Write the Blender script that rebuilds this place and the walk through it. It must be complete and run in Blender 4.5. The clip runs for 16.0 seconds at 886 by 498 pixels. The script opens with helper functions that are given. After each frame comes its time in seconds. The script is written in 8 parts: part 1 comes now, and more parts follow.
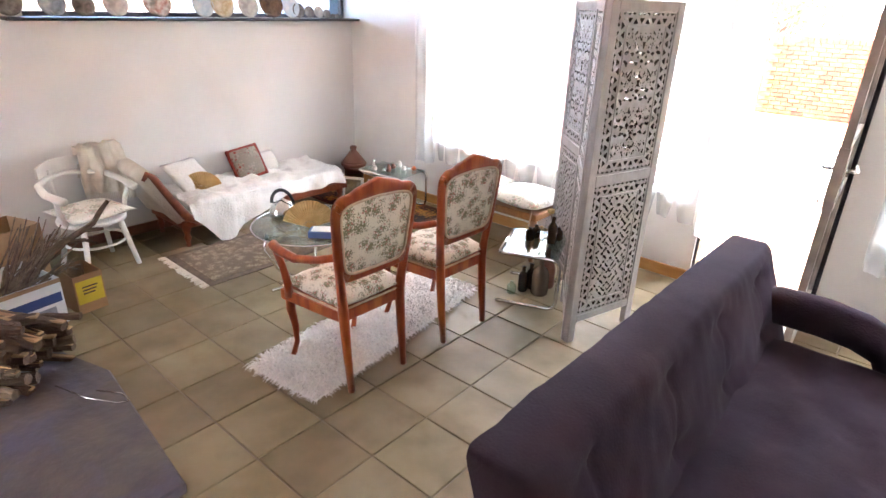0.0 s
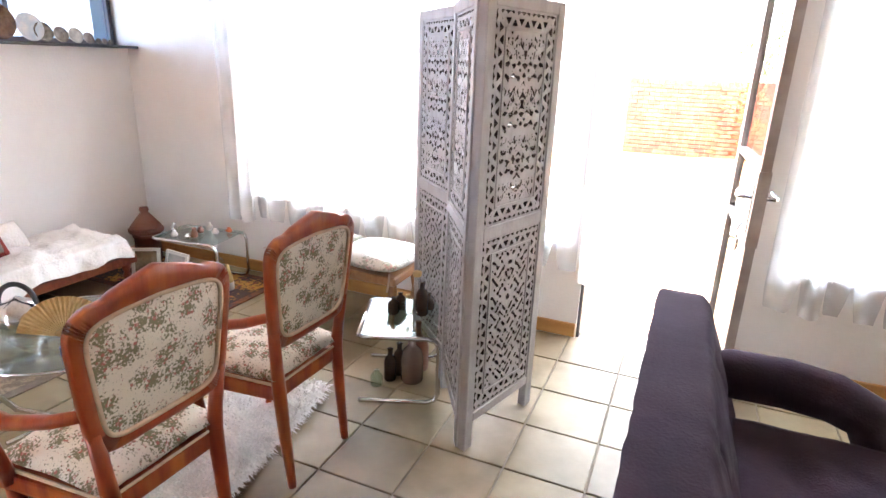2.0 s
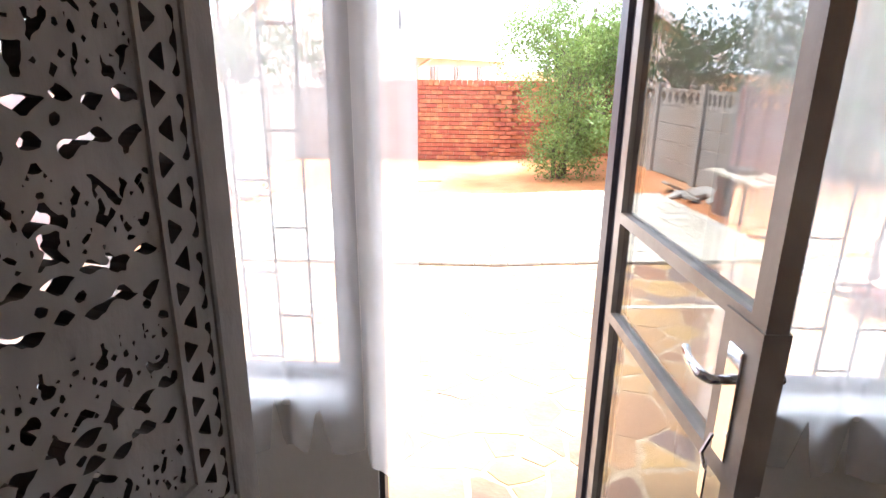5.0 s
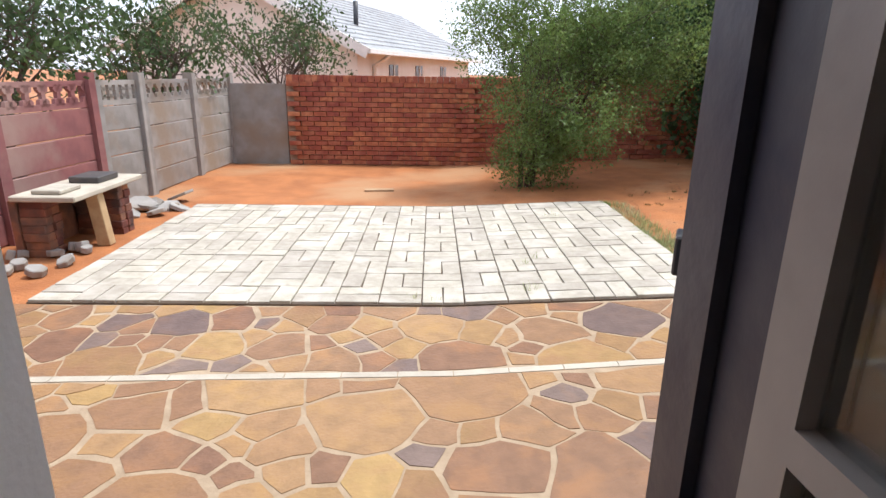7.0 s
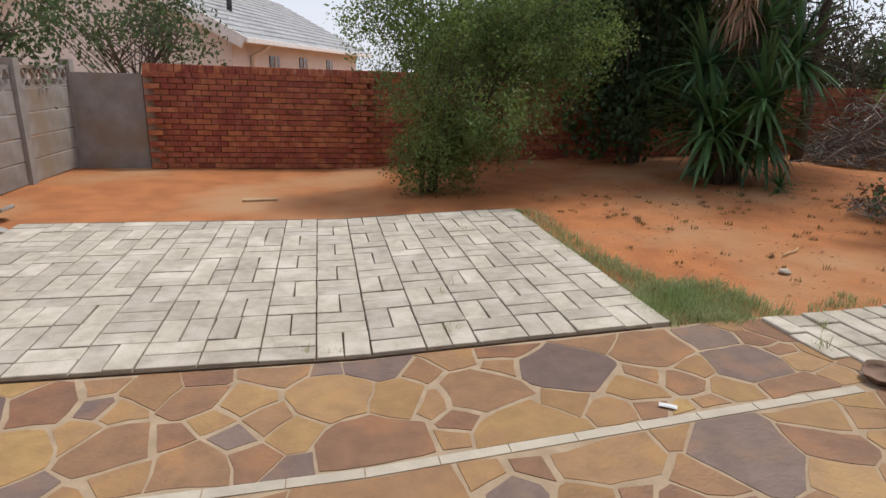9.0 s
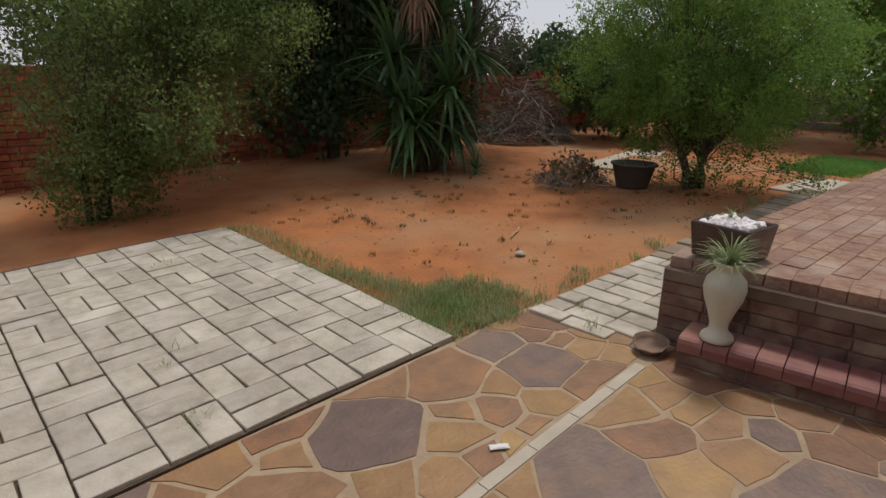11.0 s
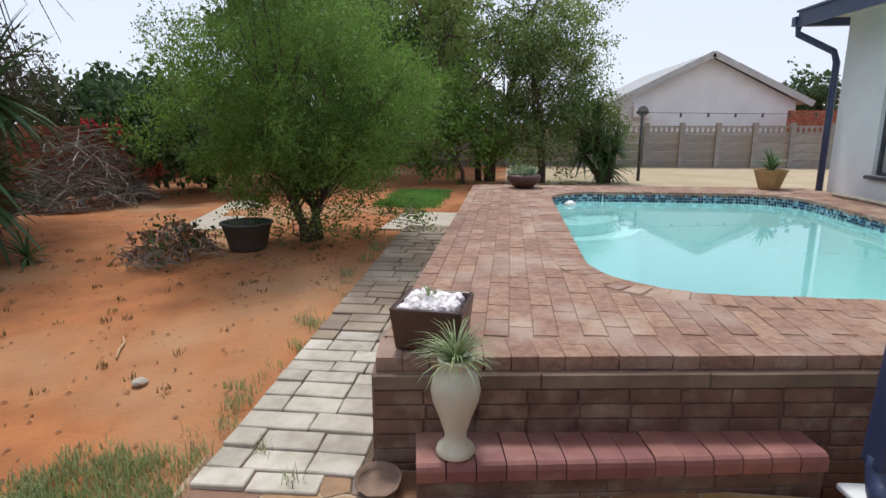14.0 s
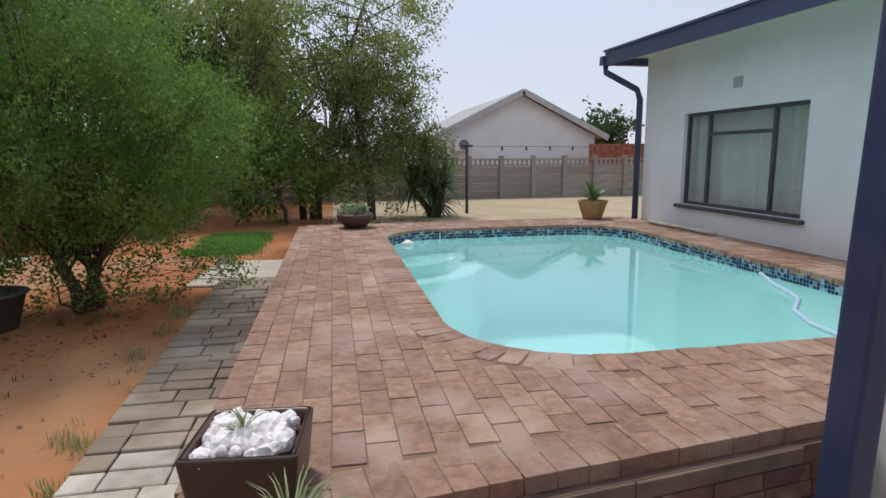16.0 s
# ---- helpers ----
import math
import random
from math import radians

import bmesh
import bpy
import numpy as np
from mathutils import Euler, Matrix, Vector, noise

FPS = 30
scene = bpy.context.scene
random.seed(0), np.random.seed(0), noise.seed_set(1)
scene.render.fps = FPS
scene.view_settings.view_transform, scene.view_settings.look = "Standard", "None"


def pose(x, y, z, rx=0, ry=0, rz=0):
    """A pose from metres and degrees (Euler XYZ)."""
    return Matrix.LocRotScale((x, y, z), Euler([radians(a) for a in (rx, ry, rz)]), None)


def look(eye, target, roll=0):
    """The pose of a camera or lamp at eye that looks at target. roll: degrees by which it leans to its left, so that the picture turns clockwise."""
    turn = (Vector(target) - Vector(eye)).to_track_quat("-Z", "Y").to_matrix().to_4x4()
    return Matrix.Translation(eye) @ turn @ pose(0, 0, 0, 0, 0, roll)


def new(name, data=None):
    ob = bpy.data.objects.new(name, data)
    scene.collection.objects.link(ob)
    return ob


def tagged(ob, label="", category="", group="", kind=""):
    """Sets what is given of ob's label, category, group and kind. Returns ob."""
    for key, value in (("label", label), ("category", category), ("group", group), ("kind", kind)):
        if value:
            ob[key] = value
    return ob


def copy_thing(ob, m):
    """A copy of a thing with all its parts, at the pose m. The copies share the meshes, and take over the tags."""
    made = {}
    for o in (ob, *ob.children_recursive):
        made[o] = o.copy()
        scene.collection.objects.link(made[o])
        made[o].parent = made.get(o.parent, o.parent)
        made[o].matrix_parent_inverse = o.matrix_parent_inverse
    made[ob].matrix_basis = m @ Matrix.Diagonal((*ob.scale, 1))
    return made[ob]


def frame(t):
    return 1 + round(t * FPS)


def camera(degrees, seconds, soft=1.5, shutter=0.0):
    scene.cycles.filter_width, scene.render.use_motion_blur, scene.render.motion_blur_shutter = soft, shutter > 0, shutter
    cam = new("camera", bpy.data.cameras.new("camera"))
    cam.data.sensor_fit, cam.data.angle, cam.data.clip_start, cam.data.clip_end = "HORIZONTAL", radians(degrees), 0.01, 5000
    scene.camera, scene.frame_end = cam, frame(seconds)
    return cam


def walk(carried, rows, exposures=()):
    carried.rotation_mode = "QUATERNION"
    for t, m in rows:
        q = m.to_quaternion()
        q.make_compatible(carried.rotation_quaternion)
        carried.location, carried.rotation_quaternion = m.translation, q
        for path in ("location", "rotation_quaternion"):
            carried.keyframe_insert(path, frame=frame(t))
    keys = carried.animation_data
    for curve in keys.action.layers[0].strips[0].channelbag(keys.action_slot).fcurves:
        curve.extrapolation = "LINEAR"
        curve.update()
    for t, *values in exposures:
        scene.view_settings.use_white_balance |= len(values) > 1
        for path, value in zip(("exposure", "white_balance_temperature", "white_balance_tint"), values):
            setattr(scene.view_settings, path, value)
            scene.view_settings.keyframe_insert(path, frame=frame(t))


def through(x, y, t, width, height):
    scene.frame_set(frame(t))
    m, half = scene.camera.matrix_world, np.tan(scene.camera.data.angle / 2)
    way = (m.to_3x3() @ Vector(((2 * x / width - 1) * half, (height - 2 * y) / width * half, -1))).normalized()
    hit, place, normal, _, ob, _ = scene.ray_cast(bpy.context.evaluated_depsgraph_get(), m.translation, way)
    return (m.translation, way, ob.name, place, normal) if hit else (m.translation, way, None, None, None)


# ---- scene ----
cam = camera(75.0, 16.0)
PATH = [
    (0, (0.776, -0.001, 1.716), (-0.412, 1.405, 0.934), 2.0),
    (0.5, (0.631, 0.108, 1.663), (-0.51, 1.567, 0.908), 2.0),
    (1, (0.502, 0.305, 1.597), (-0.554, 1.842, 0.873), 1.8),
    (1.5, (0.384, 0.475, 1.588), (-0.55, 2.101, 0.894), 1.6),
    (2, (0.208, 0.661, 1.533), (-0.529, 2.414, 0.915), 2.1),
    (2.5, (0.089, 0.897, 1.534), (-0.457, 2.724, 0.932), 1.6),
    (3, (0.024, 1.15, 1.539), (-0.402, 3.018, 0.966), 1.2),
    (3.5, (-0.045, 1.411, 1.578), (-0.361, 3.291, 0.972), 1.5),
    (4, (-0.073, 1.665, 1.588), (-0.276, 3.561, 0.985), 1.5),
    (4.5, (-0.046, 1.989, 1.58), (-0.152, 3.894, 0.981), 1.1),
    (5, (-0.005, 2.295, 1.56), (-0.071, 4.203, 0.963), 0.6),
    (5.2, (0.02, 2.428, 1.535), (-0.052, 4.338, 0.949), 0.6),
    (7.3, (0.181, 3.615, 1.423), (0.244, 5.527, 0.839), 0.9),
    (7.5, (0.185, 3.691, 1.423), (0.262, 5.603, 0.84), 0.9),
    (8, (0.197, 3.899, 1.404), (0.323, 5.807, 0.819), 0.9),
    (8.2, (0.199, 3.987, 1.406), (0.347, 5.895, 0.823), 1.2),
    (10.3, (0.08, 4.928, 1.35), (1.124, 6.528, 0.758), 2.0),
    (10.5, (0.109, 5.004, 1.351), (1.233, 6.551, 0.764), 1.8),
    (11, (0.172, 5.153, 1.36), (1.486, 6.545, 0.781), 1.3),
    (11.5, (0.247, 5.356, 1.358), (1.758, 6.533, 0.781), 0.8),
    (12, (0.328, 5.515, 1.34), (2.013, 6.428, 0.77), 0.8),
    (12.5, (0.458, 5.635, 1.366), (2.227, 6.377, 0.798), 0.2),
    (13, (0.57, 5.73, 1.389), (2.407, 6.302, 0.846), 0.3),
    (13.5, (0.716, 5.827, 1.412), (2.603, 6.248, 0.901), 0.3),
    (14, (0.876, 5.918, 1.416), (2.817, 6.139, 0.987), -0.0),
    (14.5, (1.094, 5.96, 1.4), (3.055, 6.02, 1.011), -0.4),
    (15, (1.31, 5.973, 1.402), (3.278, 5.894, 1.052), -0.4),
    (15.5, (1.476, 5.968, 1.4), (3.438, 5.769, 1.064), -0.5),
    (16, (1.653, 5.977, 1.428), (3.593, 5.611, 1.107), -0.4),
]
EXPOSURES = [(0.0, 5.3, 6300, 8), (2.5, 5.2, 6200, 8), (3.5, 4.7, 6100, 8), (4.0, 4.25, 6100, 8), (4.5, 3.75, 6150, 8), (5.0, 3.1, 6200, 8), (7.3, 0.65, 6200, 9), (8.2, 0.4, 6300, 9), (10.3, -0.45, 6900, 11), (12.5, -0.3, 6800, 11), (14.0, 0.1, 6300, 9), (15.0, 0.35, 6300, 9), (16.0, -0.15, 6300, 9)]
walk(cam, [(t, look(eye, target, roll)) for t, eye, target, roll in PATH], EXPOSURES)

# ---- light: a bright, thinly clouded sky and a soft high sun ----
world = bpy.data.worlds.new("sky")
scene.world = world
world.use_nodes = True
wn, wl = world.node_tree.nodes, world.node_tree.links
sky = wn.new("ShaderNodeTexSky")
sky.sky_type, sky.sun_disc = "NISHITA", False
sky.sun_elevation, sky.sun_rotation = radians(66), radians(70)
sky.dust_density, sky.air_density, sky.altitude = 4.0, 1.0, 1200
cloud = wn.new("ShaderNodeMixRGB")
cloud.inputs[0].default_value = 0.7
cloud.inputs[2].default_value = (9.4, 9.7, 11.0, 1)
wl.new(sky.outputs[0], cloud.inputs[1])
wl.new(cloud.outputs[0], wn["Background"].inputs[0])
wn["Background"].inputs[1].default_value = 0.10
sun = new("sun", bpy.data.lights.new("sun", "SUN"))
sun.data.energy, sun.data.angle, sun.data.color = 2.5, radians(9), (1.0, 0.96, 0.90)
sun.matrix_world = look((4.2, 1.5, 10.0), (0, 0, 0))


# ---- materials ----
def mat(name, c1, c2=None, scale=6.0, rough=0.7, bump=0.0, metal=0.0, c3=None, scale3=1.2, bias=0.5, vary=0.0, island=0.0,
        rough2=None, bscale=None, stretch=(1, 1, 1), sheen=0.0, world_space=False):
    """A two-scale surface: grain of c1 and c2, blotches of c3, fine relief, and a change of tone from piece to piece."""
    m = bpy.data.materials.new(name)
    m.use_nodes = True
    n, l = m.node_tree.nodes, m.node_tree.links
    b = n["Principled BSDF"]
    b.inputs["Roughness"].default_value, b.inputs["Metallic"].default_value = rough, metal
    if sheen:
        b.inputs["Sheen Weight"].default_value = sheen
    co = n.new("ShaderNodeNewGeometry" if world_space else "ShaderNodeTexCoord")
    mp = n.new("ShaderNodeMapping")
    mp.inputs["Scale"].default_value = stretch
    l.new(co.outputs["Position" if world_space else "Object"], mp.inputs[0])
    tex = n.new("ShaderNodeTexNoise")
    tex.inputs["Scale"].default_value, tex.inputs["Detail"].default_value = scale, 7
    l.new(mp.outputs[0], tex.inputs["Vector"])
    ramp = n.new("ShaderNodeMapRange")
    ramp.inputs[1].default_value, ramp.inputs[2].default_value = bias - 0.16, bias + 0.16
    l.new(tex.outputs[0], ramp.inputs[0])
    mix = n.new("ShaderNodeMixRGB")
    c2 = c2 or tuple(v * 0.8 for v in c1)
    mix.inputs[1].default_value, mix.inputs[2].default_value = (*c1, 1), (*c2, 1)
    l.new(ramp.outputs[0], mix.inputs[0])
    out = mix.outputs[0]
    if c3:
        t3 = n.new("ShaderNodeTexNoise")
        t3.inputs["Scale"].default_value, t3.inputs["Detail"].default_value = scale3, 5
        l.new(mp.outputs[0], t3.inputs["Vector"])
        r3 = n.new("ShaderNodeMapRange")
        r3.inputs[1].default_value, r3.inputs[2].default_value = 0.48, 0.66
        l.new(t3.outputs[0], r3.inputs[0])
        m3 = n.new("ShaderNodeMixRGB")
        m3.inputs[2].default_value = (*c3, 1)
        l.new(out, m3.inputs[1])
        l.new(r3.outputs[0], m3.inputs[0])
        out = m3.outputs[0]
    if vary or island:
        src = n.new("ShaderNodeObjectInfo").outputs["Random"] if vary else n.new("ShaderNodeNewGeometry").outputs["Random Per Island"]
        hs = n.new("ShaderNodeHueSaturation")
        k = vary or island
        for sock, lo, hi in (("Value", 1 - k, 1 + k), ("Hue", 0.5 - 0.04 * k, 0.5 + 0.05 * k)):
            mr = n.new("ShaderNodeMapRange")
            mr.inputs[3].default_value, mr.inputs[4].default_value = lo, hi
            l.new(src, mr.inputs[0])
            l.new(mr.outputs[0], hs.inputs[sock])
        l.new(out, hs.inputs["Color"])
        out = hs.outputs[0]
    l.new(out, b.inputs["Base Color"])
    if rough2 is not None:
        rr = n.new("ShaderNodeMapRange")
        rr.inputs[3].default_value, rr.inputs[4].default_value = rough, rough2
        l.new(tex.outputs[0], rr.inputs[0])
        l.new(rr.outputs[0], b.inputs["Roughness"])
    if bump:
        bt = n.new("ShaderNodeTexNoise")
        bt.inputs["Scale"].default_value, bt.inputs["Detail"].default_value = bscale or scale * 3, 5
        l.new(mp.outputs[0], bt.inputs["Vector"])
        bp = n.new("ShaderNodeBump")
        bp.inputs["Strength"].default_value, bp.inputs["Distance"].default_value = bump, 0.01
        l.new(bt.outputs[0], bp.inputs["Height"])
        l.new(bp.outputs[0], b.inputs["Normal"])
    return m


def leafy(name, c1, c2, through=0.45, rough=0.55):
    """Foliage: tone changes leaf by leaf, and some light comes through."""
    m = mat(name, c1, c2, scale=1.3, rough=rough, island=0.35)
    n, l = m.node_tree.nodes, m.node_tree.links
    b = n["Principled BSDF"]
    tr = n.new("ShaderNodeBsdfTranslucent")
    l.new(b.inputs["Base Color"].links[0].from_socket, tr.inputs[0])
    mx = n.new("ShaderNodeMixShader")
    mx.inputs[0].default_value = through
    l.new(b.outputs[0], mx.inputs[1])
    l.new(tr.outputs[0], mx.inputs[2])
    l.new(mx.outputs[0], n["Material Output"].inputs[0])
    return m


def clear(name, tint=(1, 1, 1), rough=0.0, gloss=True):
    """Thin pane: sees through, mirrors at a slant."""
    m = bpy.data.materials.new(name)
    m.use_nodes = True
    n, l = m.node_tree.nodes, m.node_tree.links
    t, g, f, x = (n.new(k) for k in ("ShaderNodeBsdfTransparent", "ShaderNodeBsdfGlossy", "ShaderNodeLayerWeight", "ShaderNodeMixShader"))
    pw, ma = n.new("ShaderNodeMath"), n.new("ShaderNodeMath")
    pw.operation, ma.operation = "POWER", "MULTIPLY_ADD"
    pw.inputs[1].default_value, ma.inputs[1].default_value, ma.inputs[2].default_value = 4.0, 0.9, 0.05
    l.new(f.outputs["Facing"], pw.inputs[0])
    l.new(pw.outputs[0], ma.inputs[0])
    t.inputs[0].default_value = (*tint, 1)
    g.inputs["Roughness"].default_value = rough
    f.inputs[0].default_value = 0.5
    l.new(ma.outputs[0], x.inputs[0])
    l.new(t.outputs[0], x.inputs[1])
    l.new(g.outputs[0], x.inputs[2])
    l.new(x.outputs[0], n["Material Output"].inputs[0])
    return m


def sheer(name, open_part=0.5, col=(0.9, 0.9, 0.9)):
    """Thin net curtain."""
    m = bpy.data.materials.new(name)
    m.use_nodes = True
    n, l = m.node_tree.nodes, m.node_tree.links
    t, d, s = (n.new(k) for k in ("ShaderNodeBsdfTransparent", "ShaderNodeBsdfDiffuse", "ShaderNodeBsdfTranslucent"))
    d.inputs[0].default_value = s.inputs[0].default_value = (*col, 1)
    a, b = n.new("ShaderNodeMixShader"), n.new("ShaderNodeMixShader")
    a.inputs[0].default_value = 0.72
    tex = n.new("ShaderNodeTexNoise")
    tex.inputs["Scale"].default_value = 7
    co = n.new("ShaderNodeTexCoord")
    l.new(co.outputs["Object"], tex.inputs["Vector"])
    mr = n.new("ShaderNodeMapRange")
    mr.inputs[3].default_value, mr.inputs[4].default_value = 1 - open_part - 0.12, 1 - open_part + 0.12
    l.new(tex.outputs[0], mr.inputs[0])
    l.new(mr.outputs[0], b.inputs[0])
    l.new(d.outputs[0], a.inputs[1])
    l.new(s.outputs[0], a.inputs[2])
    l.new(t.outputs[0], b.inputs[1])
    l.new(a.outputs[0], b.inputs[2])
    l.new(b.outputs[0], n["Material Output"].inputs[0])
    return m


WHITE = mat("white_wall_paint", (0.80, 0.785, 0.76), (0.74, 0.725, 0.70), 2.0, 0.75, 0.15, c3=(0.76, 0.74, 0.72), bscale=60)
OUTWHITE = mat("white_outdoor_plaster", (0.80, 0.81, 0.82), (0.74, 0.75, 0.76), 1.6, 0.85, 0.35, c3=(0.72, 0.72, 0.73), bscale=70)
CEIL = mat("ceiling_paint", (0.82, 0.81, 0.79), None, 2, 0.8, 0.05)
TILE = mat("beige_floor_tile", (0.25, 0.197, 0.118), (0.182, 0.139, 0.080), 4.2, 0.45, 0.14, c3=(0.29, 0.234, 0.148), scale3=2.2, vary=0.12, rough2=0.60, bscale=9, world_space=True)
TILE.node_tree.nodes["Principled BSDF"].inputs["Specular IOR Level"].default_value = 0.3
GROUT = mat("grey_grout", (0.25, 0.205, 0.15), (0.19, 0.155, 0.11), 8, 0.9, 0.3)
SKIRT = mat("pine_skirting", (0.55, 0.30, 0.10), (0.44, 0.22, 0.07), 3, 0.4, 0.1, stretch=(1, 8, 8))
STEEL = mat("dark_steel_frame", (0.05, 0.05, 0.075), (0.09, 0.085, 0.10), 12, 0.5, 0.15, metal=0.2, c3=(0.10, 0.095, 0.10), scale3=4)
BRONZE = mat("brown_door_steel", (0.40, 0.35, 0.305), (0.29, 0.25, 0.22), 9, 0.42, 0.1, c3=(0.48, 0.43, 0.38), scale3=3)
BLACK = mat("black_gate_paint", (0.022, 0.022, 0.026), (0.05, 0.05, 0.055), 14, 0.45, 0.2)
CHROME = mat("chrome", (0.75, 0.75, 0.76), (0.65, 0.65, 0.66), 5, 0.14, metal=1.0)
GLASS = clear("window_glass")
MIRRORGLASS = clear("door_glass", (0.93, 0.95, 0.95))
NET = sheer("net_curtain", 0.54)
NETDENSE = sheer("gathered_net_curtain", 0.38, (0.96, 0.96, 0.96))
MORTAR = mat("pale_mortar", (0.42, 0.315, 0.21), (0.33, 0.24, 0.155), 9, 0.9, 0.5, bscale=40)
CONC = mat("pale_concrete", (0.52, 0.46, 0.37), (0.42, 0.37, 0.30), 6, 0.9, 0.4, bscale=40)
PAVER = mat("grey_cement_paver", (0.47, 0.425, 0.35), (0.37, 0.328, 0.265), 13, 0.88, 0.5, c3=(0.54, 0.49, 0.42), scale3=4.0, vary=0.13, bscale=60, world_space=True)
SOIL = mat("orange_sand", (0.425, 0.160, 0.054), (0.315, 0.115, 0.040), 3.4, 0.95, 1.0, c3=(0.40, 0.215, 0.105), scale3=0.6, bscale=30)
DEADWOOD = mat("dry_grey_branches", (0.30, 0.255, 0.215), (0.19, 0.155, 0.13), 9, 0.9, 0.3, island=0.3)
BRICK = mat("red_face_brick", (0.36, 0.10, 0.05), (0.24, 0.06, 0.034), 14, 0.8, 0.35, c3=(0.42, 0.15, 0.08), scale3=9, vary=0.22, bscale=60, world_space=True)
BRICKS = mat("red_face_brickwork", (0.36, 0.10, 0.05), (0.24, 0.06, 0.034), 14, 0.8, 0.35, c3=(0.42, 0.15, 0.08), scale3=9, island=0.22, bscale=60, world_space=True)
BMORTAR = mat("brick_mortar", (0.25, 0.15, 0.105), (0.20, 0.12, 0.08), 10, 0.95, 0.3)
DECK = mat("deck_brick_paver", (0.35, 0.205, 0.143), (0.235, 0.132, 0.094), 24, 0.85, 0.9, c3=(0.38, 0.27, 0.21), scale3=3.2, vary=0.15, bscale=50, world_space=True)
DECKS = mat("deck_brick_rest", (0.35, 0.205, 0.143), (0.235, 0.132, 0.094), 24, 0.85, 0.9, c3=(0.38, 0.27, 0.21), scale3=3.2, island=0.17, bscale=50, world_space=True)
WALLBRICK = mat("weathered_clay_brick", (0.20, 0.108, 0.078), (0.13, 0.072, 0.056), 9, 0.9, 0.8, c3=(0.27, 0.205, 0.15), scale3=6, vary=0.22, bscale=50, world_space=True)
BULLNOSE = mat("glazed_maroon_bullnose_brick", (0.29, 0.12, 0.10), (0.22, 0.085, 0.075), 9, 0.6, 0.35, c3=(0.36, 0.20, 0.165), scale3=4, vary=0.16, world_space=True)
PRECAST = mat("precast_concrete", (0.33, 0.31, 0.29), (0.25, 0.232, 0.212), 5, 0.9, 0.4, c3=(0.27, 0.215, 0.165), scale3=1.6, vary=0.12)
PRECASTRED = mat("red_painted_precast", (0.26, 0.10, 0.095), (0.20, 0.075, 0.075), 5, 0.8, 0.3, c3=(0.32, 0.20, 0.17))
POOL = mat("pool_plaster", (0.68, 0.92, 0.90), (0.62, 0.88, 0.87), 2, 0.7, 0.05)
MOSAIC = mat("blue_pool_mosaic", (0.015, 0.05, 0.11), (0.01, 0.03, 0.07), 10, 0.25, 0.05, island=0.5)
MOSAICL = mat("pale_pool_mosaic", (0.32, 0.48, 0.55), (0.20, 0.36, 0.44), 10, 0.25, 0.05, island=0.4)
BLUE = mat("navy_blue_trim", (0.035, 0.05, 0.115), (0.05, 0.065, 0.13), 5, 0.4, 0.05)
ROOFT = mat("grey_roof_tile", (0.36, 0.365, 0.37), (0.27, 0.275, 0.28), 6, 0.75, 0.2, island=0.12)


# ---- mesh helpers ----
def box(bm, x0, x1, y0, y1, z0, z1, m=None):
    vs = [bm.verts.new(Vector((x, y, z)) if m is None else m @ Vector((x, y, z))) for x in (x0, x1) for y in (y0, y1) for z in (z0, z1)]
    for f in ((0, 1, 3, 2), (4, 6, 7, 5), (0, 4, 5, 1), (2, 3, 7, 6), (0, 2, 6, 4), (1, 5, 7, 3)):
        bm.faces.new([vs[i] for i in f])
    return bm


def bevelled(bm, w, seg=1):
    bmesh.ops.bevel(bm, geom=bm.edges[:] + bm.verts[:], offset=w, segments=seg, affect="EDGES", profile=0.7)
    return bm


def block(x0, x1, y0, y1, z0, z1, bev=0.0, seg=1):
    bm = box(bmesh.new(), x0, x1, y0, y1, z0, z1)
    return bevelled(bm, bev, seg) if bev else bm


def tube(bm, pts, r, seg=8, r2=None, caps=True):
    """A round bar along a line of points; r may taper to r2 or be a list."""
    pts = [Vector(p) for p in pts]
    rings, side = [], None
    for i, p in enumerate(pts):
        d = (pts[min(i + 1, len(pts) - 1)] - pts[max(i - 1, 0)]).normalized()
        if side is None:
            side = d.orthogonal().normalized()
        side = (side - d * side.dot(d)).normalized()
        up = d.cross(side)
        k = r[i] if isinstance(r, (list, tuple)) else (r if r2 is None else r + (r2 - r) * i / (len(pts) - 1))
        rings.append([bm.verts.new(p + side * (k * math.cos(a)) + up * (k * math.sin(a))) for a in (2 * math.pi * j / seg for j in range(seg))])
    for a, b in zip(rings, rings[1:]):
        for j in range(seg):
            bm.faces.new((a[j], a[(j + 1) % seg], b[(j + 1) % seg], b[j]))
    if caps:
        bm.faces.new(rings[0][::-1])
        bm.faces.new(rings[-1])
    return bm


def lathe(bm, prof, seg=24, at=(0, 0, 0)):
    rings = []
    for r, z in prof:
        rings.append([bm.verts.new((at[0] + r * math.cos(2 * math.pi * j / seg), at[1] + r * math.sin(2 * math.pi * j / seg), at[2] + z)) for j in range(seg)])
    for a, b in zip(rings, rings[1:]):
        for j in range(seg):
            bm.faces.new((a[j], a[(j + 1) % seg], b[(j + 1) % seg], b[j]))
    bm.faces.new(rings[0][::-1])
    bm.faces.new(rings[-1])
    return bm


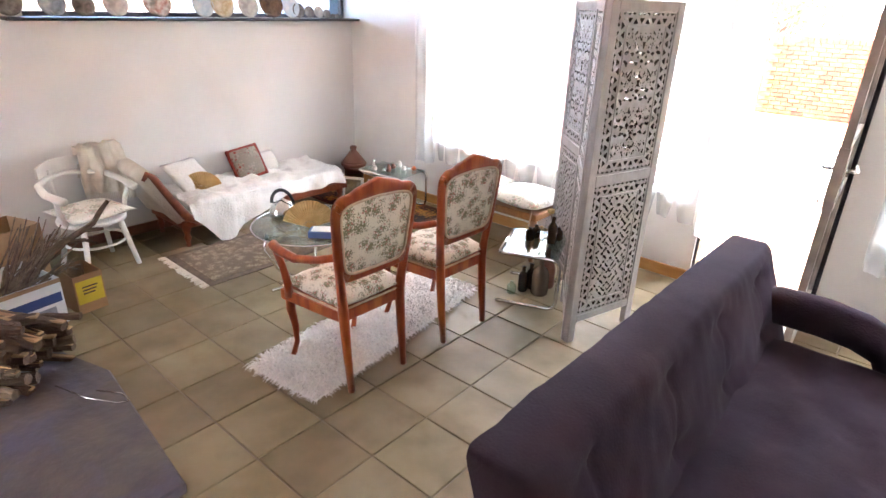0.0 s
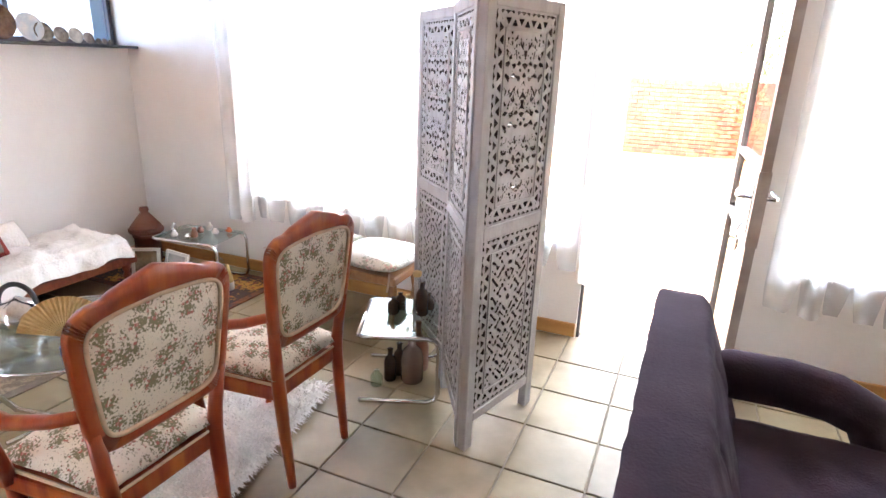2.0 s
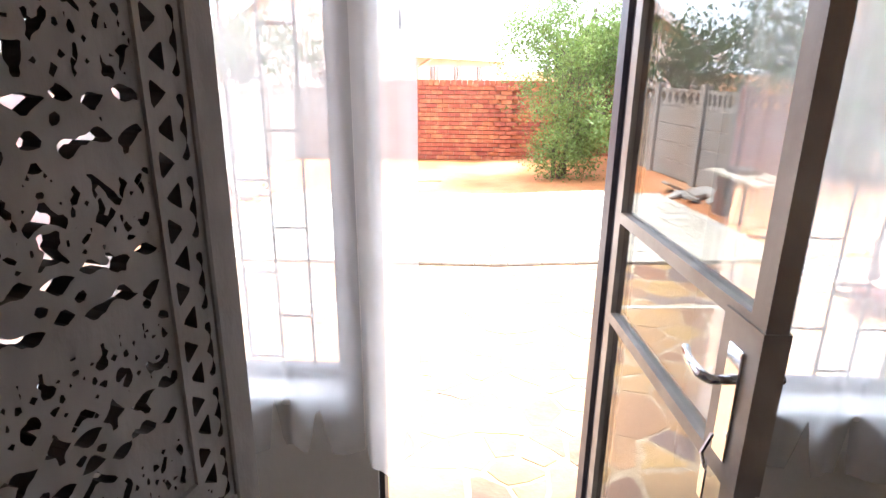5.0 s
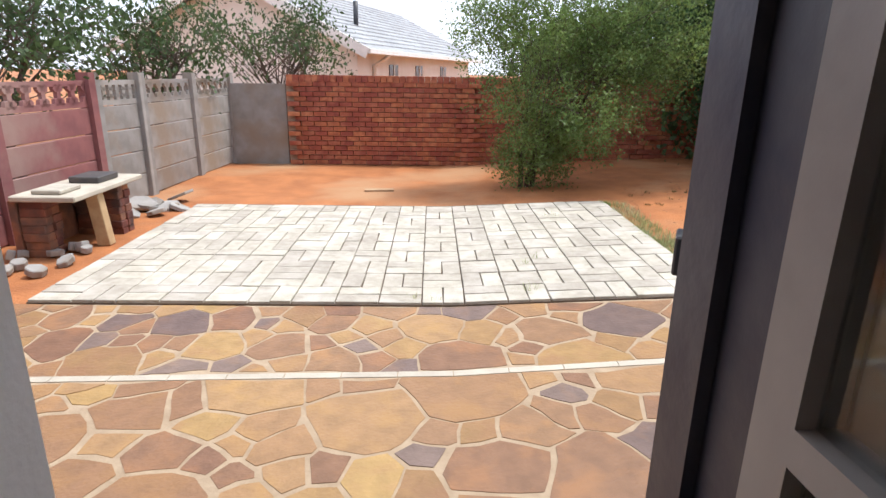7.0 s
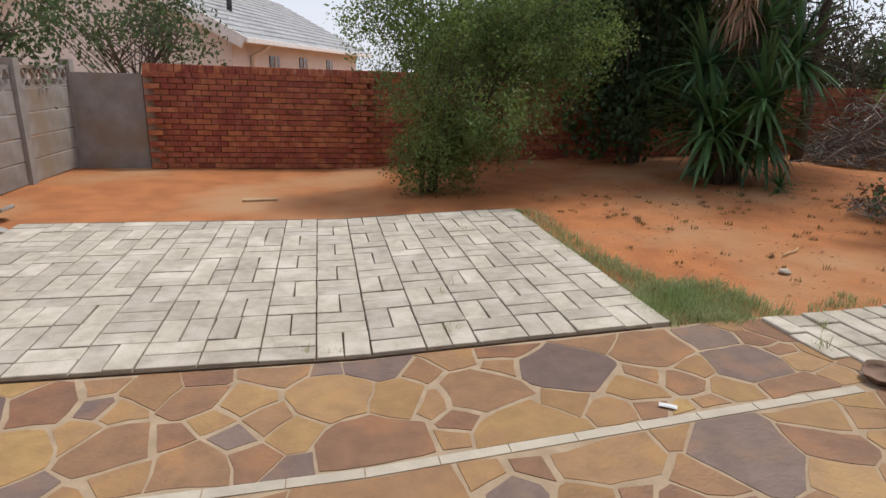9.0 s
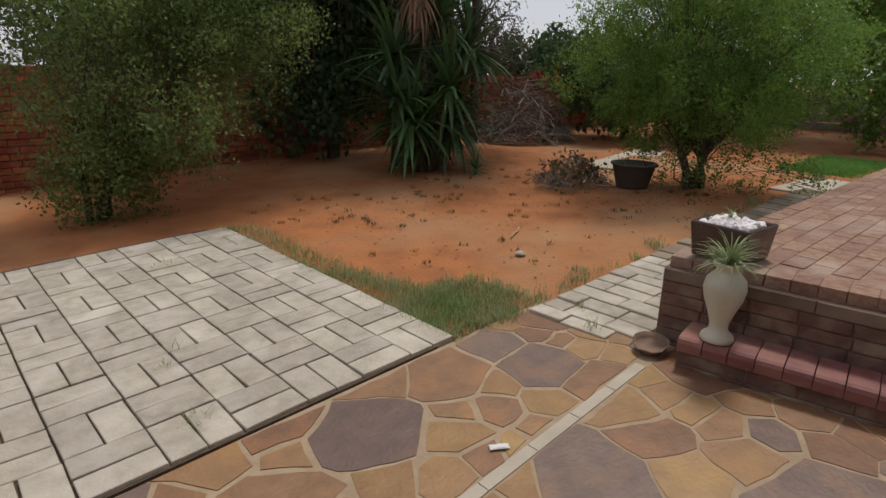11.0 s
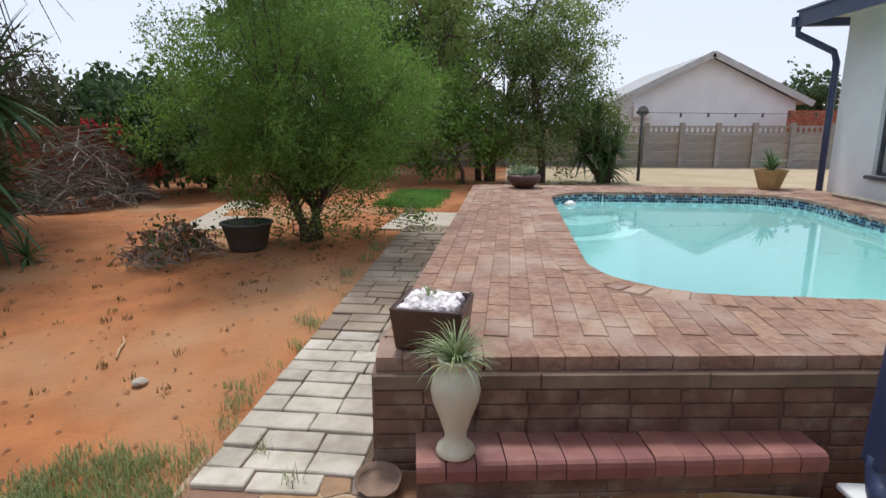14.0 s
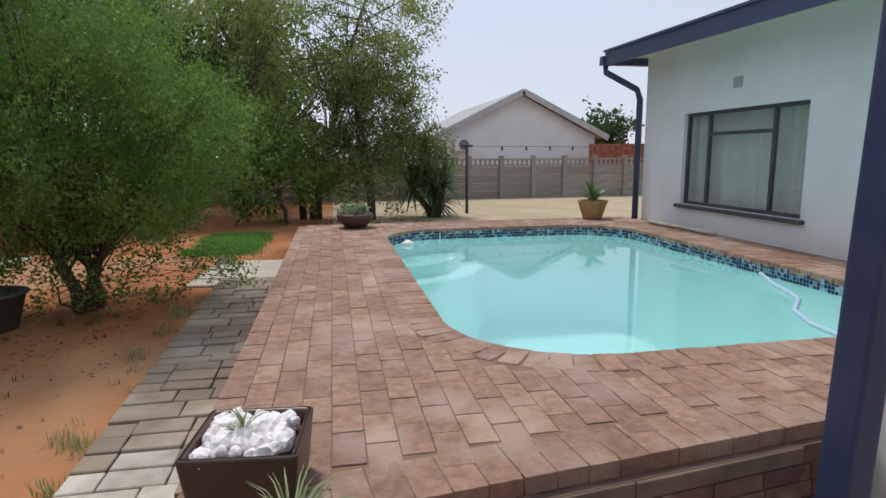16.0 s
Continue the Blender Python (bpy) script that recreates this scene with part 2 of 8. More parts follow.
def prism(bm, poly, z0, z1, m=None):
    """An upright slab over a flat outline of (x, y)."""
    tf = (lambda v: v) if m is None else (lambda v: m @ v)
    lo = [bm.verts.new(tf(Vector((x, y, z0)))) for x, y in poly]
    hi = [bm.verts.new(tf(Vector((x, y, z1)))) for x, y in poly]
    n = len(poly)
    bm.faces.new(hi)
    bm.faces.new(lo[::-1])
    for i in range(n):
        bm.faces.new((lo[i], lo[(i + 1) % n], hi[(i + 1) % n], hi[i]))
    return bm


def mesh_of(name, bm, material, smooth=False):
    bmesh.ops.recalc_face_normals(bm, faces=bm.faces)
    me = bpy.data.meshes.new(name)
    bm.to_mesh(me)
    bm.free()
    me.materials.append(material)
    if smooth:
        me.shade_smooth()
    return me


def part(name, bm, material, parent=None, label="", smooth=False, at=None):
    ob = new(name, mesh_of(name, bm, material, smooth))
    if at is not None:
        ob.matrix_basis = at
    if parent is not None:
        ob.parent = parent
    return tagged(ob, label)


def thing(name, label, category, at=None, group="", kind=""):
    ob = new(name)
    if at is not None:
        ob.matrix_basis = at
    return tagged(ob, label, category, group, kind)


def setting(name, bm, material, label="", category="", smooth=False):
    return tagged(part(name, bm, material, None, label, smooth), category=category, kind="structure")


def soup(name, verts, faces, material, parent=None, label="", kind="", at=None):
    """One mesh from arrays, for leaves, grass and the like."""
    me = bpy.data.meshes.new(name)
    me.from_pydata(verts, [], faces)
    me.materials.append(material)
    ob = new(name, me)
    if at is not None:
        ob.matrix_basis = at
    if parent is not None:
        ob.parent = parent
    return tagged(ob, label, kind=kind)


def slope(x):
    """The yard rises gently away from the door."""
    k = min(max((x - 0.3) / 7.0, 0.0), 1.0)
    return -0.13 + 0.29 * k * (1.25 - 0.25 * k) / 1.0


def clip_cell(poly, p, q):
    """The part of a polygon nearer to p than to q."""
    mx, my, nx, ny = (p[0] + q[0]) / 2, (p[1] + q[1]) / 2, q[0] - p[0], q[1] - p[1]
    out = []
    for i in range(len(poly)):
        a, b = poly[i], poly[(i + 1) % len(poly)]
        da, db = (a[0] - mx) * nx + (a[1] - my) * ny, (b[0] - mx) * nx + (b[1] - my) * ny
        if da <= 0:
            out.append(a)
        if (da < 0) != (db < 0):
            t = da / (da - db)
            out.append((a[0] + (b[0] - a[0]) * t, a[1] + (b[1] - a[1]) * t))
    return out


def shrink(poly, d):
    """The outline drawn in by d on all sides; empty where nothing is left."""
    area = sum(a[0] * b[1] - b[0] * a[1] for a, b in zip(poly, poly[1:] + poly[:1])) / 2
    if area < 0:
        poly = poly[::-1]
    cur = list(poly)
    for i in range(len(poly)):
        a, b = poly[i], poly[(i + 1) % len(poly)]
        ex, ey = b[0] - a[0], b[1] - a[1]
        k = math.hypot(ex, ey)
        if k < 1e-6:
            continue
        nx, ny = -ey / k, ex / k
        out = []
        for j in range(len(cur)):
            p, q = cur[j], cur[(j + 1) % len(cur)]
            dp = (p[0] - a[0]) * nx + (p[1] - a[1]) * ny - d
            dq = (q[0] - a[0]) * nx + (q[1] - a[1]) * ny - d
            if dp >= 0:
                out.append(p)
            if (dp < 0) != (dq < 0):
                t = dp / (dp - dq)
                out.append((p[0] + (q[0] - p[0]) * t, p[1] + (q[1] - p[1]) * t))
        cur = out
        if len(cur) < 3:
            return []
    return cur


# ---- the room: walls, floor, ceiling, windows ----
XW, XE, YS, YN, TOP = -3.7, 3.1, -2.6, 3.85, 2.65
WT = 0.2
DOOR = (-0.26, 0.48)
WINA, WINB = (-2.62, -0.36), (0.72, 2.3)
SILL, HEAD = 0.59, 2.08


def wall_north():
    bm = bmesh.new()
    y0, y1 = YN, YN + WT
    box(bm, XW - WT, WINA[0], y0, y1, -0.3, TOP)
    box(bm, WINA[0], WINA[1], y0, y1, -0.3, SILL)
    box(bm, WINA[1], DOOR[0], y0, y1, -0.3, HEAD)
    box(bm, DOOR[1], WINB[0], y0, y1, -0.3, HEAD)
    box(bm, WINB[0], WINB[1], y0, y1, -0.3, SILL)
    box(bm, WINB[1], XE + WT, y0, y1, -0.3, TOP)
    box(bm, WINA[0], WINB[1], y0, y1, HEAD, TOP)
    return setting("wall_north", bm, WHITE, "white painted wall with two windows and a door", "wall")


wall_north()
HW = (1.2, 3.86, 1.56, 2.2)
bm = bmesh.new()
box(bm, XW - WT, XW, YS - WT, HW[0], -0.3, TOP)
box(bm, XW - WT, XW, HW[0], YN, -0.3, HW[2])
box(bm, XW - WT, XW, HW[0], YN, HW[3], TOP)
setting("wall_west", bm, WHITE, "white painted wall below a long high window", "wall")
# The gap in this unseen wall is added to let outdoor light in.
bm = bmesh.new()
for a, b, c, d in ((XW, -3.2, -0.3, TOP), (-2.6, XE, -0.3, TOP), (-3.2, -2.6, 2.05, TOP)):
    box(bm, a, b, YS - WT, YS, c, d)
setting("wall_south", bm, WHITE, "plain white painted wall with an added narrow opening", "wall")
setting("wall_east", block(XE, XE + WT, YS - WT, YN, -0.3, TOP), WHITE, "plain white painted wall", "wall")
setting("ceiling", block(XW - WT, XE + WT, YS - WT, YN + WT, TOP, TOP + 0.15), CEIL, "plain white ceiling", "ceiling")
floor = setting("floor", block(XW, XE, YS, YN + 0.1, -0.3, -0.008), GROUT, "square beige ceramic floor tiles with grey joints", "floor")
setting("baseboard", block(XW, XW + 0.018, YS, YN, 0, 0.075, 0.004), mat("brown_skirting", (0.22, 0.10, 0.055), None, 6, 0.5), "brown wooden skirting board", "skirting board")
setting("baseboard", block(XW + 0.02, DOOR[0] - 0.004, YN - 0.018, YN, 0, 0.085, 0.004), SKIRT, "varnished pine skirting board", "skirting board")
setting("baseboard", block(DOOR[1] + 0.03, XE, YN - 0.018, YN, 0, 0.085, 0.004), SKIRT, "varnished pine skirting board", "skirting board")


def steel_window(name, x0, x1, label):
    """A steel window with two mullions, a transom, panes, and burglar bars laid like brick courses."""
    w = thing(name, label, "window", kind="structure")
    yc = YN + 0.13
    bm = bmesh.new()
    for a, b, c, d in ((x0, x1, SILL, SILL + 0.035), (x0, x1, HEAD - 0.035, HEAD), (x0, x0 + 0.035, SILL + 0.035, HEAD - 0.035), (x1 - 0.035, x1, SILL + 0.035, HEAD - 0.035)):
        box(bm, a, b, yc - 0.02, yc + 0.02, c, d)
    n = 3 if x1 - x0 > 1.8 else 2
    for k in range(1, n):
        xm = x0 + (x1 - x0) * k / n
        box(bm, xm - 0.018, xm + 0.018, yc - 0.015, yc + 0.015, SILL + 0.035, HEAD - 0.035)
    part("window_frame", bm, STEEL, w, "dark painted steel frame")
    for k in range(n):
        a, b = x0 + (x1 - x0) * k / n + 0.03, x0 + (x1 - x0) * (k + 1) / n - 0.03
        part("pane", block(a, b, yc - 0.003, yc + 0.003, SILL + 0.03, HEAD - 0.03), GLASS, w).visible_shadow = False
    bm = bmesh.new()
    yb, z, row = YN + 0.06, SILL + 0.1, 0
    x = x0 + 0.06
    while x < x1 - 0.04:
        tube(bm, [(x, yb, SILL + 0.03), (x, yb, HEAD - 0.03)], 0.005, 5)
        z = SILL + 0.1 + (0.0 if row % 2 else 0.14)
        while z < HEAD - 0.05 and x + 0.1 < x1:
            tube(bm, [(x, yb, z), (x + 0.1, yb, z)], 0.005, 5)
            z += 0.28
        x += 0.1
        row += 1
    part("burglar_bars", bm, mat("cream_bar_paint", (0.55, 0.53, 0.48), None, 9, 0.5), w, "cream painted burglar bars in a brick pattern")
    part("window_sill", block(x0, x1, YN - 0.03, YN + 0.1, SILL - 0.02, SILL + 0.002, 0.004), WHITE, w, "white inner sill")
    return w


steel_window("window_1", *WINA, "wide steel window with burglar bars behind net curtains")
steel_window("window_2", *WINB, "steel window with burglar bars behind net curtains")

# the long high window over the plate shelf
w3 = thing("window_3", "long high window above a black plate shelf", "window", kind="structure")
bm = bmesh.new()
xc = XW - 0.13
for y0, y1, z0, z1 in ((HW[0], HW[1] - 0.02, HW[2], HW[2] + 0.03), (HW[0], HW[1] - 0.02, HW[3] - 0.03, HW[3]), (HW[0], HW[0] + 0.03, HW[2] + 0.03, HW[3] - 0.03), (HW[1] - 0.05, HW[1] - 0.02, HW[2] + 0.03, HW[3] - 0.03), (2.1, 2.13, HW[2] + 0.03, HW[3] - 0.03), (3.1, 3.13, HW[2] + 0.03, HW[3] - 0.03)):
    box(bm, xc - 0.02, xc + 0.02, y0, y1, z0, z1)
part("window_frame", bm, STEEL, w3, "thin steel frame")
for y0, y1 in ((HW[0] + 0.03, 2.1), (2.13, 3.1), (3.13, HW[1] - 0.05)):
    part("pane", block(xc - 0.003, xc + 0.003, y0, y1, HW[2] + 0.03, HW[3] - 0.03), clear("blue_tinted_pane", (0.62, 0.78, 0.92)), w3).visible_shadow = False
shelf = thing("shelf", "thin black shelf along the white wall holding plates", "shelf")
part("board", block(XW - 0.06, XW + 0.13, HW[0] - 0.12, 3.84, 1.54, 1.56, 0.004), mat("black_board", (0.02, 0.02, 0.025), None, 5, 0.4), shelf)


# ---- door: an outward steel frame and a glazed leaf standing open into the room ----
door = thing("door_1", "open glazed steel door with a lever handle and keys", "door", kind="structure")
bm = bmesh.new()
box(bm, DOOR[0], DOOR[0] + 0.018, YN + 0.02, YN + 0.1, -0.02, HEAD - 0.04)
box(bm, DOOR[1] - 0.04, DOOR[1], YN + 0.02, YN + 0.195, -0.02, HEAD - 0.04)
box(bm, DOOR[1] - 0.055, DOOR[1] - 0.04, YN + 0.12, YN + 0.195, -0.02, HEAD - 0.04)
box(bm, DOOR[0], DOOR[1], YN + 0.02, YN + 0.1, HEAD - 0.04, HEAD)
part("door_frame", bm, STEEL, door, "dark steel door frame")
part("threshold", block(DOOR[0] + 0.04, DOOR[1] - 0.04, YN + 0.0, YN + 0.21, -0.1, -0.006, 0.004), CONC, door, "worn concrete threshold")
LEAF = pose(0.436, YN + 0.02, 0.0, 0, 0, 3.0)
LW, LH = 0.76, 2.02
leaf = part("leaf", bmesh.new(), BRONZE, door, "brown steel leaf with clear panes", at=LEAF)
bm = bmesh.new()
t = 0.018
for y0, y1, z0, z1 in ((-0.045, 0, 0.02, LH), (-LW, -LW + 0.045, 0.02, LH), (-LW + 0.045, -0.045, 0.02, 0.2), (-LW + 0.045, -0.045, 0.872, 0.902), (-LW + 0.045, -0.045, 1.165, 1.195), (-LW + 0.045, -0.045, LH - 0.05, LH)):
    box(bm, -t, t, y0, y1, z0, z1)
box(bm, -t - 0.004, t + 0.004, -LW - 0.004, -LW + 0.115, 0.885, 1.18)
leaf.data = mesh_of("leaf", bm, BRONZE)
for z0, z1 in ((0.2, 0.872), (0.902, 1.165), (1.195, LH - 0.05)):
    p = part("pane", block(-0.003, 0.003, -LW + 0.045, -0.045, z0, z1), MIRRORGLASS, leaf)
    p.visible_shadow = False
bm = bmesh.new()
for s in (-1, 1):
    box(bm, s * 0.024 - 0.003, s * 0.024 + 0.003, -LW + 0.035, -LW + 0.08, 0.92, 1.13)
part("lock_plate", bevelled(bm, 0.002), CHROME, leaf, "worn chrome lock plate")
bm = bmesh.new()
for s in (-1, 1):
    tube(bm, [(s * 0.025, -LW + 0.057, 1.07), (s * 0.06, -LW + 0.057, 1.07), (s * 0.068, -LW + 0.075, 1.07), (s * 0.068, -LW + 0.12, 1.072), (s * 0.062, -LW + 0.155, 1.08)], [0.009, 0.009, 0.010, 0.009, 0.008], 8)
part("handle", bm, CHROME, leaf, "chrome lever handle", True)
bm = bmesh.new()
tube(bm, [(-0.04, -LW + 0.057, 0.965), (-0.055, -LW + 0.055, 0.93), (-0.045, -LW + 0.06, 0.90)], 0.004, 5)
for k in range(3):
    box(bm, -0.05 + 0.006 * k, -0.046 + 0.006 * k, -LW + 0.045 + 0.012 * k, -LW + 0.06 + 0.012 * k, 0.84 + 0.01 * k, 0.90)
part("keys", bm, CHROME, leaf, "small bunch of keys")

# security gate, standing open outside
gate = thing("security_gate", "black steel security gate standing open", "gate", pose(0.447, YN + 0.20, -0.1, 0, 0, -23.5))
bm = bmesh.new()
GW, GH = 0.62, 2.1
for a, b, c, d in ((0, 0.022, 0, GH), (GW - 0.022, GW, 0, GH), (0.022, GW - 0.022, 0, 0.022), (0.022, GW - 0.022, GH - 0.022, GH), (0.022, GW - 0.022, 1.17, 1.195)):
    box(bm, -0.007, 0.007, a, b, c, d)
part("gate_frame", bm, BLACK, gate)
for k in range(5):
    y = 0.035 + (GW - 0.07) * (k + 1) / 6
    part("bar", tube(bmesh.new(), [(0, y, 0.02), (0, y, GH - 0.02)], 0.0055, 6), BLACK, gate)
part("lock_box", block(-0.02, 0.02, GW - 0.07, GW + 0.008, 1.145, 1.225, 0.004), BLACK, gate)
bm = tube(bmesh.new(), [(0.0, GW - 0.02, 1.13), (0.0, GW + 0.015, 1.08), (0.01, GW + 0.01, 1.0)], 0.008, 6)
part("padlock_chain", bm, BLACK, gate)

# the house's own outer skin beyond the room
bm = bmesh.new()
box(bm, XW - 3.0, XW - WT, YN - 0.1, YN + WT - 0.003, -0.3, TOP)

setting("wall_outer", bm, OUTWHITE, "white plastered house wall", "wall")
bm = bmesh.new()
box(bm, XW - 3.0, XE + WT, YS, YN + 0.85, TOP + 0.16, TOP + 0.28)
setting("roof_overhang", bm, BLUE, "flat roof edge with a navy blue fascia", "roof")
# ---- outside ground ----
def ground():
    bm = bmesh.new()
    xs = [-400, -120, -40, -15, -8] + [-5 + 0.25 * i for i in range(105)] + [24, 30, 45, 120, 400]
    ys = [-400, -60, -15, -4, 0, 3.9] + [4.05 + 0.25 * i for i in range(48)] + [18, 25, 40, 120, 400]
    grid = []
    for y in ys:
        row = []
        for x in xs:
            z = slope(x) - 0.035
            if -5 < x < 21 and 7 < y < 16:
                z += 0.035 * noise.noise((x * 0.5, y * 0.5, 0)) + 0.012 * noise.noise((x * 2.3, y * 2.3, 3))
            if x > 3.0 and y < 6.6 and x < 9.9:
                z = -1.6
            if XW - 3.0 < x < 3.9 and y < YN + 0.1:
                z = -0.5
            row.append(bm.verts.new((x, y, z)))
        grid.append(row)
    for a, b in zip(grid, grid[1:]):
        for i in range(len(a) - 1):
            bm.faces.new((a[i], a[i + 1], b[i + 1], b[i]))
    return setting("ground", bm, SOIL, "bare orange sandy soil with patches of pale dust", "ground", True)


ground()
bm = bmesh.new()
for i in range(36):
    for j in range(16):
        x, y = 9.95 + 0.25 * i, -6.0 + 0.8 * j
        if y > 5.6 - 0.0 * x:
            continue
        vs_ = [bm.verts.new((a, b, slope(a) - 0.026 + 0.004 * noise.noise((a, b, 2)))) for a, b in ((x, y), (x + 0.25, y), (x + 0.25, y + 0.8), (x, y + 0.8))]
        bm.faces.new(vs_)
setting("yard", bm, mat("pale_swept_sand", (0.46, 0.37, 0.25), (0.40, 0.31, 0.20), 3, 0.95, 0.4, c3=(0.36, 0.30, 0.18), scale3=0.8, bscale=30), "pale swept sand beyond the pool", "ground")
# concrete strip, and mortar bed of the crazy paving
def sheared(bm):
    """Lets flat work follow the rise of the yard."""
    for v in bm.verts:
        v.co.z += slope(v.co.x)
    return bm


bm = bmesh.new()
for k in range(30):
    a, b = -6.0 + 0.3 * k, -5.7 + 0.3 * k
    box(bm, a, b, YN + WT, 7.2, -0.12, -0.002)
paving = setting("pavement", sheared(bm), MORTAR, "crazy paving of brown sandstone flags in pale mortar", "paving")
bm = bmesh.new()
for k in range(29):
    box(bm, -6.0 + 0.3 * k, -5.705 + 0.3 * k, 6.285, 6.34, -0.05, 0.003)
for v in bm.verts:
    v.co.y += 0.038 * (v.co.x - 1.4)
setting("trim", sheared(bm), CONC, "narrow pale concrete strip in the paving", "paving strip")

# slab terrace bed
bm = bmesh.new()
for k in range(16):
    box(bm, -2.6 + 0.293 * k, -2.307 + 0.293 * k, 7.21, 10.32, -0.1, 0.006)
terrace = setting("terrace", sheared(bm), mat("joint_sand", (0.16, 0.11, 0.07), (0.10, 0.07, 0.05), 9, 0.95, 0.3), "terrace of grey cement pavers in basket weave", "paving")

# ---- pool deck ----
DZ = 0.475
POOLX, POOLY, PR = (4.12, 9.05), (2.2, 5.38), 0.75


def pool_outline(grow=0.0, seg=9):
    x0, x1, y0, y1 = POOLX[0] - grow, POOLX[1] + grow, POOLY[0] - grow, POOLY[1] + grow
    r, out = PR + grow, []
    for cx, cy, a0 in ((x1 - r, y1 - r, 0), (x0 + r, y1 - r, 90), (x0 + r, y0 + r, 180), (x1 - r, y0 + r, 270)):
        for k in range(seg + 1):
            a = radians(a0 + 90 * k / seg)
            out.append((cx + r * math.cos(a), cy + r * math.sin(a)))
    return out


FRONT = ((3.06, 6.46), (3.36, 4.07))


def front_x(y):
    return FRONT[0][0] + (FRONT[0][1] - y) / (FRONT[0][1] - FRONT[1][1]) * (FRONT[1][0] - FRONT[0][0])


pool = thing("swimming_pool", "swimming pool of turquoise water with blue mosaic edge", "swimming pool", kind="structure")
bm = bmesh.new()
o = pool_outline()
top = [bm.verts.new((x, y, DZ - 0.03)) for x, y in o]
mid = [bm.verts.new((x, y, -0.9)) for x, y in o]
for i in range(len(o)):
    j = (i + 1) % len(o)
    bm.faces.new((top[i], top[j], mid[j], mid[i]))
bm.faces.new(mid)
basin = part("basin", bm, POOL, pool, "pale turquoise plastered basin")
for k, r in enumerate((1.25, 0.95)):
    bm = bmesh.new()
    cx, cy = POOLX[1] - 0.02, POOLY[1] - 0.02
    prism(bm, [(cx, cy)] + [(cx + r * math.cos(radians(a)), cy + r * math.sin(radians(a))) for a in range(180, 271, 9)], -0.85, 0.02 + 0.14 * k)
    part("step", bm, POOL, pool, "curved entry step under water")
bm = bmesh.new()
bl = bmesh.new()
per = pool_outline(-0.006, 12)
L = [0.0]
for a, b in zip(per, per[1:] + per[:1]):
    L.append(L[-1] + math.hypot(b[0] - a[0], b[1] - a[1]))
rr = random.Random(5)


def along(d):
    d %= L[-1]
    for i in range(len(per)):
        if L[i + 1] >= d:
            a, b = per[i], per[(i + 1) % len(per)]
            k = (d - L[i]) / max(L[i + 1] - L[i], 1e-6)
            return a[0] + (b[0] - a[0]) * k, a[1] + (b[1] - a[1]) * k
    return per[0]


d = 0.0
while d < L[-1] - 0.03:
    a, b = along(d + 0.002), along(d + 0.033)
    for row in range(3):
        z1 = DZ - 0.035 - 0.035 * row
        dst = bl if rr.random() < 0.30 else bm
        vs = [dst.verts.new(p) for p in ((*a, z1), (*b, z1), (*b, z1 - 0.031), (*a, z1 - 0.031))]
        dst.faces.new(vs)
    d += 0.035
tagged(part("mosaic_band", bm, MOSAIC, pool, "band of small dark blue mosaic tiles"), kind="stuff")
tagged(part("mosaic_lights", bl, MOSAICL, pool, "pale blue mosaic tiles"), kind="stuff")
bm = bmesh.new()
bm.faces.new([bm.verts.new((x, y, 0)) for x, y in pool_outline(-0.004)])
wm = bpy.data.materials.new("pool_water")
wm.use_nodes = True
n, l = wm.node_tree.nodes, wm.node_tree.links
tr, gl, fr, mx, nz, bp = (n.new(k) for k in ("ShaderNodeBsdfTransparent", "ShaderNodeBsdfGlossy", "ShaderNodeFresnel", "ShaderNodeMixShader", "ShaderNodeTexNoise", "ShaderNodeBump"))
tr.inputs[0].default_value = (0.80, 0.965, 0.96, 1)
gl.inputs["Roughness"].default_value = 0.02
fr.inputs[0].default_value = 1.33
nz.inputs["Scale"].default_value = 5.0
bp.inputs["Strength"].default_value, bp.inputs["Distance"].default_value = 0.12, 0.01
l.new(nz.outputs[0], bp.inputs["Height"])
l.new(bp.outputs[0], gl.inputs["Normal"])
l.new(bp.outputs[0], fr.inputs["Normal"])
l.new(fr.outputs[0], mx.inputs[0])
df, milk = n.new("ShaderNodeBsdfDiffuse"), n.new("ShaderNodeMixShader")
df.inputs[0].default_value, milk.inputs[0].default_value = (0.33, 0.67, 0.67, 1), 0.5
l.new(tr.outputs[0], milk.inputs[1])
l.new(df.outputs[0], milk.inputs[2])
l.new(milk.outputs[0], mx.inputs[1])
l.new(gl.outputs[0], mx.inputs[2])
l.new(mx.outputs[0], n["Material Output"].inputs[0])
water = part("water", bm, wm, pool, "still turquoise water", at=Matrix.Translation((0, 0, 0.345)))
water.visible_shadow = False

# the raised bed of the deck: walls of a box round the pool
bm = bmesh.new()
inner = pool_outline(0.012)
bx = ((FRONT[0][0] + 0.012, FRONT[0][1] - 0.012), (9.9, 6.36), (9.9, 1.5), (3.66, 1.5), (front_x(4.07) + 0.012, 4.07))
outer = []
for i, (x, y) in enumerate(inner):
    cx, cy = 6.4, 3.9
    dx, dy = x - cx, y - cy
    best = None
    for a, b in zip(bx, bx[1:] + bx[:1]):
        ex, ey = b[0] - a[0], b[1] - a[1]
        den = dx * ey - dy * ex
        if abs(den) < 1e-9:
            continue
        t = ((a[0] - cx) * ey - (a[1] - cy) * ex) / den
        u = ((a[0] - cx) * dy - (a[1] - cy) * dx) / den
        if t > 0 and -1e-6 <= u <= 1 + 1e-6 and (best is None or t < best):
            best = t
    outer.append((cx + dx * best, cy + dy * best))
zt = DZ - 0.0045
vi = [bm.verts.new((x, y, zt)) for x, y in inner]
vo = [bm.verts.new((x, y, zt)) for x, y in outer]
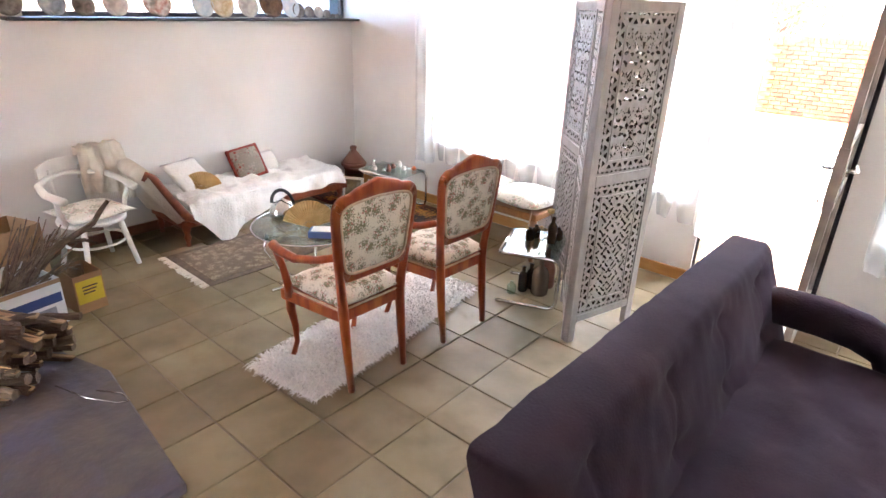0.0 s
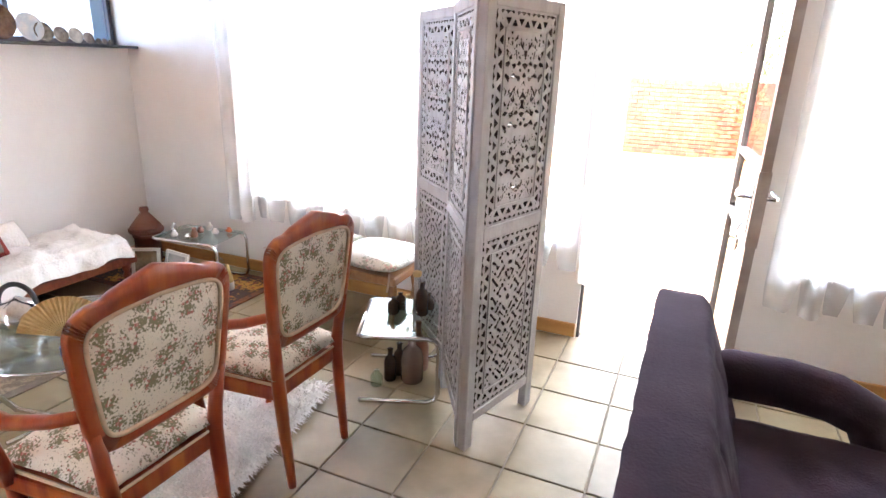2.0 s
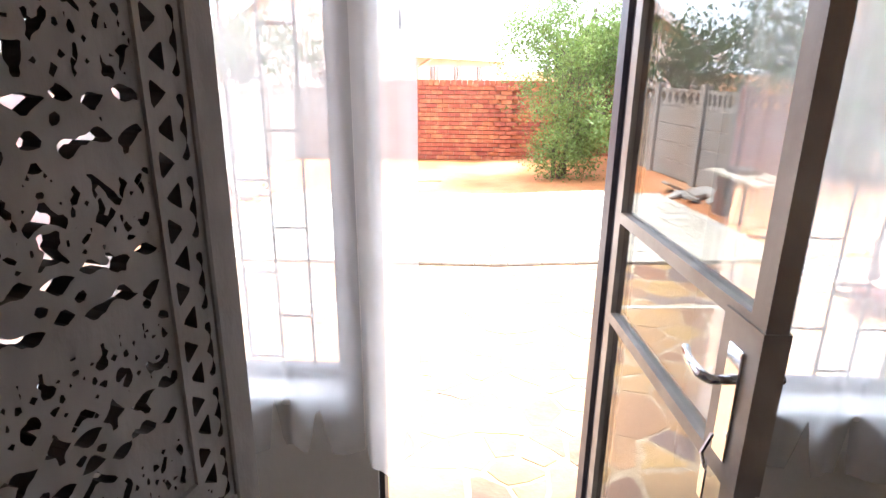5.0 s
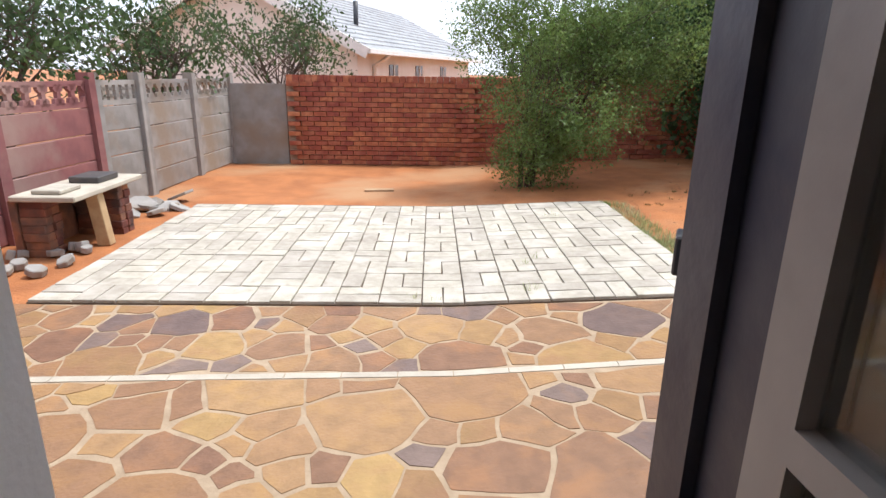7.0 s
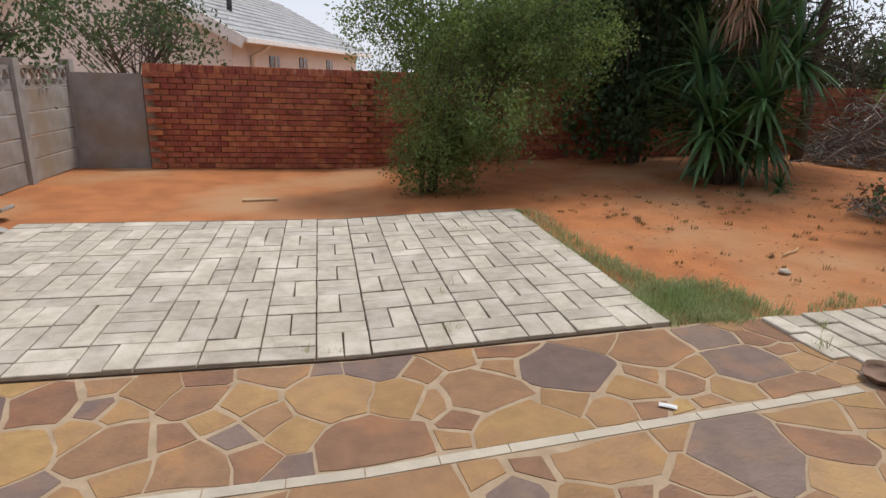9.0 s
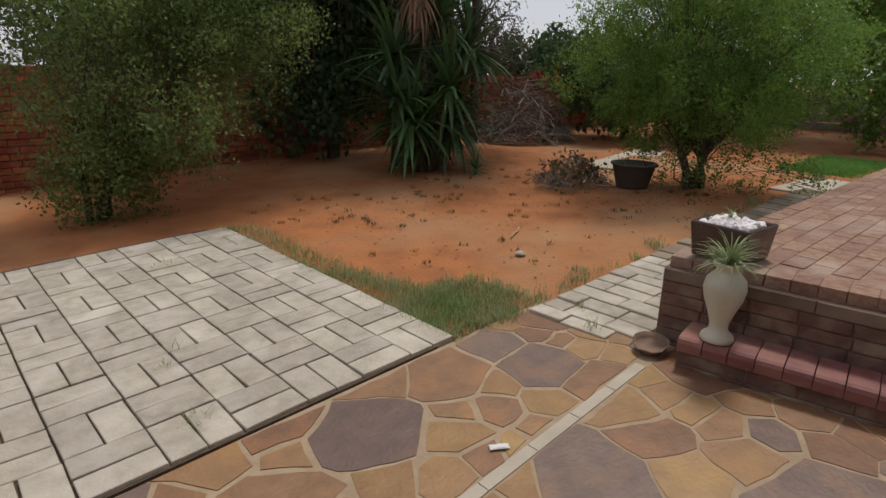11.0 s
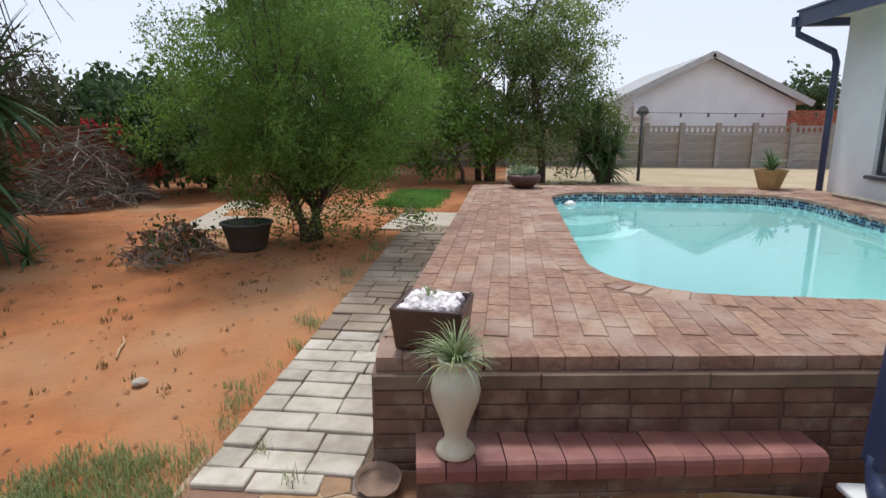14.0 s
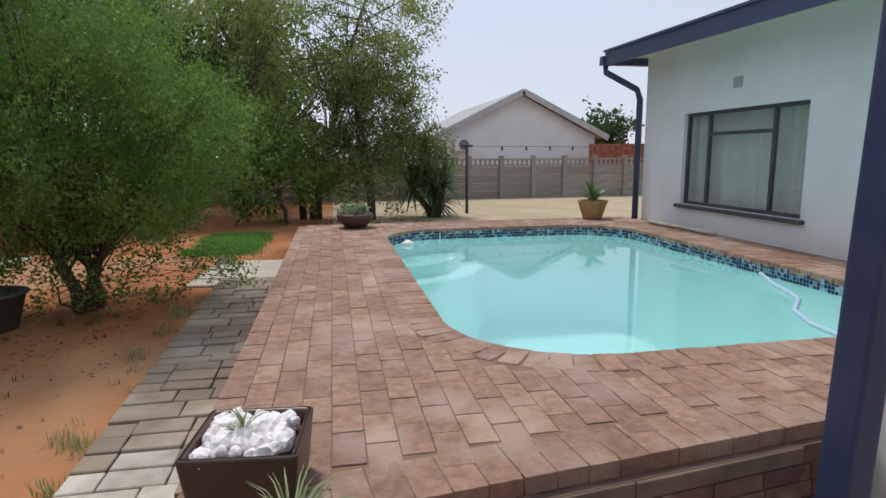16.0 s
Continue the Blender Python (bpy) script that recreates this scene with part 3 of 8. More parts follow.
vb = [bm.verts.new((x, y, -0.4)) for x, y in outer]
for i in range(len(vi)):
    j = (i + 1) % len(vi)
    bm.faces.new((vi[i], vi[j], vo[j], vo[i]))
    bm.faces.new((vo[i], vo[j], vb[j], vb[i]))
# corner fillers under the bricks
prism(bm, [(bx[0][0], bx[0][1]), (4.3, 6.36), (3.3, 5.3)], -0.4, zt - 0.004)
prism(bm, [(9.9, 6.36), (8.6, 6.36), (9.9, 5.2)], -0.4, zt - 0.004)
prism(bm, [(9.9, 1.5), (9.9, 2.6), (8.6, 1.5)], -0.4, zt - 0.004)
prism(bm, [(3.66, 1.5), (4.9, 1.5), (3.62, 3.0), (3.4, 4.07), (3.66, 3.2)], -0.4, zt - 0.004)
deck = setting("pool_deck", bm, BMORTAR, "raised pool deck paved with reddish clay bricks", "deck")

# ---- wing of the house by the pool ----
wing = thing("house_wing", "white plastered house wing with navy trim and a curtained window", "house", kind="structure")
WX0, WX1, WY = 3.3, 9.5, 1.5
wa, wb, wc, wd = 6.53, 8.54, 0.78, 1.93


def roof_z(x):
    return 2.80 - (9.5 - x) * 0.02


bm = bmesh.new()
for x0, x1, z0, z1, z2 in ((WX0, wa, -0.3, None, None), (wb, WX1, -0.3, None, None), (wa, wb, wd, None, None)):
    vs = []
    for y in (WY, WY - 0.22):
        vs.append([bm.verts.new(p) for p in ((x0, y, z0), (x1, y, z0), (x1, y, roof_z(x1)), (x0, y, roof_z(x0)))])
    a, b = vs
    bm.faces.new(a)
    bm.faces.new(b[::-1])
    for i in range(4):
        bm.faces.new((a[i], b[i], b[(i + 1) % 4], a[(i + 1) % 4]))
box(bm, wa, wb, WY - 0.22, WY, -0.3, wc)
box(bm, WX1 - 0.22, WX1, WY - 6, WY - 0.22, -0.3, roof_z(WX1))

part("wall", bm, OUTWHITE, wing, "white plastered wall")
bm = bmesh.new()
m = Matrix.Translation((9.74, 0, roof_z(9.74))) @ Matrix.Rotation(math.atan(-0.02), 4, "Y")
box(bm, -7.0, 0.0, WY - 6, WY + 0.52, 0.0, 0.05, m)
part("roof", bm, mat("soffit_board", (0.62, 0.63, 0.56), (0.55, 0.56, 0.5), 3, 0.8), wing, "low roof with a pale soffit")
bm = bmesh.new()
box(bm, -7.0, 0.0, WY + 0.52, WY + 0.55, -0.12, 0.07, m)
box(bm, -7.0, 0.02, WY + 0.50, WY + 0.57, 0.07, 0.10, m)
part("fascia", bm, BLUE, wing, "navy blue barge board")
bm = bmesh.new()
zg = roof_z(9.74)
box(bm, 9.74, 9.85, WY - 6, WY + 0.58, zg - 0.10, zg + 0.02)
part("gutter", bm, BLUE, wing, "navy blue gutter")
bm = tube(bmesh.new(), [(9.80, WY + 0.5, zg - 0.08), (9.80, WY + 0.5, zg - 0.2), (9.6, WY + 0.1, zg - 0.46), (9.56, WY + 0.07, zg - 0.6), (9.56, WY + 0.07, 0.42)], 0.045, 10)
part("downpipe", bm, BLUE, wing, "navy blue downpipe", True)
win = part("window", bmesh.new(), STEEL, wing, "dark steel window with pale curtains behind")
bm = bmesh.new()
yb = WY - 0.07
for a, b, c, d in ((wa, wb, wc, wc + 0.04), (wa, wb, wd - 0.04, wd), (wa, wa + 0.04, wc + 0.04, wd - 0.04), (wb - 0.04, wb, wc + 0.04, wd - 0.04), (wa + 0.48, wa + 0.52, wc + 0.04, wd - 0.04), (wb - 0.46, wb - 0.42, wc + 0.04, wd - 0.04), (wa + 0.52, wb - 0.46, wd - 0.29, wd - 0.25)):
    box(bm, a, b, yb - 0.02, yb + 0.02, c, d)
win.data = mesh_of("window", bm, STEEL)
for a, b, c, d in ((wa + 0.04, wa + 0.48, wc + 0.04, wd - 0.04), (wb - 0.42, wb - 0.04, wc + 0.04, wd - 0.04), (wa + 0.52, wb - 0.46, wc + 0.04, wd - 0.29), (wa + 0.52, wb - 0.46, wd - 0.25, wd - 0.04)):
    part("pane", block(a, b, yb - 0.003, yb + 0.003, c, d), GLASS, win).visible_shadow = False
part("sill", block(wa - 0.06, wb + 0.06, WY - 0.04, WY + 0.06, wc - 0.045, wc - 0.003, 0.006), STEEL, win, "dark sill")
bm = bmesh.new()
for s in (0, 1):
    x0 = wa + 0.06 if s == 0 else wb - 0.46
    for k in range(5):
        tube(bm, [(x0 + 0.1 * k, yb - 0.05, wc + 0.05), (x0 + 0.1 * k, yb - 0.05, wd - 0.05)], 0.006, 5)
    for z in (wc + 0.3, wd - 0.3):
        tube(bm, [(x0, yb - 0.05, z), (x0 + 0.4, yb - 0.05, z)], 0.006, 5)
part("burglar_bars", bm, mat("white_bar_paint", (0.7, 0.7, 0.68), None, 9, 0.5), win)
bm = bmesh.new()
nc = 90
rowa = [bm.verts.new((wa + (wb - wa) * i / nc, WY - 0.2 + 0.025 * math.sin(i * 0.9) + 0.012 * math.sin(i * 2.3), wc + 0.01)) for i in range(nc + 1)]
rowb = [bm.verts.new((v.co.x, v.co.y, wd)) for v in rowa]
for i in range(nc):
    bm.faces.new((rowa[i], rowa[i + 1], rowb[i + 1], rowb[i]))
part("curtain", bm, mat("pale_green_curtain", (0.62, 0.66, 0.62), (0.56, 0.6, 0.57), 5, 0.9), win, "pale gathered curtain", True)
bm = bmesh.new()
for i in range(4):
    for j in range(3):
        box(bm, 7.5 + 0.035 * i, 7.525 + 0.035 * i, WY - 0.01, WY + 0.004, 2.16 + 0.035 * j, 2.185 + 0.035 * j)
box(bm, 7.49, 7.645, WY, WY + 0.003, 2.15, 2.27)
part("air_vent", bm, mat("vent_grey", (0.42, 0.42, 0.42), None, 9, 0.8), wing, "small grey air brick")
part("room_back", block(wa - 0.3, wb + 0.3, WY - 1.6, WY - 1.5, -0.2, 2.6), WHITE, wing)

# ---- boundary walls ----
bm = box(bmesh.new(), -2.34, 17.5, 13.79, 13.98, -0.4, 1.27)
brickwall = setting("boundary_wall", bm, mat("pale_wall_mortar", (0.40, 0.28, 0.20), (0.30, 0.20, 0.14), 10, 0.95, 0.3), "tall red face brick garden wall", "wall")


def precast_fence(name, p0, p1, n, base, height, material, label, fancy=True):
    """Posts with slotted concrete planks; the top plank is pierced by a row of rings."""
    f = thing(name, label, "fence", kind="structure")
    p0, p1 = Vector(p0), Vector(p1)
    d = (p1 - p0) / n
    ang = math.degrees(math.atan2(d.y, d.x))
    ln = d.length
    rows = 5
    h = height / rows
    plank = mesh_of("plank", block(0.06, ln - 0.06, -0.02, 0.02, 0.004, h - 0.006, 0.008), material)
    post = mesh_of("post", prism(bmesh.new(), [(-0.065, -0.07), (0.065, -0.07), (0.065, 0.07), (-0.065, 0.07)], -0.3, height + 0.08), material)
    bm = bmesh.new()
    box(bm, 0.06, ln - 0.06, -0.02, 0.02, 0.003, h * 0.22)
    box(bm, 0.06, ln - 0.06, -0.02, 0.02, h * 0.80, h - 0.004)
    k = 6
    wv = (ln - 0.12) / k
    for i in range(k + 1):
        x = 0.06 + wv * i
        w = 0.028
        a, b = max(x - w, 0.06), min(x + w, ln - 0.06)
        box(bm, a, b, -0.02, 0.02, h * 0.22, h * 0.80)
    for i in range(k):
        cx, cz, r = 0.06 + wv * (i + 0.5), h * 0.51, min(wv * 0.5, h * 0.36)
        for q in range(4):
            aa = radians(45 + 90 * q)
            x, z = cx + r * 1.05 * math.cos(aa), cz + r * 0.95 * math.sin(aa)
            tube(bm, [(x, -0.02, z), (x, 0.02, z)], r * 0.42, 6)
    ringed = mesh_of("pierced_plank", bm, material)
    for i in range(n + 1):
        p = p0 + d * i
        ob = new("post", post)
        ob.matrix_basis = pose(p.x, p.y, base, 0, 0, ang)
        ob.parent = f
        if i < n:
            for r in range(rows):
                ob = new("pierced_plank" if r == rows - 1 and fancy else "plank", ringed if r == rows - 1 and fancy else plank)
                ob.matrix_basis = pose(p.x, p.y, base + h * r, 0, 0, ang)
                ob.parent = f
    return f


precast_fence("precast_fence", (-3.36, 13.9), (-3.5, 11.0), 2, -0.15, 1.44, PRECAST, "grey precast concrete fence with pierced top planks")
precast_fence("precast_fence", (-3.5, 11.0), (-3.62, 10.2), 1, -0.15, 1.44, PRECAST, "grey precast concrete fence with pierced top planks")
precast_fence("precast_fence", (-3.625, 10.14), (-4.0, 4.4), 4, -0.15, 1.44, PRECASTRED, "faded red painted precast concrete fence")
precast_fence("precast_fence", (18.5, 14.0), (18.5, -9.0), 23, 0.1, 1.22, PRECAST, "sand grey precast concrete fence with pierced top planks")
bm = box(bmesh.new(), -3.3, -2.36, 13.82, 13.95, -0.3, 1.2)
setting("wall_gap", bm, PRECAST, "short plain concrete infill wall", "wall")
bm = box(bmesh.new(), 19.2, 19.4, -9.0, -2.2, 0, 1.75)
setting("neighbour_wall", bm, BRICK, "red brick wall beyond the fence", "wall")
# ---- materials of the room's things ----
CHERRY = mat("cherry_wood", (0.36, 0.066, 0.014), (0.23, 0.036, 0.010), 5, 0.30, 0.06, stretch=(6, 6, 1), c3=(0.46, 0.13, 0.027), scale3=2)
WALNUT = mat("reddish_wood", (0.24, 0.07, 0.03), (0.16, 0.045, 0.02), 6, 0.35, 0.06, stretch=(1, 6, 6))
PINE = mat("oak_bench_wood", (0.33, 0.16, 0.06), (0.25, 0.11, 0.04), 6, 0.4, 0.06, stretch=(6, 1, 6))
PIPING = mat("cream_piping", (0.72, 0.55, 0.40), None, 30, 0.8)
GREYWOOD = mat("whitewashed_grey_wood", (0.41, 0.385, 0.375), (0.33, 0.31, 0.30), 9, 0.7, 0.25, stretch=(2, 2, 1), c3=(0.40, 0.38, 0.37), scale3=3)
# Near-black colour for the hole edges, against the grey carved faces.
HOLEEDGE = mat("near_black_hole_edge", (0.07, 0.055, 0.047), (0.045, 0.035, 0.03), 20, 0.8)
VELVET = mat("dark_aubergine_velour", (0.046, 0.0305, 0.044), (0.034, 0.0225, 0.032), 5, 0.95, 0.2, c3=(0.053, 0.036, 0.049), scale3=3, sheen=0.02, bscale=110)
FUR = mat("white_sheepskin", (0.90, 0.88, 0.85), (0.82, 0.80, 0.77), 14, 0.9, island=0.10)
LINEN = mat("white_cotton_throw", (0.78, 0.76, 0.73), (0.70, 0.68, 0.65), 9, 0.9, 0.6, bscale=60)
CREAM = mat("cream_wool", (0.70, 0.66, 0.58), (0.62, 0.57, 0.49), 14, 0.95, 0.8, bscale=70)
WHITEP = mat("white_painted_wood", (0.80, 0.78, 0.74), (0.70, 0.68, 0.64), 8, 0.5, 0.1)
CARD = mat("brown_cardboard", (0.36, 0.22, 0.12), (0.30, 0.18, 0.10), 5, 0.85, 0.1)
WHITECARD = mat("white_carton", (0.74, 0.74, 0.74), (0.68, 0.68, 0.69), 4, 0.6)
YELLOW = mat("yellow_print", (0.62, 0.48, 0.04), None, 8, 0.6)
NAVYPRINT = mat("navy_print", (0.03, 0.05, 0.16), None, 8, 0.6)
BARK = mat("rough_bark", (0.17, 0.115, 0.08), (0.09, 0.06, 0.045), 12, 0.95, 0.9, vary=0.3, stretch=(3, 1, 3), bscale=40)
CUTWOOD = mat("split_wood", (0.46, 0.31, 0.18), (0.36, 0.22, 0.12), 9, 0.85, 0.4, vary=0.2)
SLATE = mat("blue_grey_slate", (0.085, 0.075, 0.085), (0.13, 0.105, 0.095), 7, 0.38, 0.5, c3=(0.092, 0.088, 0.135), scale3=4.2, bscale=24)
STRAW = mat("woven_straw", (0.60, 0.42, 0.20), (0.48, 0.32, 0.13), 20, 0.8, 0.3)
TERRA = mat("brown_clay", (0.20, 0.085, 0.05), (0.15, 0.06, 0.04), 8, 0.6, 0.2)
DARKGLASS = mat("dark_bottle_glass", (0.035, 0.02, 0.015), (0.06, 0.04, 0.02), 6, 0.12)
GREENGLASS = clear("pale_green_glass", (0.75, 0.86, 0.80))
TABLEGLASS = clear("table_glass", (0.80, 0.90, 0.88))
CLEARGLASS = clear("clear_glass", (0.9, 0.92, 0.9))


VELVET.node_tree.nodes["Principled BSDF"].inputs["Specular IOR Level"].default_value = 0.06


def fabric(name, ground_col, a, b, scale):
    """Tapestry: clusters of dark leaves and pink flowers on a pale ground."""
    m = bpy.data.materials.new(name)
    m.use_nodes = True
    n, l = m.node_tree.nodes, m.node_tree.links
    bs = n["Principled BSDF"]
    bs.inputs["Roughness"].default_value = 0.95
    co = n.new("ShaderNodeTexCoord")
    clump = n.new("ShaderNodeTexVoronoi")
    clump.inputs["Scale"].default_value = scale
    fine = n.new("ShaderNodeTexNoise")
    fine.inputs["Scale"].default_value, fine.inputs["Detail"].default_value = scale * 8.0, 5
    flower = n.new("ShaderNodeTexVoronoi")
    flower.inputs["Scale"].default_value = scale * 3.4
    for t in (clump, fine, flower):
        l.new(co.outputs["Object"], t.inputs["Vector"])
    mk = n.new("ShaderNodeMapRange")
    mk.inputs[1].default_value, mk.inputs[2].default_value, mk.inputs[3].default_value, mk.inputs[4].default_value = 0.22, 0.72, 0.10, -0.15
    l.new(clump.outputs["Distance"], mk.inputs[0])
    ad = n.new("ShaderNodeMath")
    l.new(fine.outputs[0], ad.inputs[0])
    l.new(mk.outputs[0], ad.inputs[1])
    th = n.new("ShaderNodeMapRange")
    th.inputs[1].default_value, th.inputs[2].default_value = 0.455, 0.56
    l.new(ad.outputs[0], th.inputs[0])
    fl = n.new("ShaderNodeMapRange")
    fl.inputs[1].default_value, fl.inputs[2].default_value, fl.inputs[3].default_value, fl.inputs[4].default_value = 0.27, 0.40, 1, 0
    l.new(flower.outputs["Distance"], fl.inputs[0])
    m1, m2, m3 = (n.new("ShaderNodeMixRGB") for _ in range(3))
    m1.inputs[1].default_value, m1.inputs[2].default_value = (*a, 1), (*b, 1)
    l.new(fl.outputs[0], m1.inputs[0])
    m2.inputs[1].default_value = (*ground_col, 1)
    l.new(m1.outputs[0], m2.inputs[2])
    l.new(th.outputs[0], m2.inputs[0])
    l.new(m2.outputs[0], bs.inputs["Base Color"])
    wv = n.new("ShaderNodeTexNoise")
    wv.inputs["Scale"].default_value = 180
    l.new(co.outputs["Object"], wv.inputs["Vector"])
    bp = n.new("ShaderNodeBump")
    bp.inputs["Strength"].default_value, bp.inputs["Distance"].default_value = 0.3, 0.004
    l.new(wv.outputs[0], bp.inputs["Height"])
    l.new(bp.outputs[0], bs.inputs["Normal"])
    return m


TAPESTRY = fabric("floral_tapestry", (0.80, 0.74, 0.64), (0.24, 0.225, 0.14), (0.44, 0.17, 0.14), 17.0)
FLORAL = fabric("faded_floral_cotton", (0.74, 0.70, 0.62), (0.42, 0.42, 0.33), (0.62, 0.40, 0.37), 9.0)
CARPET = fabric("grey_brown_oriental_carpet", (0.155, 0.115, 0.078), (0.31, 0.25, 0.175), (0.25, 0.175, 0.115), 19.0)
RUNNER = fabric("dark_oriental_runner", (0.035, 0.02, 0.018), (0.40, 0.20, 0.04), (0.24, 0.05, 0.03), 6.0)


def puff(bm, x0, x1, y0, y1, z0, z1, m=None, n=10, droop=0.0):
    """A stuffed cushion: full in the middle, thin at its seams."""
    top, bot = [], []
    for i in range(n + 1):
        ra, rb = [], []
        for j in range(n + 1):
            u, v = i / n, j / n
            k = max(math.sin(math.pi * u) * math.sin(math.pi * v), 0) ** 0.42
            e = 1 - 0.05 * math.sin(math.pi * u) * (abs(v - 0.5) > 0.45) - 0.05 * math.sin(math.pi * v) * (abs(u - 0.5) > 0.45)
            x, y = (x0 + x1) / 2 + (x1 - x0) * (u - 0.5) * e, (y0 + y1) / 2 + (y1 - y0) * (v - 0.5) * e
            zm = (z0 + z1) / 2
            w = 0.004 * noise.noise((x * 14, y * 14, z1))
            p, q = Vector((x, y, zm + (z1 - zm) * k + w)), Vector((x, y, zm - (zm - z0) * k))
            ra.append(bm.verts.new(m @ p if m else p))
            rb.append(ra[-1] if i in (0, n) or j in (0, n) else bm.verts.new(m @ q if m else q))
        top.append(ra)
        bot.append(rb)
    for i in range(n):
        for j in range(n):
            bm.faces.new((top[i][j], top[i + 1][j], top[i + 1][j + 1], top[i][j + 1]))
            bm.faces.new((bot[i][j + 1], bot[i + 1][j + 1], bot[i + 1][j], bot[i][j]))
    return bm


# ---- carved armchairs ----
def back_line(grow, k=72):
    """Outline of the chair's back in (y, z), seen from behind; crest with carved waves."""
    out = []
    for i in range(k):
        a = 2 * math.pi * i / k
        c, s = math.cos(a), math.sin(a)
        e = 0.30
        y = math.copysign(abs(c) ** e, c)
        z = math.copysign(abs(s) ** e, s)
        w = 0.176 + 0.036 * (z + 1) / 2
        yy, zz = (w + grow) * y, 0.762 + (0.166 + grow) * z
        if s > 0.2:
            u = yy / 0.2
            zz += 0.018 * math.exp(-(u * 1.2) ** 2)
            if grow > 0.01:
                zz += 0.030 * math.exp(-(u * 1.5) ** 2) + 0.012 * math.cos(u * 13) * math.exp(-(u * 1.2) ** 2)
        out.append((yy, zz))
    return out


def lean(z):
    return 0.20 + max(z - 0.45, 0) * 0.08


def armchair(at):
    c = thing("armchair", "carved cherry wood armchair with floral tapestry upholstery on white fur rug", "armchair", at, "armchairs at the glass table")
    # seat
    bm = bmesh.new()
    prism(bm, [(-0.25, -0.245), (-0.25, 0.245), (0.20, 0.185), (0.20, -0.185)], 0.36, 0.415)
    part("seat_frame", bevelled(bm, 0.01, 2), CHERRY, c)
    bm = bmesh.new()
    puff(bm, -0.25, 0.21, -0.225, 0.225, 0.385, 0.515)
    for v in bm.verts:
        v.co.y *= 1.06 - 0.35 * (v.co.x + 0.25)
    seat = part("seat", bm, TAPESTRY, c, "floral tapestry seat", True)
    # back frame: a ring swept between two outlines
    o, i_, bm = back_line(0.034), back_line(0.0), bmesh.new()
    loops = []
    for line, dx in ((o, 0.014), (o, -0.014), (i_, -0.016), (i_, 0.018)):
        loops.append([bm.verts.new((lean(z) + dx, y, z)) for y, z in line])
    for a, b in zip(loops, loops[1:] + loops[:1]):
        for k in range(len(a)):
            bm.faces.new((a[k], a[(k + 1) % len(a)], b[(k + 1) % len(a)], b[k]))
    part("back_frame", bevelled(bm, 0.004), CHERRY, c, "carved cherry wood back frame", True)
    for s, nm in ((1, "back_panel"), (-1, "backrest")):
        bm = bmesh.new()
        rings = []
        for q in range(6):
            g = q / 5
            rings.append([bm.verts.new((lean(z) + s * (0.006 + 0.016 * (1 - g * g)), y * g + 0, 0.762 + (z - 0.762) * g)) for y, z in (back_line(0.001) if q else [(0, 0.762)] * 72)])
        for a, b in zip(rings[1:], rings[2:]):
            for k in range(72):
                bm.faces.new((a[k], a[(k + 1) % 72], b[(k + 1) % 72], b[k]))
        bm.faces.new(rings[1])
        part(nm, bm, TAPESTRY, c, "floral tapestry back", True)
    line = back_line(-0.004)
    bm = tube(bmesh.new(), [(lean(z) + 0.014, y, z) for y, z in line + line[:1]], 0.007, 6)
    part("piping", bm, PIPING, c, "cream gimp trim with studs", True)
    for s in (-1, 1):
        bm = bmesh.new()
        tube(bm, [(0.235, s * 0.168, 0.0), (0.215, s * 0.17, 0.2), (0.20, s * 0.172, 0.42), (lean(0.5), s * 0.180, 0.5), (lean(0.64), s * 0.197, 0.64)], [0.016, 0.021, 0.025, 0.022, 0.02], 8)
        part("back_leg", bm, CHERRY, c, "", True)
        bm = bmesh.new()
        tube(bm, [(-0.265, s * 0.225, 0.0), (-0.25, s * 0.222, 0.03), (-0.225, s * 0.212, 0.10), (-0.222, s * 0.218, 0.2), (-0.235, s * 0.232, 0.3), (-0.23, s * 0.232, 0.4)], [0.020, 0.017, 0.015, 0.02, 0.028, 0.03], 8)
        part("front_leg", bm, CHERRY, c, "cabriole leg", True)
        bm = bmesh.new()
        tube(bm, [(-0.17, s * 0.235, 0.40), (-0.135, s * 0.255, 0.48), (-0.15, s * 0.268, 0.57), (-0.20, s * 0.27, 0.635)], [0.024, 0.02, 0.018, 0.02], 8)
        tube(bm, [(lean(0.70) - 0.01, s * 0.222, 0.70), (0.12, s * 0.235, 0.665), (-0.02, s * 0.262, 0.635), (-0.16, s * 0.275, 0.645), (-0.235, s * 0.268, 0.655), (-0.275, s * 0.262, 0.64)], [0.017, 0.019, 0.021, 0.023, 0.024, 0.014], 8)
        part("arm", bm, CHERRY, c, "curved cherry wood arm", True)
    bm = tube(bmesh.new(), [(-0.25, -0.23, 0.425), (0.2, -0.185, 0.425), (0.2, 0.185, 0.425), (-0.25, 0.23, 0.425), (-0.255, 0.0, 0.425), (-0.25, -0.23, 0.425)], 0.006, 6)
    part("piping", bm, PIPING, c)
    # the seat is shallow: everything before its middle is drawn in
    for ob in c.children:
        for v in ob.data.vertices:
            if v.co.x < 0:
                v.co.x *= 0.78
                if ob.name.startswith("front_leg"):
                    v.co.y *= 0.87
    return c


chair = armchair(pose(-1.215, 1.627, 0.012, 0, 0, -2))
copy_thing(chair, pose(-1.188, 2.257, 0.012, 0, 0, -2))


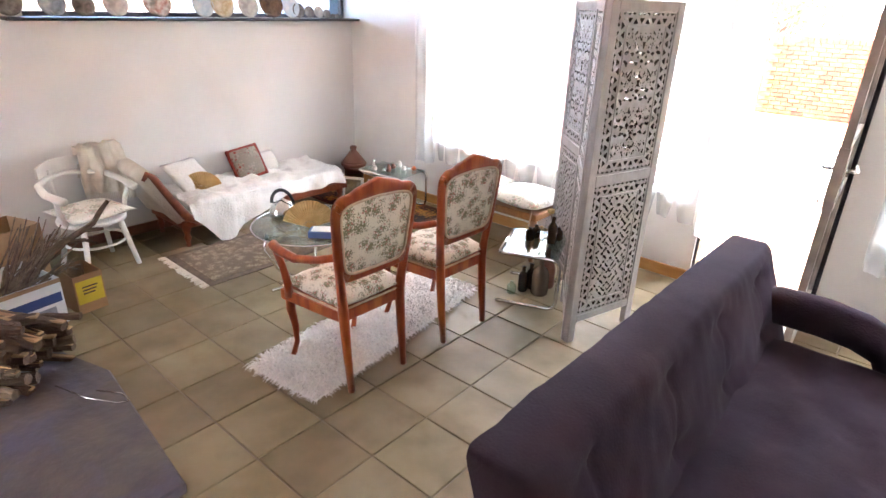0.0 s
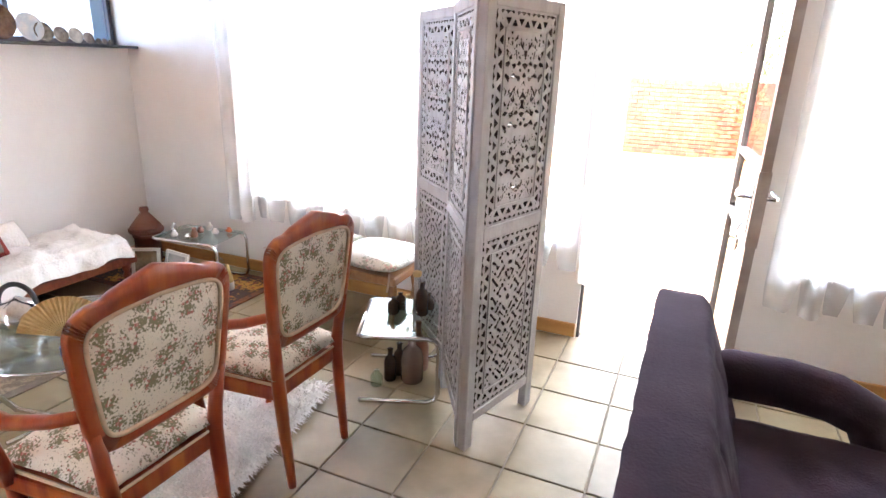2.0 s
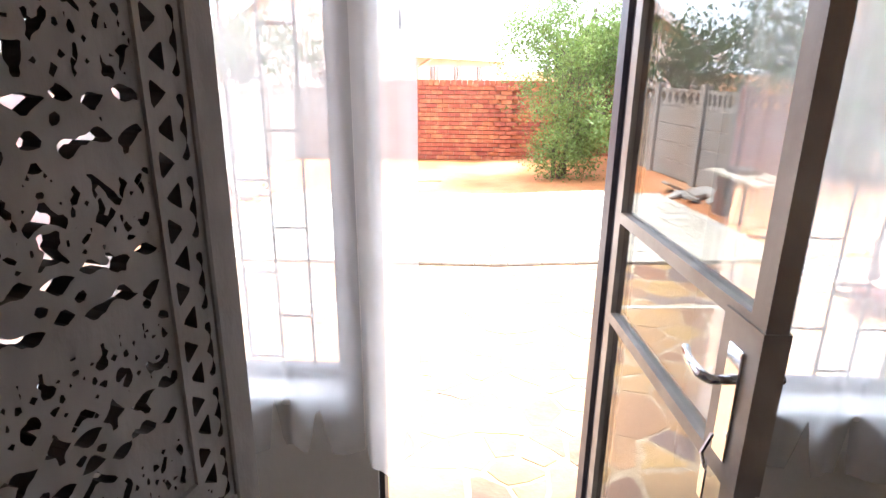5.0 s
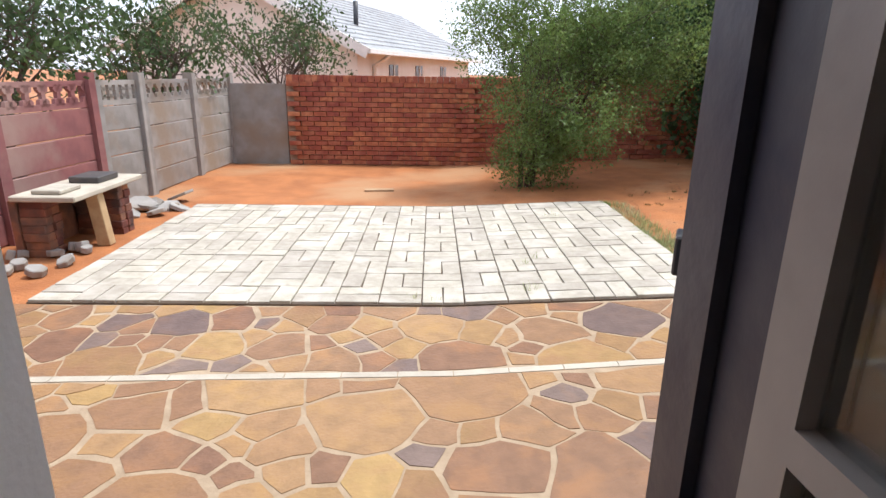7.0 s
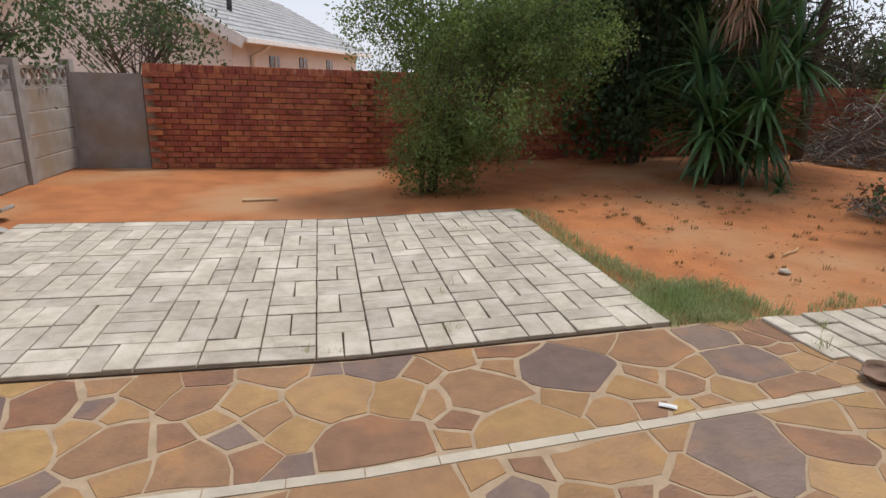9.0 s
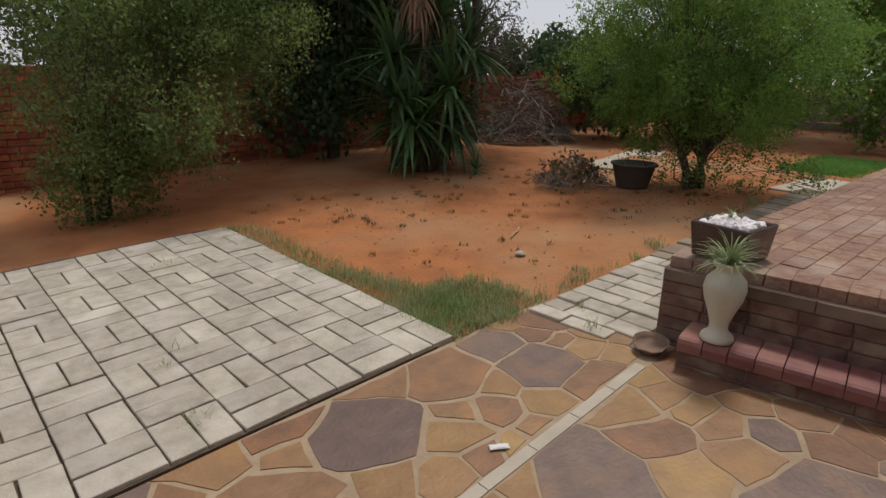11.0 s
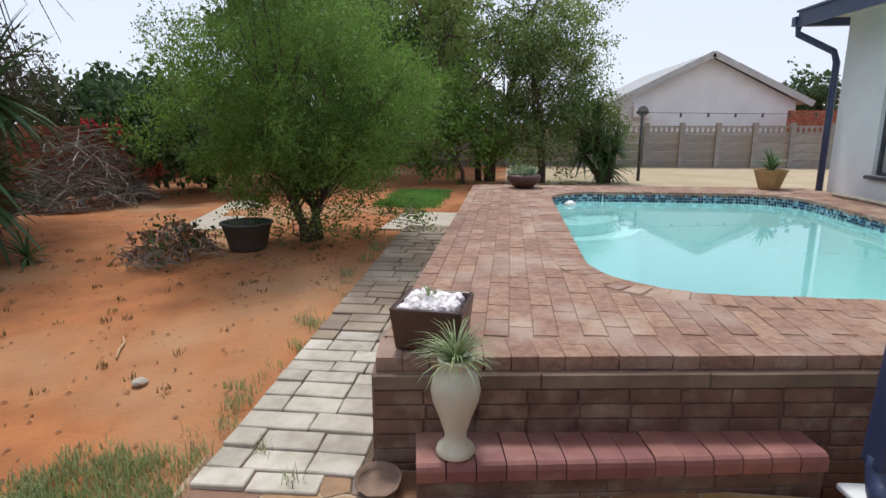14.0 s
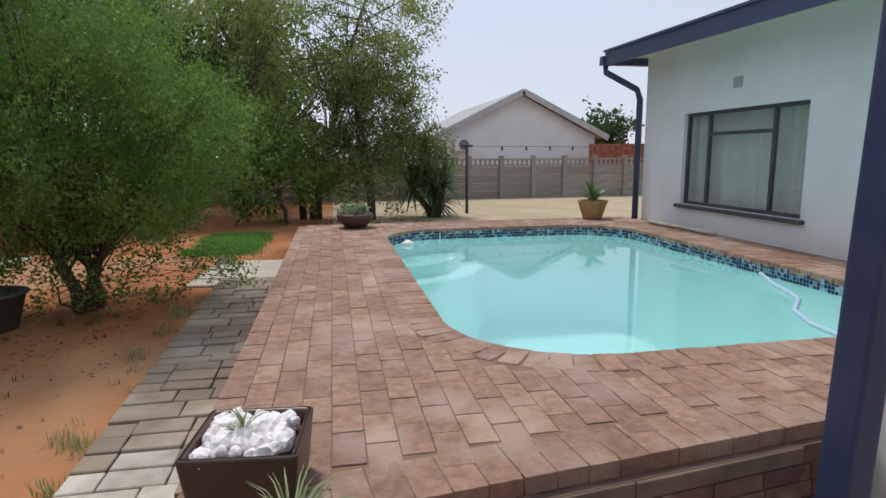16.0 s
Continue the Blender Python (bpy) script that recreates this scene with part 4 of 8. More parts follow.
# ---- white fur rug ----
def fur_rug():
    r = random.Random(7)
    rug = thing("fur_rug", "long-haired white fur rug on beige tiles", "rug")
    cx, cy, hx, hy = -1.36, 1.965, 0.215, 0.70
    tilt = radians(7)
    bm = bmesh.new()
    prism(bm, [(cx + x * math.cos(tilt) - y * math.sin(tilt), cy + x * math.sin(tilt) + y * math.cos(tilt)) for x, y in ((-hx, -hy), (hx, -hy), (hx, hy), (-hx, hy))], 0.0, 0.012)
    part("backing", bm, FUR, rug)
    vs, fs = [], []
    for _ in range(15000):
        x, y = r.uniform(-hx, hx), r.uniform(-hy, hy)
        px, py = cx + x * math.cos(tilt) - y * math.sin(tilt), cy + x * math.sin(tilt) + y * math.cos(tilt)
        a = noise.noise((px * 5, py * 5, 0)) * 5 + r.gauss(0, 0.7)
        if abs(x) > hx - 0.05:
            a = (0 if x > 0 else math.pi) + r.gauss(0, 0.5)
        if abs(y) > hy - 0.05:
            a = (math.pi / 2 if y > 0 else -math.pi / 2) + r.gauss(0, 0.5)
        ln, h, w = r.uniform(0.03, 0.07), r.uniform(0.012, 0.035), 0.004
        dx, dy = math.cos(a), math.sin(a)
        i = len(vs)
        vs += [(px - dy * w, py + dx * w, 0.011), (px + dy * w, py - dx * w, 0.011), (px + dx * ln * 0.5 + dy * w, py + dy * ln * 0.5 - dx * w, 0.011 + h), (px + dx * ln * 0.5 - dy * w, py + dy * ln * 0.5 + dx * w, 0.011 + h), (px + dx * ln, py + dy * ln, 0.011 + h * 0.5)]
        fs += [(i, i + 1, i + 2, i + 3), (i + 3, i + 2, i + 4)]
    soup("pile", vs, fs, FUR, rug, "long white hair", "stuff")


fur_rug()


# ---- carpets ----
def carpet(name, label, x0, x1, y0, y1, material, border, turn=0.0, fringe=True):
    c = thing(name, label, "carpet", pose((x0 + x1) / 2, (y0 + y1) / 2, 0, 0, 0, turn))
    w, h = (x1 - x0) / 2, (y1 - y0) / 2
    part("field", block(-w, w, -h, h, 0.0, 0.009, 0.003), border, c, "dark border")
    part("pattern", block(-w + 0.05, w - 0.05, -h + 0.05, h - 0.05, 0.009, 0.0115), material, c, "knotted floral pattern")
    if fringe:
        r = random.Random(3)
        for s in (-1, 1):
            bm = bmesh.new()
            for k in range(int(2 * w / 0.012)):
                x = -w + 0.012 * k
                tube(bm, [(x, s * h, 0.005), (x + r.uniform(-0.012, 0.012), s * (h + r.uniform(0.04, 0.06)), 0.004)], 0.0035, 3)
            part("fringe", bm, CREAM, c, "cream fringe")
    return c


carpet("carpet", "worn grey-brown oriental carpet with cream fringe", -3.1, -2.46, 1.56, 3.0, CARPET, mat("carpet_border", (0.165, 0.125, 0.09), (0.11, 0.082, 0.06), 26, 0.95), -1)
carpet("carpet_runner", "black and orange oriental runner before the skirting", -3.66, -2.3, 3.14, 3.74, RUNNER, mat("runner_border", (0.04, 0.022, 0.02), (0.16, 0.05, 0.02), 26, 0.95), 0, False)


# ---- sofa bed ----
def sofa():
    s = thing("sofa_bed", "dark aubergine velour sofa bed with tufted back", "sofa", pose(0, 0, 0))
    y0, y1, seat_end = 0.80, 2.80, 2.62
    bm = bmesh.new()
    nu, nv = 130, 26
    lo_ = 0.30
    fr, bk = [], []
    for i in range(nu + 1):
        a, b = [], []
        y = y0 + (y1 - y0) * i / nu
        for j in range(nv + 1):
            v = j / nv
            z = lo_ + (0.82 - 0.05 * i / nu - lo_) * v
            edge = min(1, 0.84 + math.sin(math.pi * min(max(i / nu, 0.0), 1.0)) * 5) * (1 - max(0, (v - 0.90) / 0.10) ** 3 * 0.16)
            mid = 0.425 - 0.17 * v
            tuft = 0.0
            for ty in (0.13, 0.38, 0.62, 0.87):
                for tv in (0.35, 0.78):
                    d2 = ((i / nu - ty) * 8) ** 2 + ((v - tv) * 5.5) ** 2
                    tuft += 0.026 * math.exp(-d2 * 5)
                tuft += 0.011 * math.exp(-((i / nu - ty + 0.012 * math.sin(v * 5)) * 150) ** 2) * (abs(v - 0.57) < 0.28)
            for ty in (0.06, 0.25, 0.5, 0.75, 0.94):
                tuft -= 0.006 * math.exp(-((i / nu - ty) * 14) ** 2) * math.sin(math.pi * v)
            wr = 0.006 * noise.noise((y * 6, z * 9, 1)) + 0.004 * noise.noise((y * 19, z * 11, 4))
            a.append(bm.verts.new((mid + 0.092 * edge - tuft + wr, y, z)))
            b.append(bm.verts.new((mid - 0.092 * edge + tuft * 0.25 + 0.7 * wr, y, z + 0.008 * noise.noise((y * 5, 0, 0)) * v)))
        fr.append(a)
        bk.append(b)
    for i in range(nu):
        for j in range(nv):
            bm.faces.new((fr[i][j], fr[i + 1][j], fr[i + 1][j + 1], fr[i][j + 1]))
            bm.faces.new((bk[i][j + 1], bk[i + 1][j + 1], bk[i + 1][j], bk[i][j]))
        bm.faces.new((fr[i][nv], fr[i + 1][nv], bk[i + 1][nv], bk[i][nv]))
        bm.faces.new((bk[i][0], bk[i + 1][0], fr[i + 1][0], fr[i][0]))
    for i in (0, nu):
        for j in range(nv):
            bm.faces.new((fr[i][j], fr[i][j + 1], bk[i][j + 1], bk[i][j]))
    part("backrest", bm, VELVET, s, "tufted backrest", True)
    bm = bmesh.new()
    g = []
    for i in range(nu + 1):
        row = []
        for j in range(nv + 1):
            u, v = i / nu, j / nv
            y, x = y0 + (seat_end - y0) * u, 0.42 + 0.72 * v
            z = 0.42 - 0.06 * max(0, (v - 0.88) / 0.12) ** 2
            for ty in (0.13, 0.38, 0.62, 0.87):
                for tv in (0.3, 0.72):
                    z -= 0.026 * math.exp(-5 * (((u - ty) * 8) ** 2 + ((v - tv) * 6) ** 2))
            row.append(bm.verts.new((x, y, z + 0.006 * noise.noise((x * 7, y * 7, 0)) + 0.003 * noise.noise((x * 24, y * 17, 2)))))
        g.append(row)
    lo = [[bm.verts.new((g[i][j].co.x, g[i][j].co.y, 0.22)) for j in (0, nv)] for i in range(nu + 1)]
    for i in range(nu):
        for j in range(nv):
            bm.faces.new((g[i][j], g[i + 1][j], g[i + 1][j + 1], g[i][j + 1]))
        bm.faces.new((g[i][nv], g[i + 1][nv], lo[i + 1][1], lo[i][1]))
        bm.faces.new((g[i][0], lo[i][0], lo[i + 1][0], g[i + 1][0]))
    for i in (0, nu):
        bm.faces.new([g[i][j] for j in range(nv + 1)] + [lo[i][1], lo[i][0]])
    part("seat", bm, VELVET, s, "tufted seat", True)
    for y in (y0 - 0.08, seat_end + 0.085):
        bm = tube(bmesh.new(), [(0.34, y, 0.50), (0.45, y, 0.535), (0.62, y, 0.54), (0.76, y, 0.525), (0.87, y, 0.48), (0.92, y, 0.39), (0.935, y, 0.29), (0.935, y, 0.20)], [0.075, 0.085, 0.085, 0.082, 0.08, 0.08, 0.078, 0.07], 14)
        part("armrest", bm, VELVET, s, "padded curved armrest", True)
    for x in (0.5, 1.0):
        for y in (y0 + 0.15, seat_end - 0.15):
            part("leg", tube(bmesh.new(), [(x, y, 0), (x, y, 0.24)], 0.018, 8), CHROME, s, "metal leg")


sofa()


# ---- folding screen of four carved leaves ----
def carve(u, v, uw, vh, dense):
    """Above 0 the board is sawn through: slots and triangles round the edge, inside rows of leaves and flower medallions, mirrored about the middle."""
    side, low = min(u, uw - u), min(v, vh - v)
    d = min(side, low)
    along = v if side < low else u - uw / 2 + 0.02
    if d < 0.024:
        s_ = (along / 0.098) % 1.0 - 0.5
        return min(d - 0.008, 0.021 - 0.010 * abs(math.sin(s_ * 9)) - d, (0.40 - abs(s_)) * 0.09)
    if d < 0.062:
        s_ = (along / 0.040) % 1.0 - 0.5
        up = int(along // 0.040) % 2
        h = (d - 0.031) if up else (0.057 - d)
        return min(d - 0.031, 0.057 - d, 0.018 - h * 0.75 - abs(s_) * 0.040)
    if d < 0.072:
        return -0.01
    x = abs(u - uw / 2)
    rag = 0.004 * noise.noise((x * 60, v * 60, 0.4))
    edge = d - 0.072
    if dense:
        a = math.sin(x * 140 + 2.2 * math.sin(v * 86)) + math.sin(v * 165 + 2.4 * math.sin(x * 98)) + 0.7 * math.cos((x - v) * 210)
        return min((a - 0.75) * 0.005 + rag, edge)
    w = v % 0.172
    best = -0.01
    for w0, flip in ((0.022, 1), (0.064, -1)):
        q = math.cos(x * 2 * math.pi / 0.066)
        c = w0 + flip * 0.005 * q
        best = max(best, 0.0046 + 0.0042 * math.cos(x * 2 * math.pi / 0.036) + 0.8 * rag - abs(w - c))
    m = w - 0.118
    if abs(m) < 0.040:
        p = (x + 0.010) % 0.056 - 0.028
        best = max(best, 0.0042 - math.hypot(p, m * 0.8), 0.0035 - math.hypot(p, abs(m) - 0.020))
        best = max(best, 0.0030 + rag - abs(abs(p) - 0.011 - 12 * m * m) if 0.004 < abs(m) < 0.027 else -1)
        best = max(best, 0.0038 - math.hypot(abs(p) - 0.028, abs(m) - 0.014), 0.0032 - math.hypot(abs(p) - 0.016, abs(m) - 0.033))
    leaf = math.sin(x * 125 + 2.0 * math.sin(v * 75)) + math.sin(v * 146 + 2.2 * math.sin(x * 88)) + 0.7 * math.cos((x + v) * 170)
    best = max(best, (leaf - 1.75) * 0.006)
    return min(best + rag * 0.5, edge)


def carved_mesh(uw, vh, thick, dense):
    """A board with its pattern sawn right through."""
    cell = 0.0054
    nu, nv = int(uw / cell), int(vh / cell)
    vs, fs = [], []
    y0, y1, sawn = -thick / 2, thick / 2, []
    val = [[carve(i * uw / nu, j * vh / nv, uw, vh, dense) if 0 < i < nu and 0 < j < nv else -0.01 for j in range(nv + 1)] for i in range(nu + 1)]
    for i in range(nu):
        for j in range(nv):
            c = [(i, j), (i + 1, j), (i + 1, j + 1), (i, j + 1)]
            f = [val[a][b] for a, b in c]
            if min(f) >= 0:
                continue
            poly = []
            for a in range(4):
                b = (a + 1) % 4
                pa = (c[a][0] * uw / nu, c[a][1] * vh / nv)
                pb = (c[b][0] * uw / nu, c[b][1] * vh / nv)
                if f[a] < 0:
                    poly.append((pa, False))
                if (f[a] < 0) != (f[b] < 0):
                    t = f[a] / (f[a] - f[b])
                    poly.append(((pa[0] + (pb[0] - pa[0]) * t, pa[1] + (pb[1] - pa[1]) * t), True))
            n0 = len(vs)
            k = len(poly)
            vs += [(p[0], y0, p[1]) for p, _ in poly] + [(p[0], y1, p[1]) for p, _ in poly]
            fs.append(list(range(n0, n0 + k)))
            fs.append(list(range(n0 + 2 * k - 1, n0 + k - 1, -1)))
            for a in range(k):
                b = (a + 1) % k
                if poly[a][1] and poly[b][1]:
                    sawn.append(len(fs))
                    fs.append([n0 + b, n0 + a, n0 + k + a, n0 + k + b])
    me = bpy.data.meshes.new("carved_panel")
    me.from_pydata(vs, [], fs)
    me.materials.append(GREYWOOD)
    me.materials.append(HOLEEDGE)
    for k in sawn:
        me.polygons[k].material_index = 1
    return me


SW, SH = 0.505, 1.76
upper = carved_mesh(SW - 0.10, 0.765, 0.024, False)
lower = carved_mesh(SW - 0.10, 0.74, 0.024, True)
folding = thing("folding_screen", "whitewashed grey folding screen of carved pierced wood", "folding screen")
LEAVES = [((-0.335, 3.051), (-0.482, 2.568)), ((-0.492, 2.583), (-0.755, 3.02)), ((-0.75, 3.07), (-1.08, 3.40))]
for (xa, ya), (xb, yb_) in LEAVES:
    ang = math.degrees(math.atan2(yb_ - ya, xb - xa))
    bm = bmesh.new()
    for a, b, c, d in ((0, 0.05, 0, SH), (SW - 0.05, SW, 0, SH), (0.05, SW - 0.05, 0.12, 0.16), (0.05, SW - 0.05, 0.90, 0.95), (0.05, SW - 0.05, SH - 0.045, SH)):
        box(bm, a, b, -0.019, 0.019, c, d)
    lf = part("leaf", bevelled(bm, 0.003), GREYWOOD, folding, "", at=pose(xa, ya, 0, 0, 0, ang))
    for me, z in ((lower, 0.16), (upper, 0.95)):
        ob = new("carved_panel", me)
        ob.matrix_basis = Matrix.Translation((0.05, 0, z))
        ob.parent = lf
    for z0, z1 in ((0.16, 0.90), (0.95, 1.715)):
        bm = bmesh.new()
        for s in (-0.0145, 0.0145):
            for a, b, c, d in ((0.113, 0.121, z0 + 0.063, z1 - 0.063), (SW - 0.121, SW - 0.113, z0 + 0.063, z1 - 0.063), (0.121, SW - 0.121, z0 + 0.063, z0 + 0.071), (0.121, SW - 0.121, z1 - 0.071, z1 - 0.063)):
                box(bm, a, b, s - 0.0028, s + 0.0028, c, d)
        part("bead", bm, GREYWOOD, lf)


# ---- chrome side table with bottles ----
def chrome_table(at, label, w, d, h, group=""):
    t = thing("side_table", label, "table", at, group)
    part("tabletop", block(-w / 2 + 0.012, w / 2 - 0.012, -d / 2, d / 2, h - 0.006, h, 0.002), TABLEGLASS, t, "pale glass top")
    for s in (-1, 1):
        x = s * d / 2
        bm = tube(bmesh.new(), [(-w / 2, x, 0.012), (w / 2 - 0.05, x, 0.012), (w / 2 - 0.015, x, 0.025), (w / 2, x, 0.06), (w / 2, x, h - 0.06), (w / 2 - 0.015, x, h - 0.025), (w / 2 - 0.05, x, h - 0.012), (-w / 2 + 0.04, x, h - 0.012), (-w / 2, x * 0.92, h - 0.012)], 0.011, 10)
        part("leg", bm, CHROME, t, "bent chrome tube", True)
    bm = tube(bmesh.new(), [(-w / 2, -d / 2 * 0.92, h - 0.012), (-w / 2, d / 2 * 0.92, h - 0.012)], 0.011, 10)
    part("rail", bm, CHROME, t, "chrome tube rail", True)
    return t


ST = pose(-0.955, 2.955, 0, 0, 0, 22)
chrome_table(ST, "chrome tube side table with a glass top holding old bottles", 0.37, 0.43, 0.35)


def bottle(at, prof, material, label, stopper=None, group="old bottles"):
    b = thing("bottle", label, "bottle", at, group)
    part("body", lathe(bmesh.new(), prof, 18), material, b, "", True)
    if stopper:
        r, z0, z1 = stopper
        part("stopper", lathe(bmesh.new(), [(r, z0), (r * 1.1, z0 + 0.004), (r * 1.1, z1), (r * 0.8, z1 + 0.003)], 14), STRAW, b, "pale cork stopper", True)
    return b


SQUAT = [(0.026, 0), (0.03, 0.006), (0.03, 0.05), (0.022, 0.062), (0.011, 0.068), (0.011, 0.078), (0.014, 0.082)]
TALLB = [(0.028, 0), (0.031, 0.006), (0.031, 0.10), (0.024, 0.122), (0.012, 0.135), (0.012, 0.165), (0.016, 0.17)]
FLASK = [(0.05, 0), (0.056, 0.008), (0.056, 0.13), (0.045, 0.17), (0.016, 0.20), (0.014, 0.26), (0.019, 0.265)]
for dx, dy, pr, mt, lb, st in ((-0.02, 0.09, SQUAT, DARKGLASS, "small squat dark glass bottle on the side table", None), (-0.05, 0.03, SQUAT, DARKGLASS, "small squat dark glass bottle on the side table", None), (0.02, 0.04, SQUAT, CLEARGLASS, "small clear glass bottle on the side table", (0.011, 0.08, 0.095)), (0.06, 0.10, TALLB, CLEARGLASS, "clear glass bottle with a pale stopper", (0.02, 0.172, 0.195)), (0.09, 0.03, TALLB, DARKGLASS, "tall dark brown glass bottle on the side table", None), (0.12, 0.1, SQUAT, DARKGLASS, "small squat dark glass bottle on the side table", None)):
    bottle(ST @ Matrix.Translation((dx, dy, 0.3505)), pr, mt, lb, st)
for dx, dy, pr, mt, lb in ((-0.12, -0.06, SQUAT, GREENGLASS, "small glass jar on the floor under the side table"), (-0.06, 0.0, TALLB, DARKGLASS, "dark glass bottle on the floor"), (-0.02, 0.06, TALLB, DARKGLASS, "dark glass bottle on the floor"), (0.05, 0.0, FLASK, mat("smoky_flask", (0.16, 0.115, 0.085), None, 6, 0.15), "large smoky glass flask on the floor"), (0.07, 0.12, FLASK, TERRA, "reddish brown clay bottle on the floor")):
    bottle(ST @ Matrix.Translation((dx, dy, 0.0)), pr, mt, lb)


# ---- bench with floral cushions below the window ----
bench = thing("bench", "low wooden bench with cabriole legs below the window", "bench")
part("apron", block(-2.04, -1.20, 3.33, 3.70, 0.315, 0.37, 0.008), PINE, bench, "wooden seat frame")
for x in (-2.0, -1.24):
    for y in (3.37, 3.66):
        s, q = (1 if x > -1.6 else -1), (1 if y > 3.5 else -1)
        part("leg", tube(bmesh.new(), [(x + s * 0.02, y + q * 0.01, 0), (x, y, 0.08), (x + s * 0.012, y, 0.2), (x, y, 0.325)], [0.02, 0.015, 0.022, 0.03], 8), PINE, bench, "", True)
for x0, x1, a in ((-2.06, -1.66, 9), (-1.63, -1.17, -5)):
    cu = thing("seat_cushion", "faded floral cotton seat cushion on the bench", "cushion", pose((x0 + x1) / 2, 3.52, 0.374, 0, 0, a), "bench cushions")
    part("cover", puff(bmesh.new(), -0.235, 0.235, -0.22, 0.22, -0.012, 0.125), FLORAL, cu, "", True)
    for q in (-0.2, 0.2):
        bm = bmesh.new()
        tube(bm, [(q, -0.2, 0.03), (q + 0.01, -0.225, -0.02), (q, -0.225, -0.07)], 0.006, 5)
        part("tie", bm, PIPING, cu, "cream cloth tie")


# ---- net curtains ----
def curtain(x0, x1, zb, material, label, fold, seed, parent=None, amp=0.018):
    c = thing("net_curtain", label, "curtain", None, "net curtains")
    r = random.Random(seed)
    n = int((x1 - x0) / 0.012)
    phase, ph = [], 0.0
    for i in range(n + 1):
        ph += (0.55 + 0.35 * noise.noise((i * 0.05, seed, 0))) * fold
        phase.append(ph)
    vs, fs = [], []
    rows = 24
    for j in range(rows + 1):
        v = (j / rows) ** 1.8
        for i in range(n + 1):
            x = x0 + (x1 - x0) * i / n
            z = zb - 0.03 + (2.28 - zb) * v + (1 - v) ** 14 * (0.20 * (1 - min(1, 2.0 * abs(math.sin(phase[i] * 0.8 / (fold / 0.55))))) + 0.012 * math.sin(phase[i] * 0.5))
            a = amp * (0.7 + 0.5 * (1 - v))
            vs.append((x + 0.012 * (1 - v) * math.cos(phase[i]), 3.80 + a * math.sin(phase[i]) + 0.006 * math.sin(2.3 * phase[i] + v * 3), z))
    for j in range(rows):
        for i in range(n):
            a = j * (n + 1) + i
            fs.append((a, a + 1, a + n + 2, a + n + 1))
    ob = soup("netting", vs, fs, material, c)
    ob.data.shade_smooth()
    return c


curtain(-2.56, -0.30, 0.45, NET, "sheer white net curtain hanging before the wide window", 0.55, 1)
curtain(-2.84, -2.55, 0.42, NETDENSE, "gathered edge of a white net curtain", 1.3, 2, amp=0.024)
curtain(-0.30, -0.13, 0.37, sheer("net_curtain_edge", 0.42, (0.96, 0.96, 0.96)), "gathered edge of a white net curtain by the door", 0.8, 3, amp=0.022)
curtain(0.64, 0.90, 0.42, sheer("net_curtain_edge_2", 0.42, (0.96, 0.96, 0.96)), "gathered edge of a white net curtain by the door", 0.9, 4)
curtain(0.90, 2.4, 0.43, NET, "sheer white net curtain hanging before the window", 0.55, 5)
rod = thing("curtain_rod", "thin white curtain rod above the windows", "curtain rod")
part("rod", tube(bmesh.new(), [(-2.9, 3.80, 2.25), (2.45, 3.80, 2.25)], 0.012, 8), WHITEP, rod, "", True)
for x in (-2.85, 0.6, 2.4):
    part("bracket", tube(bmesh.new(), [(x, 3.80, 2.25), (x, 3.85, 2.25)], 0.008, 6), WHITEP, rod)


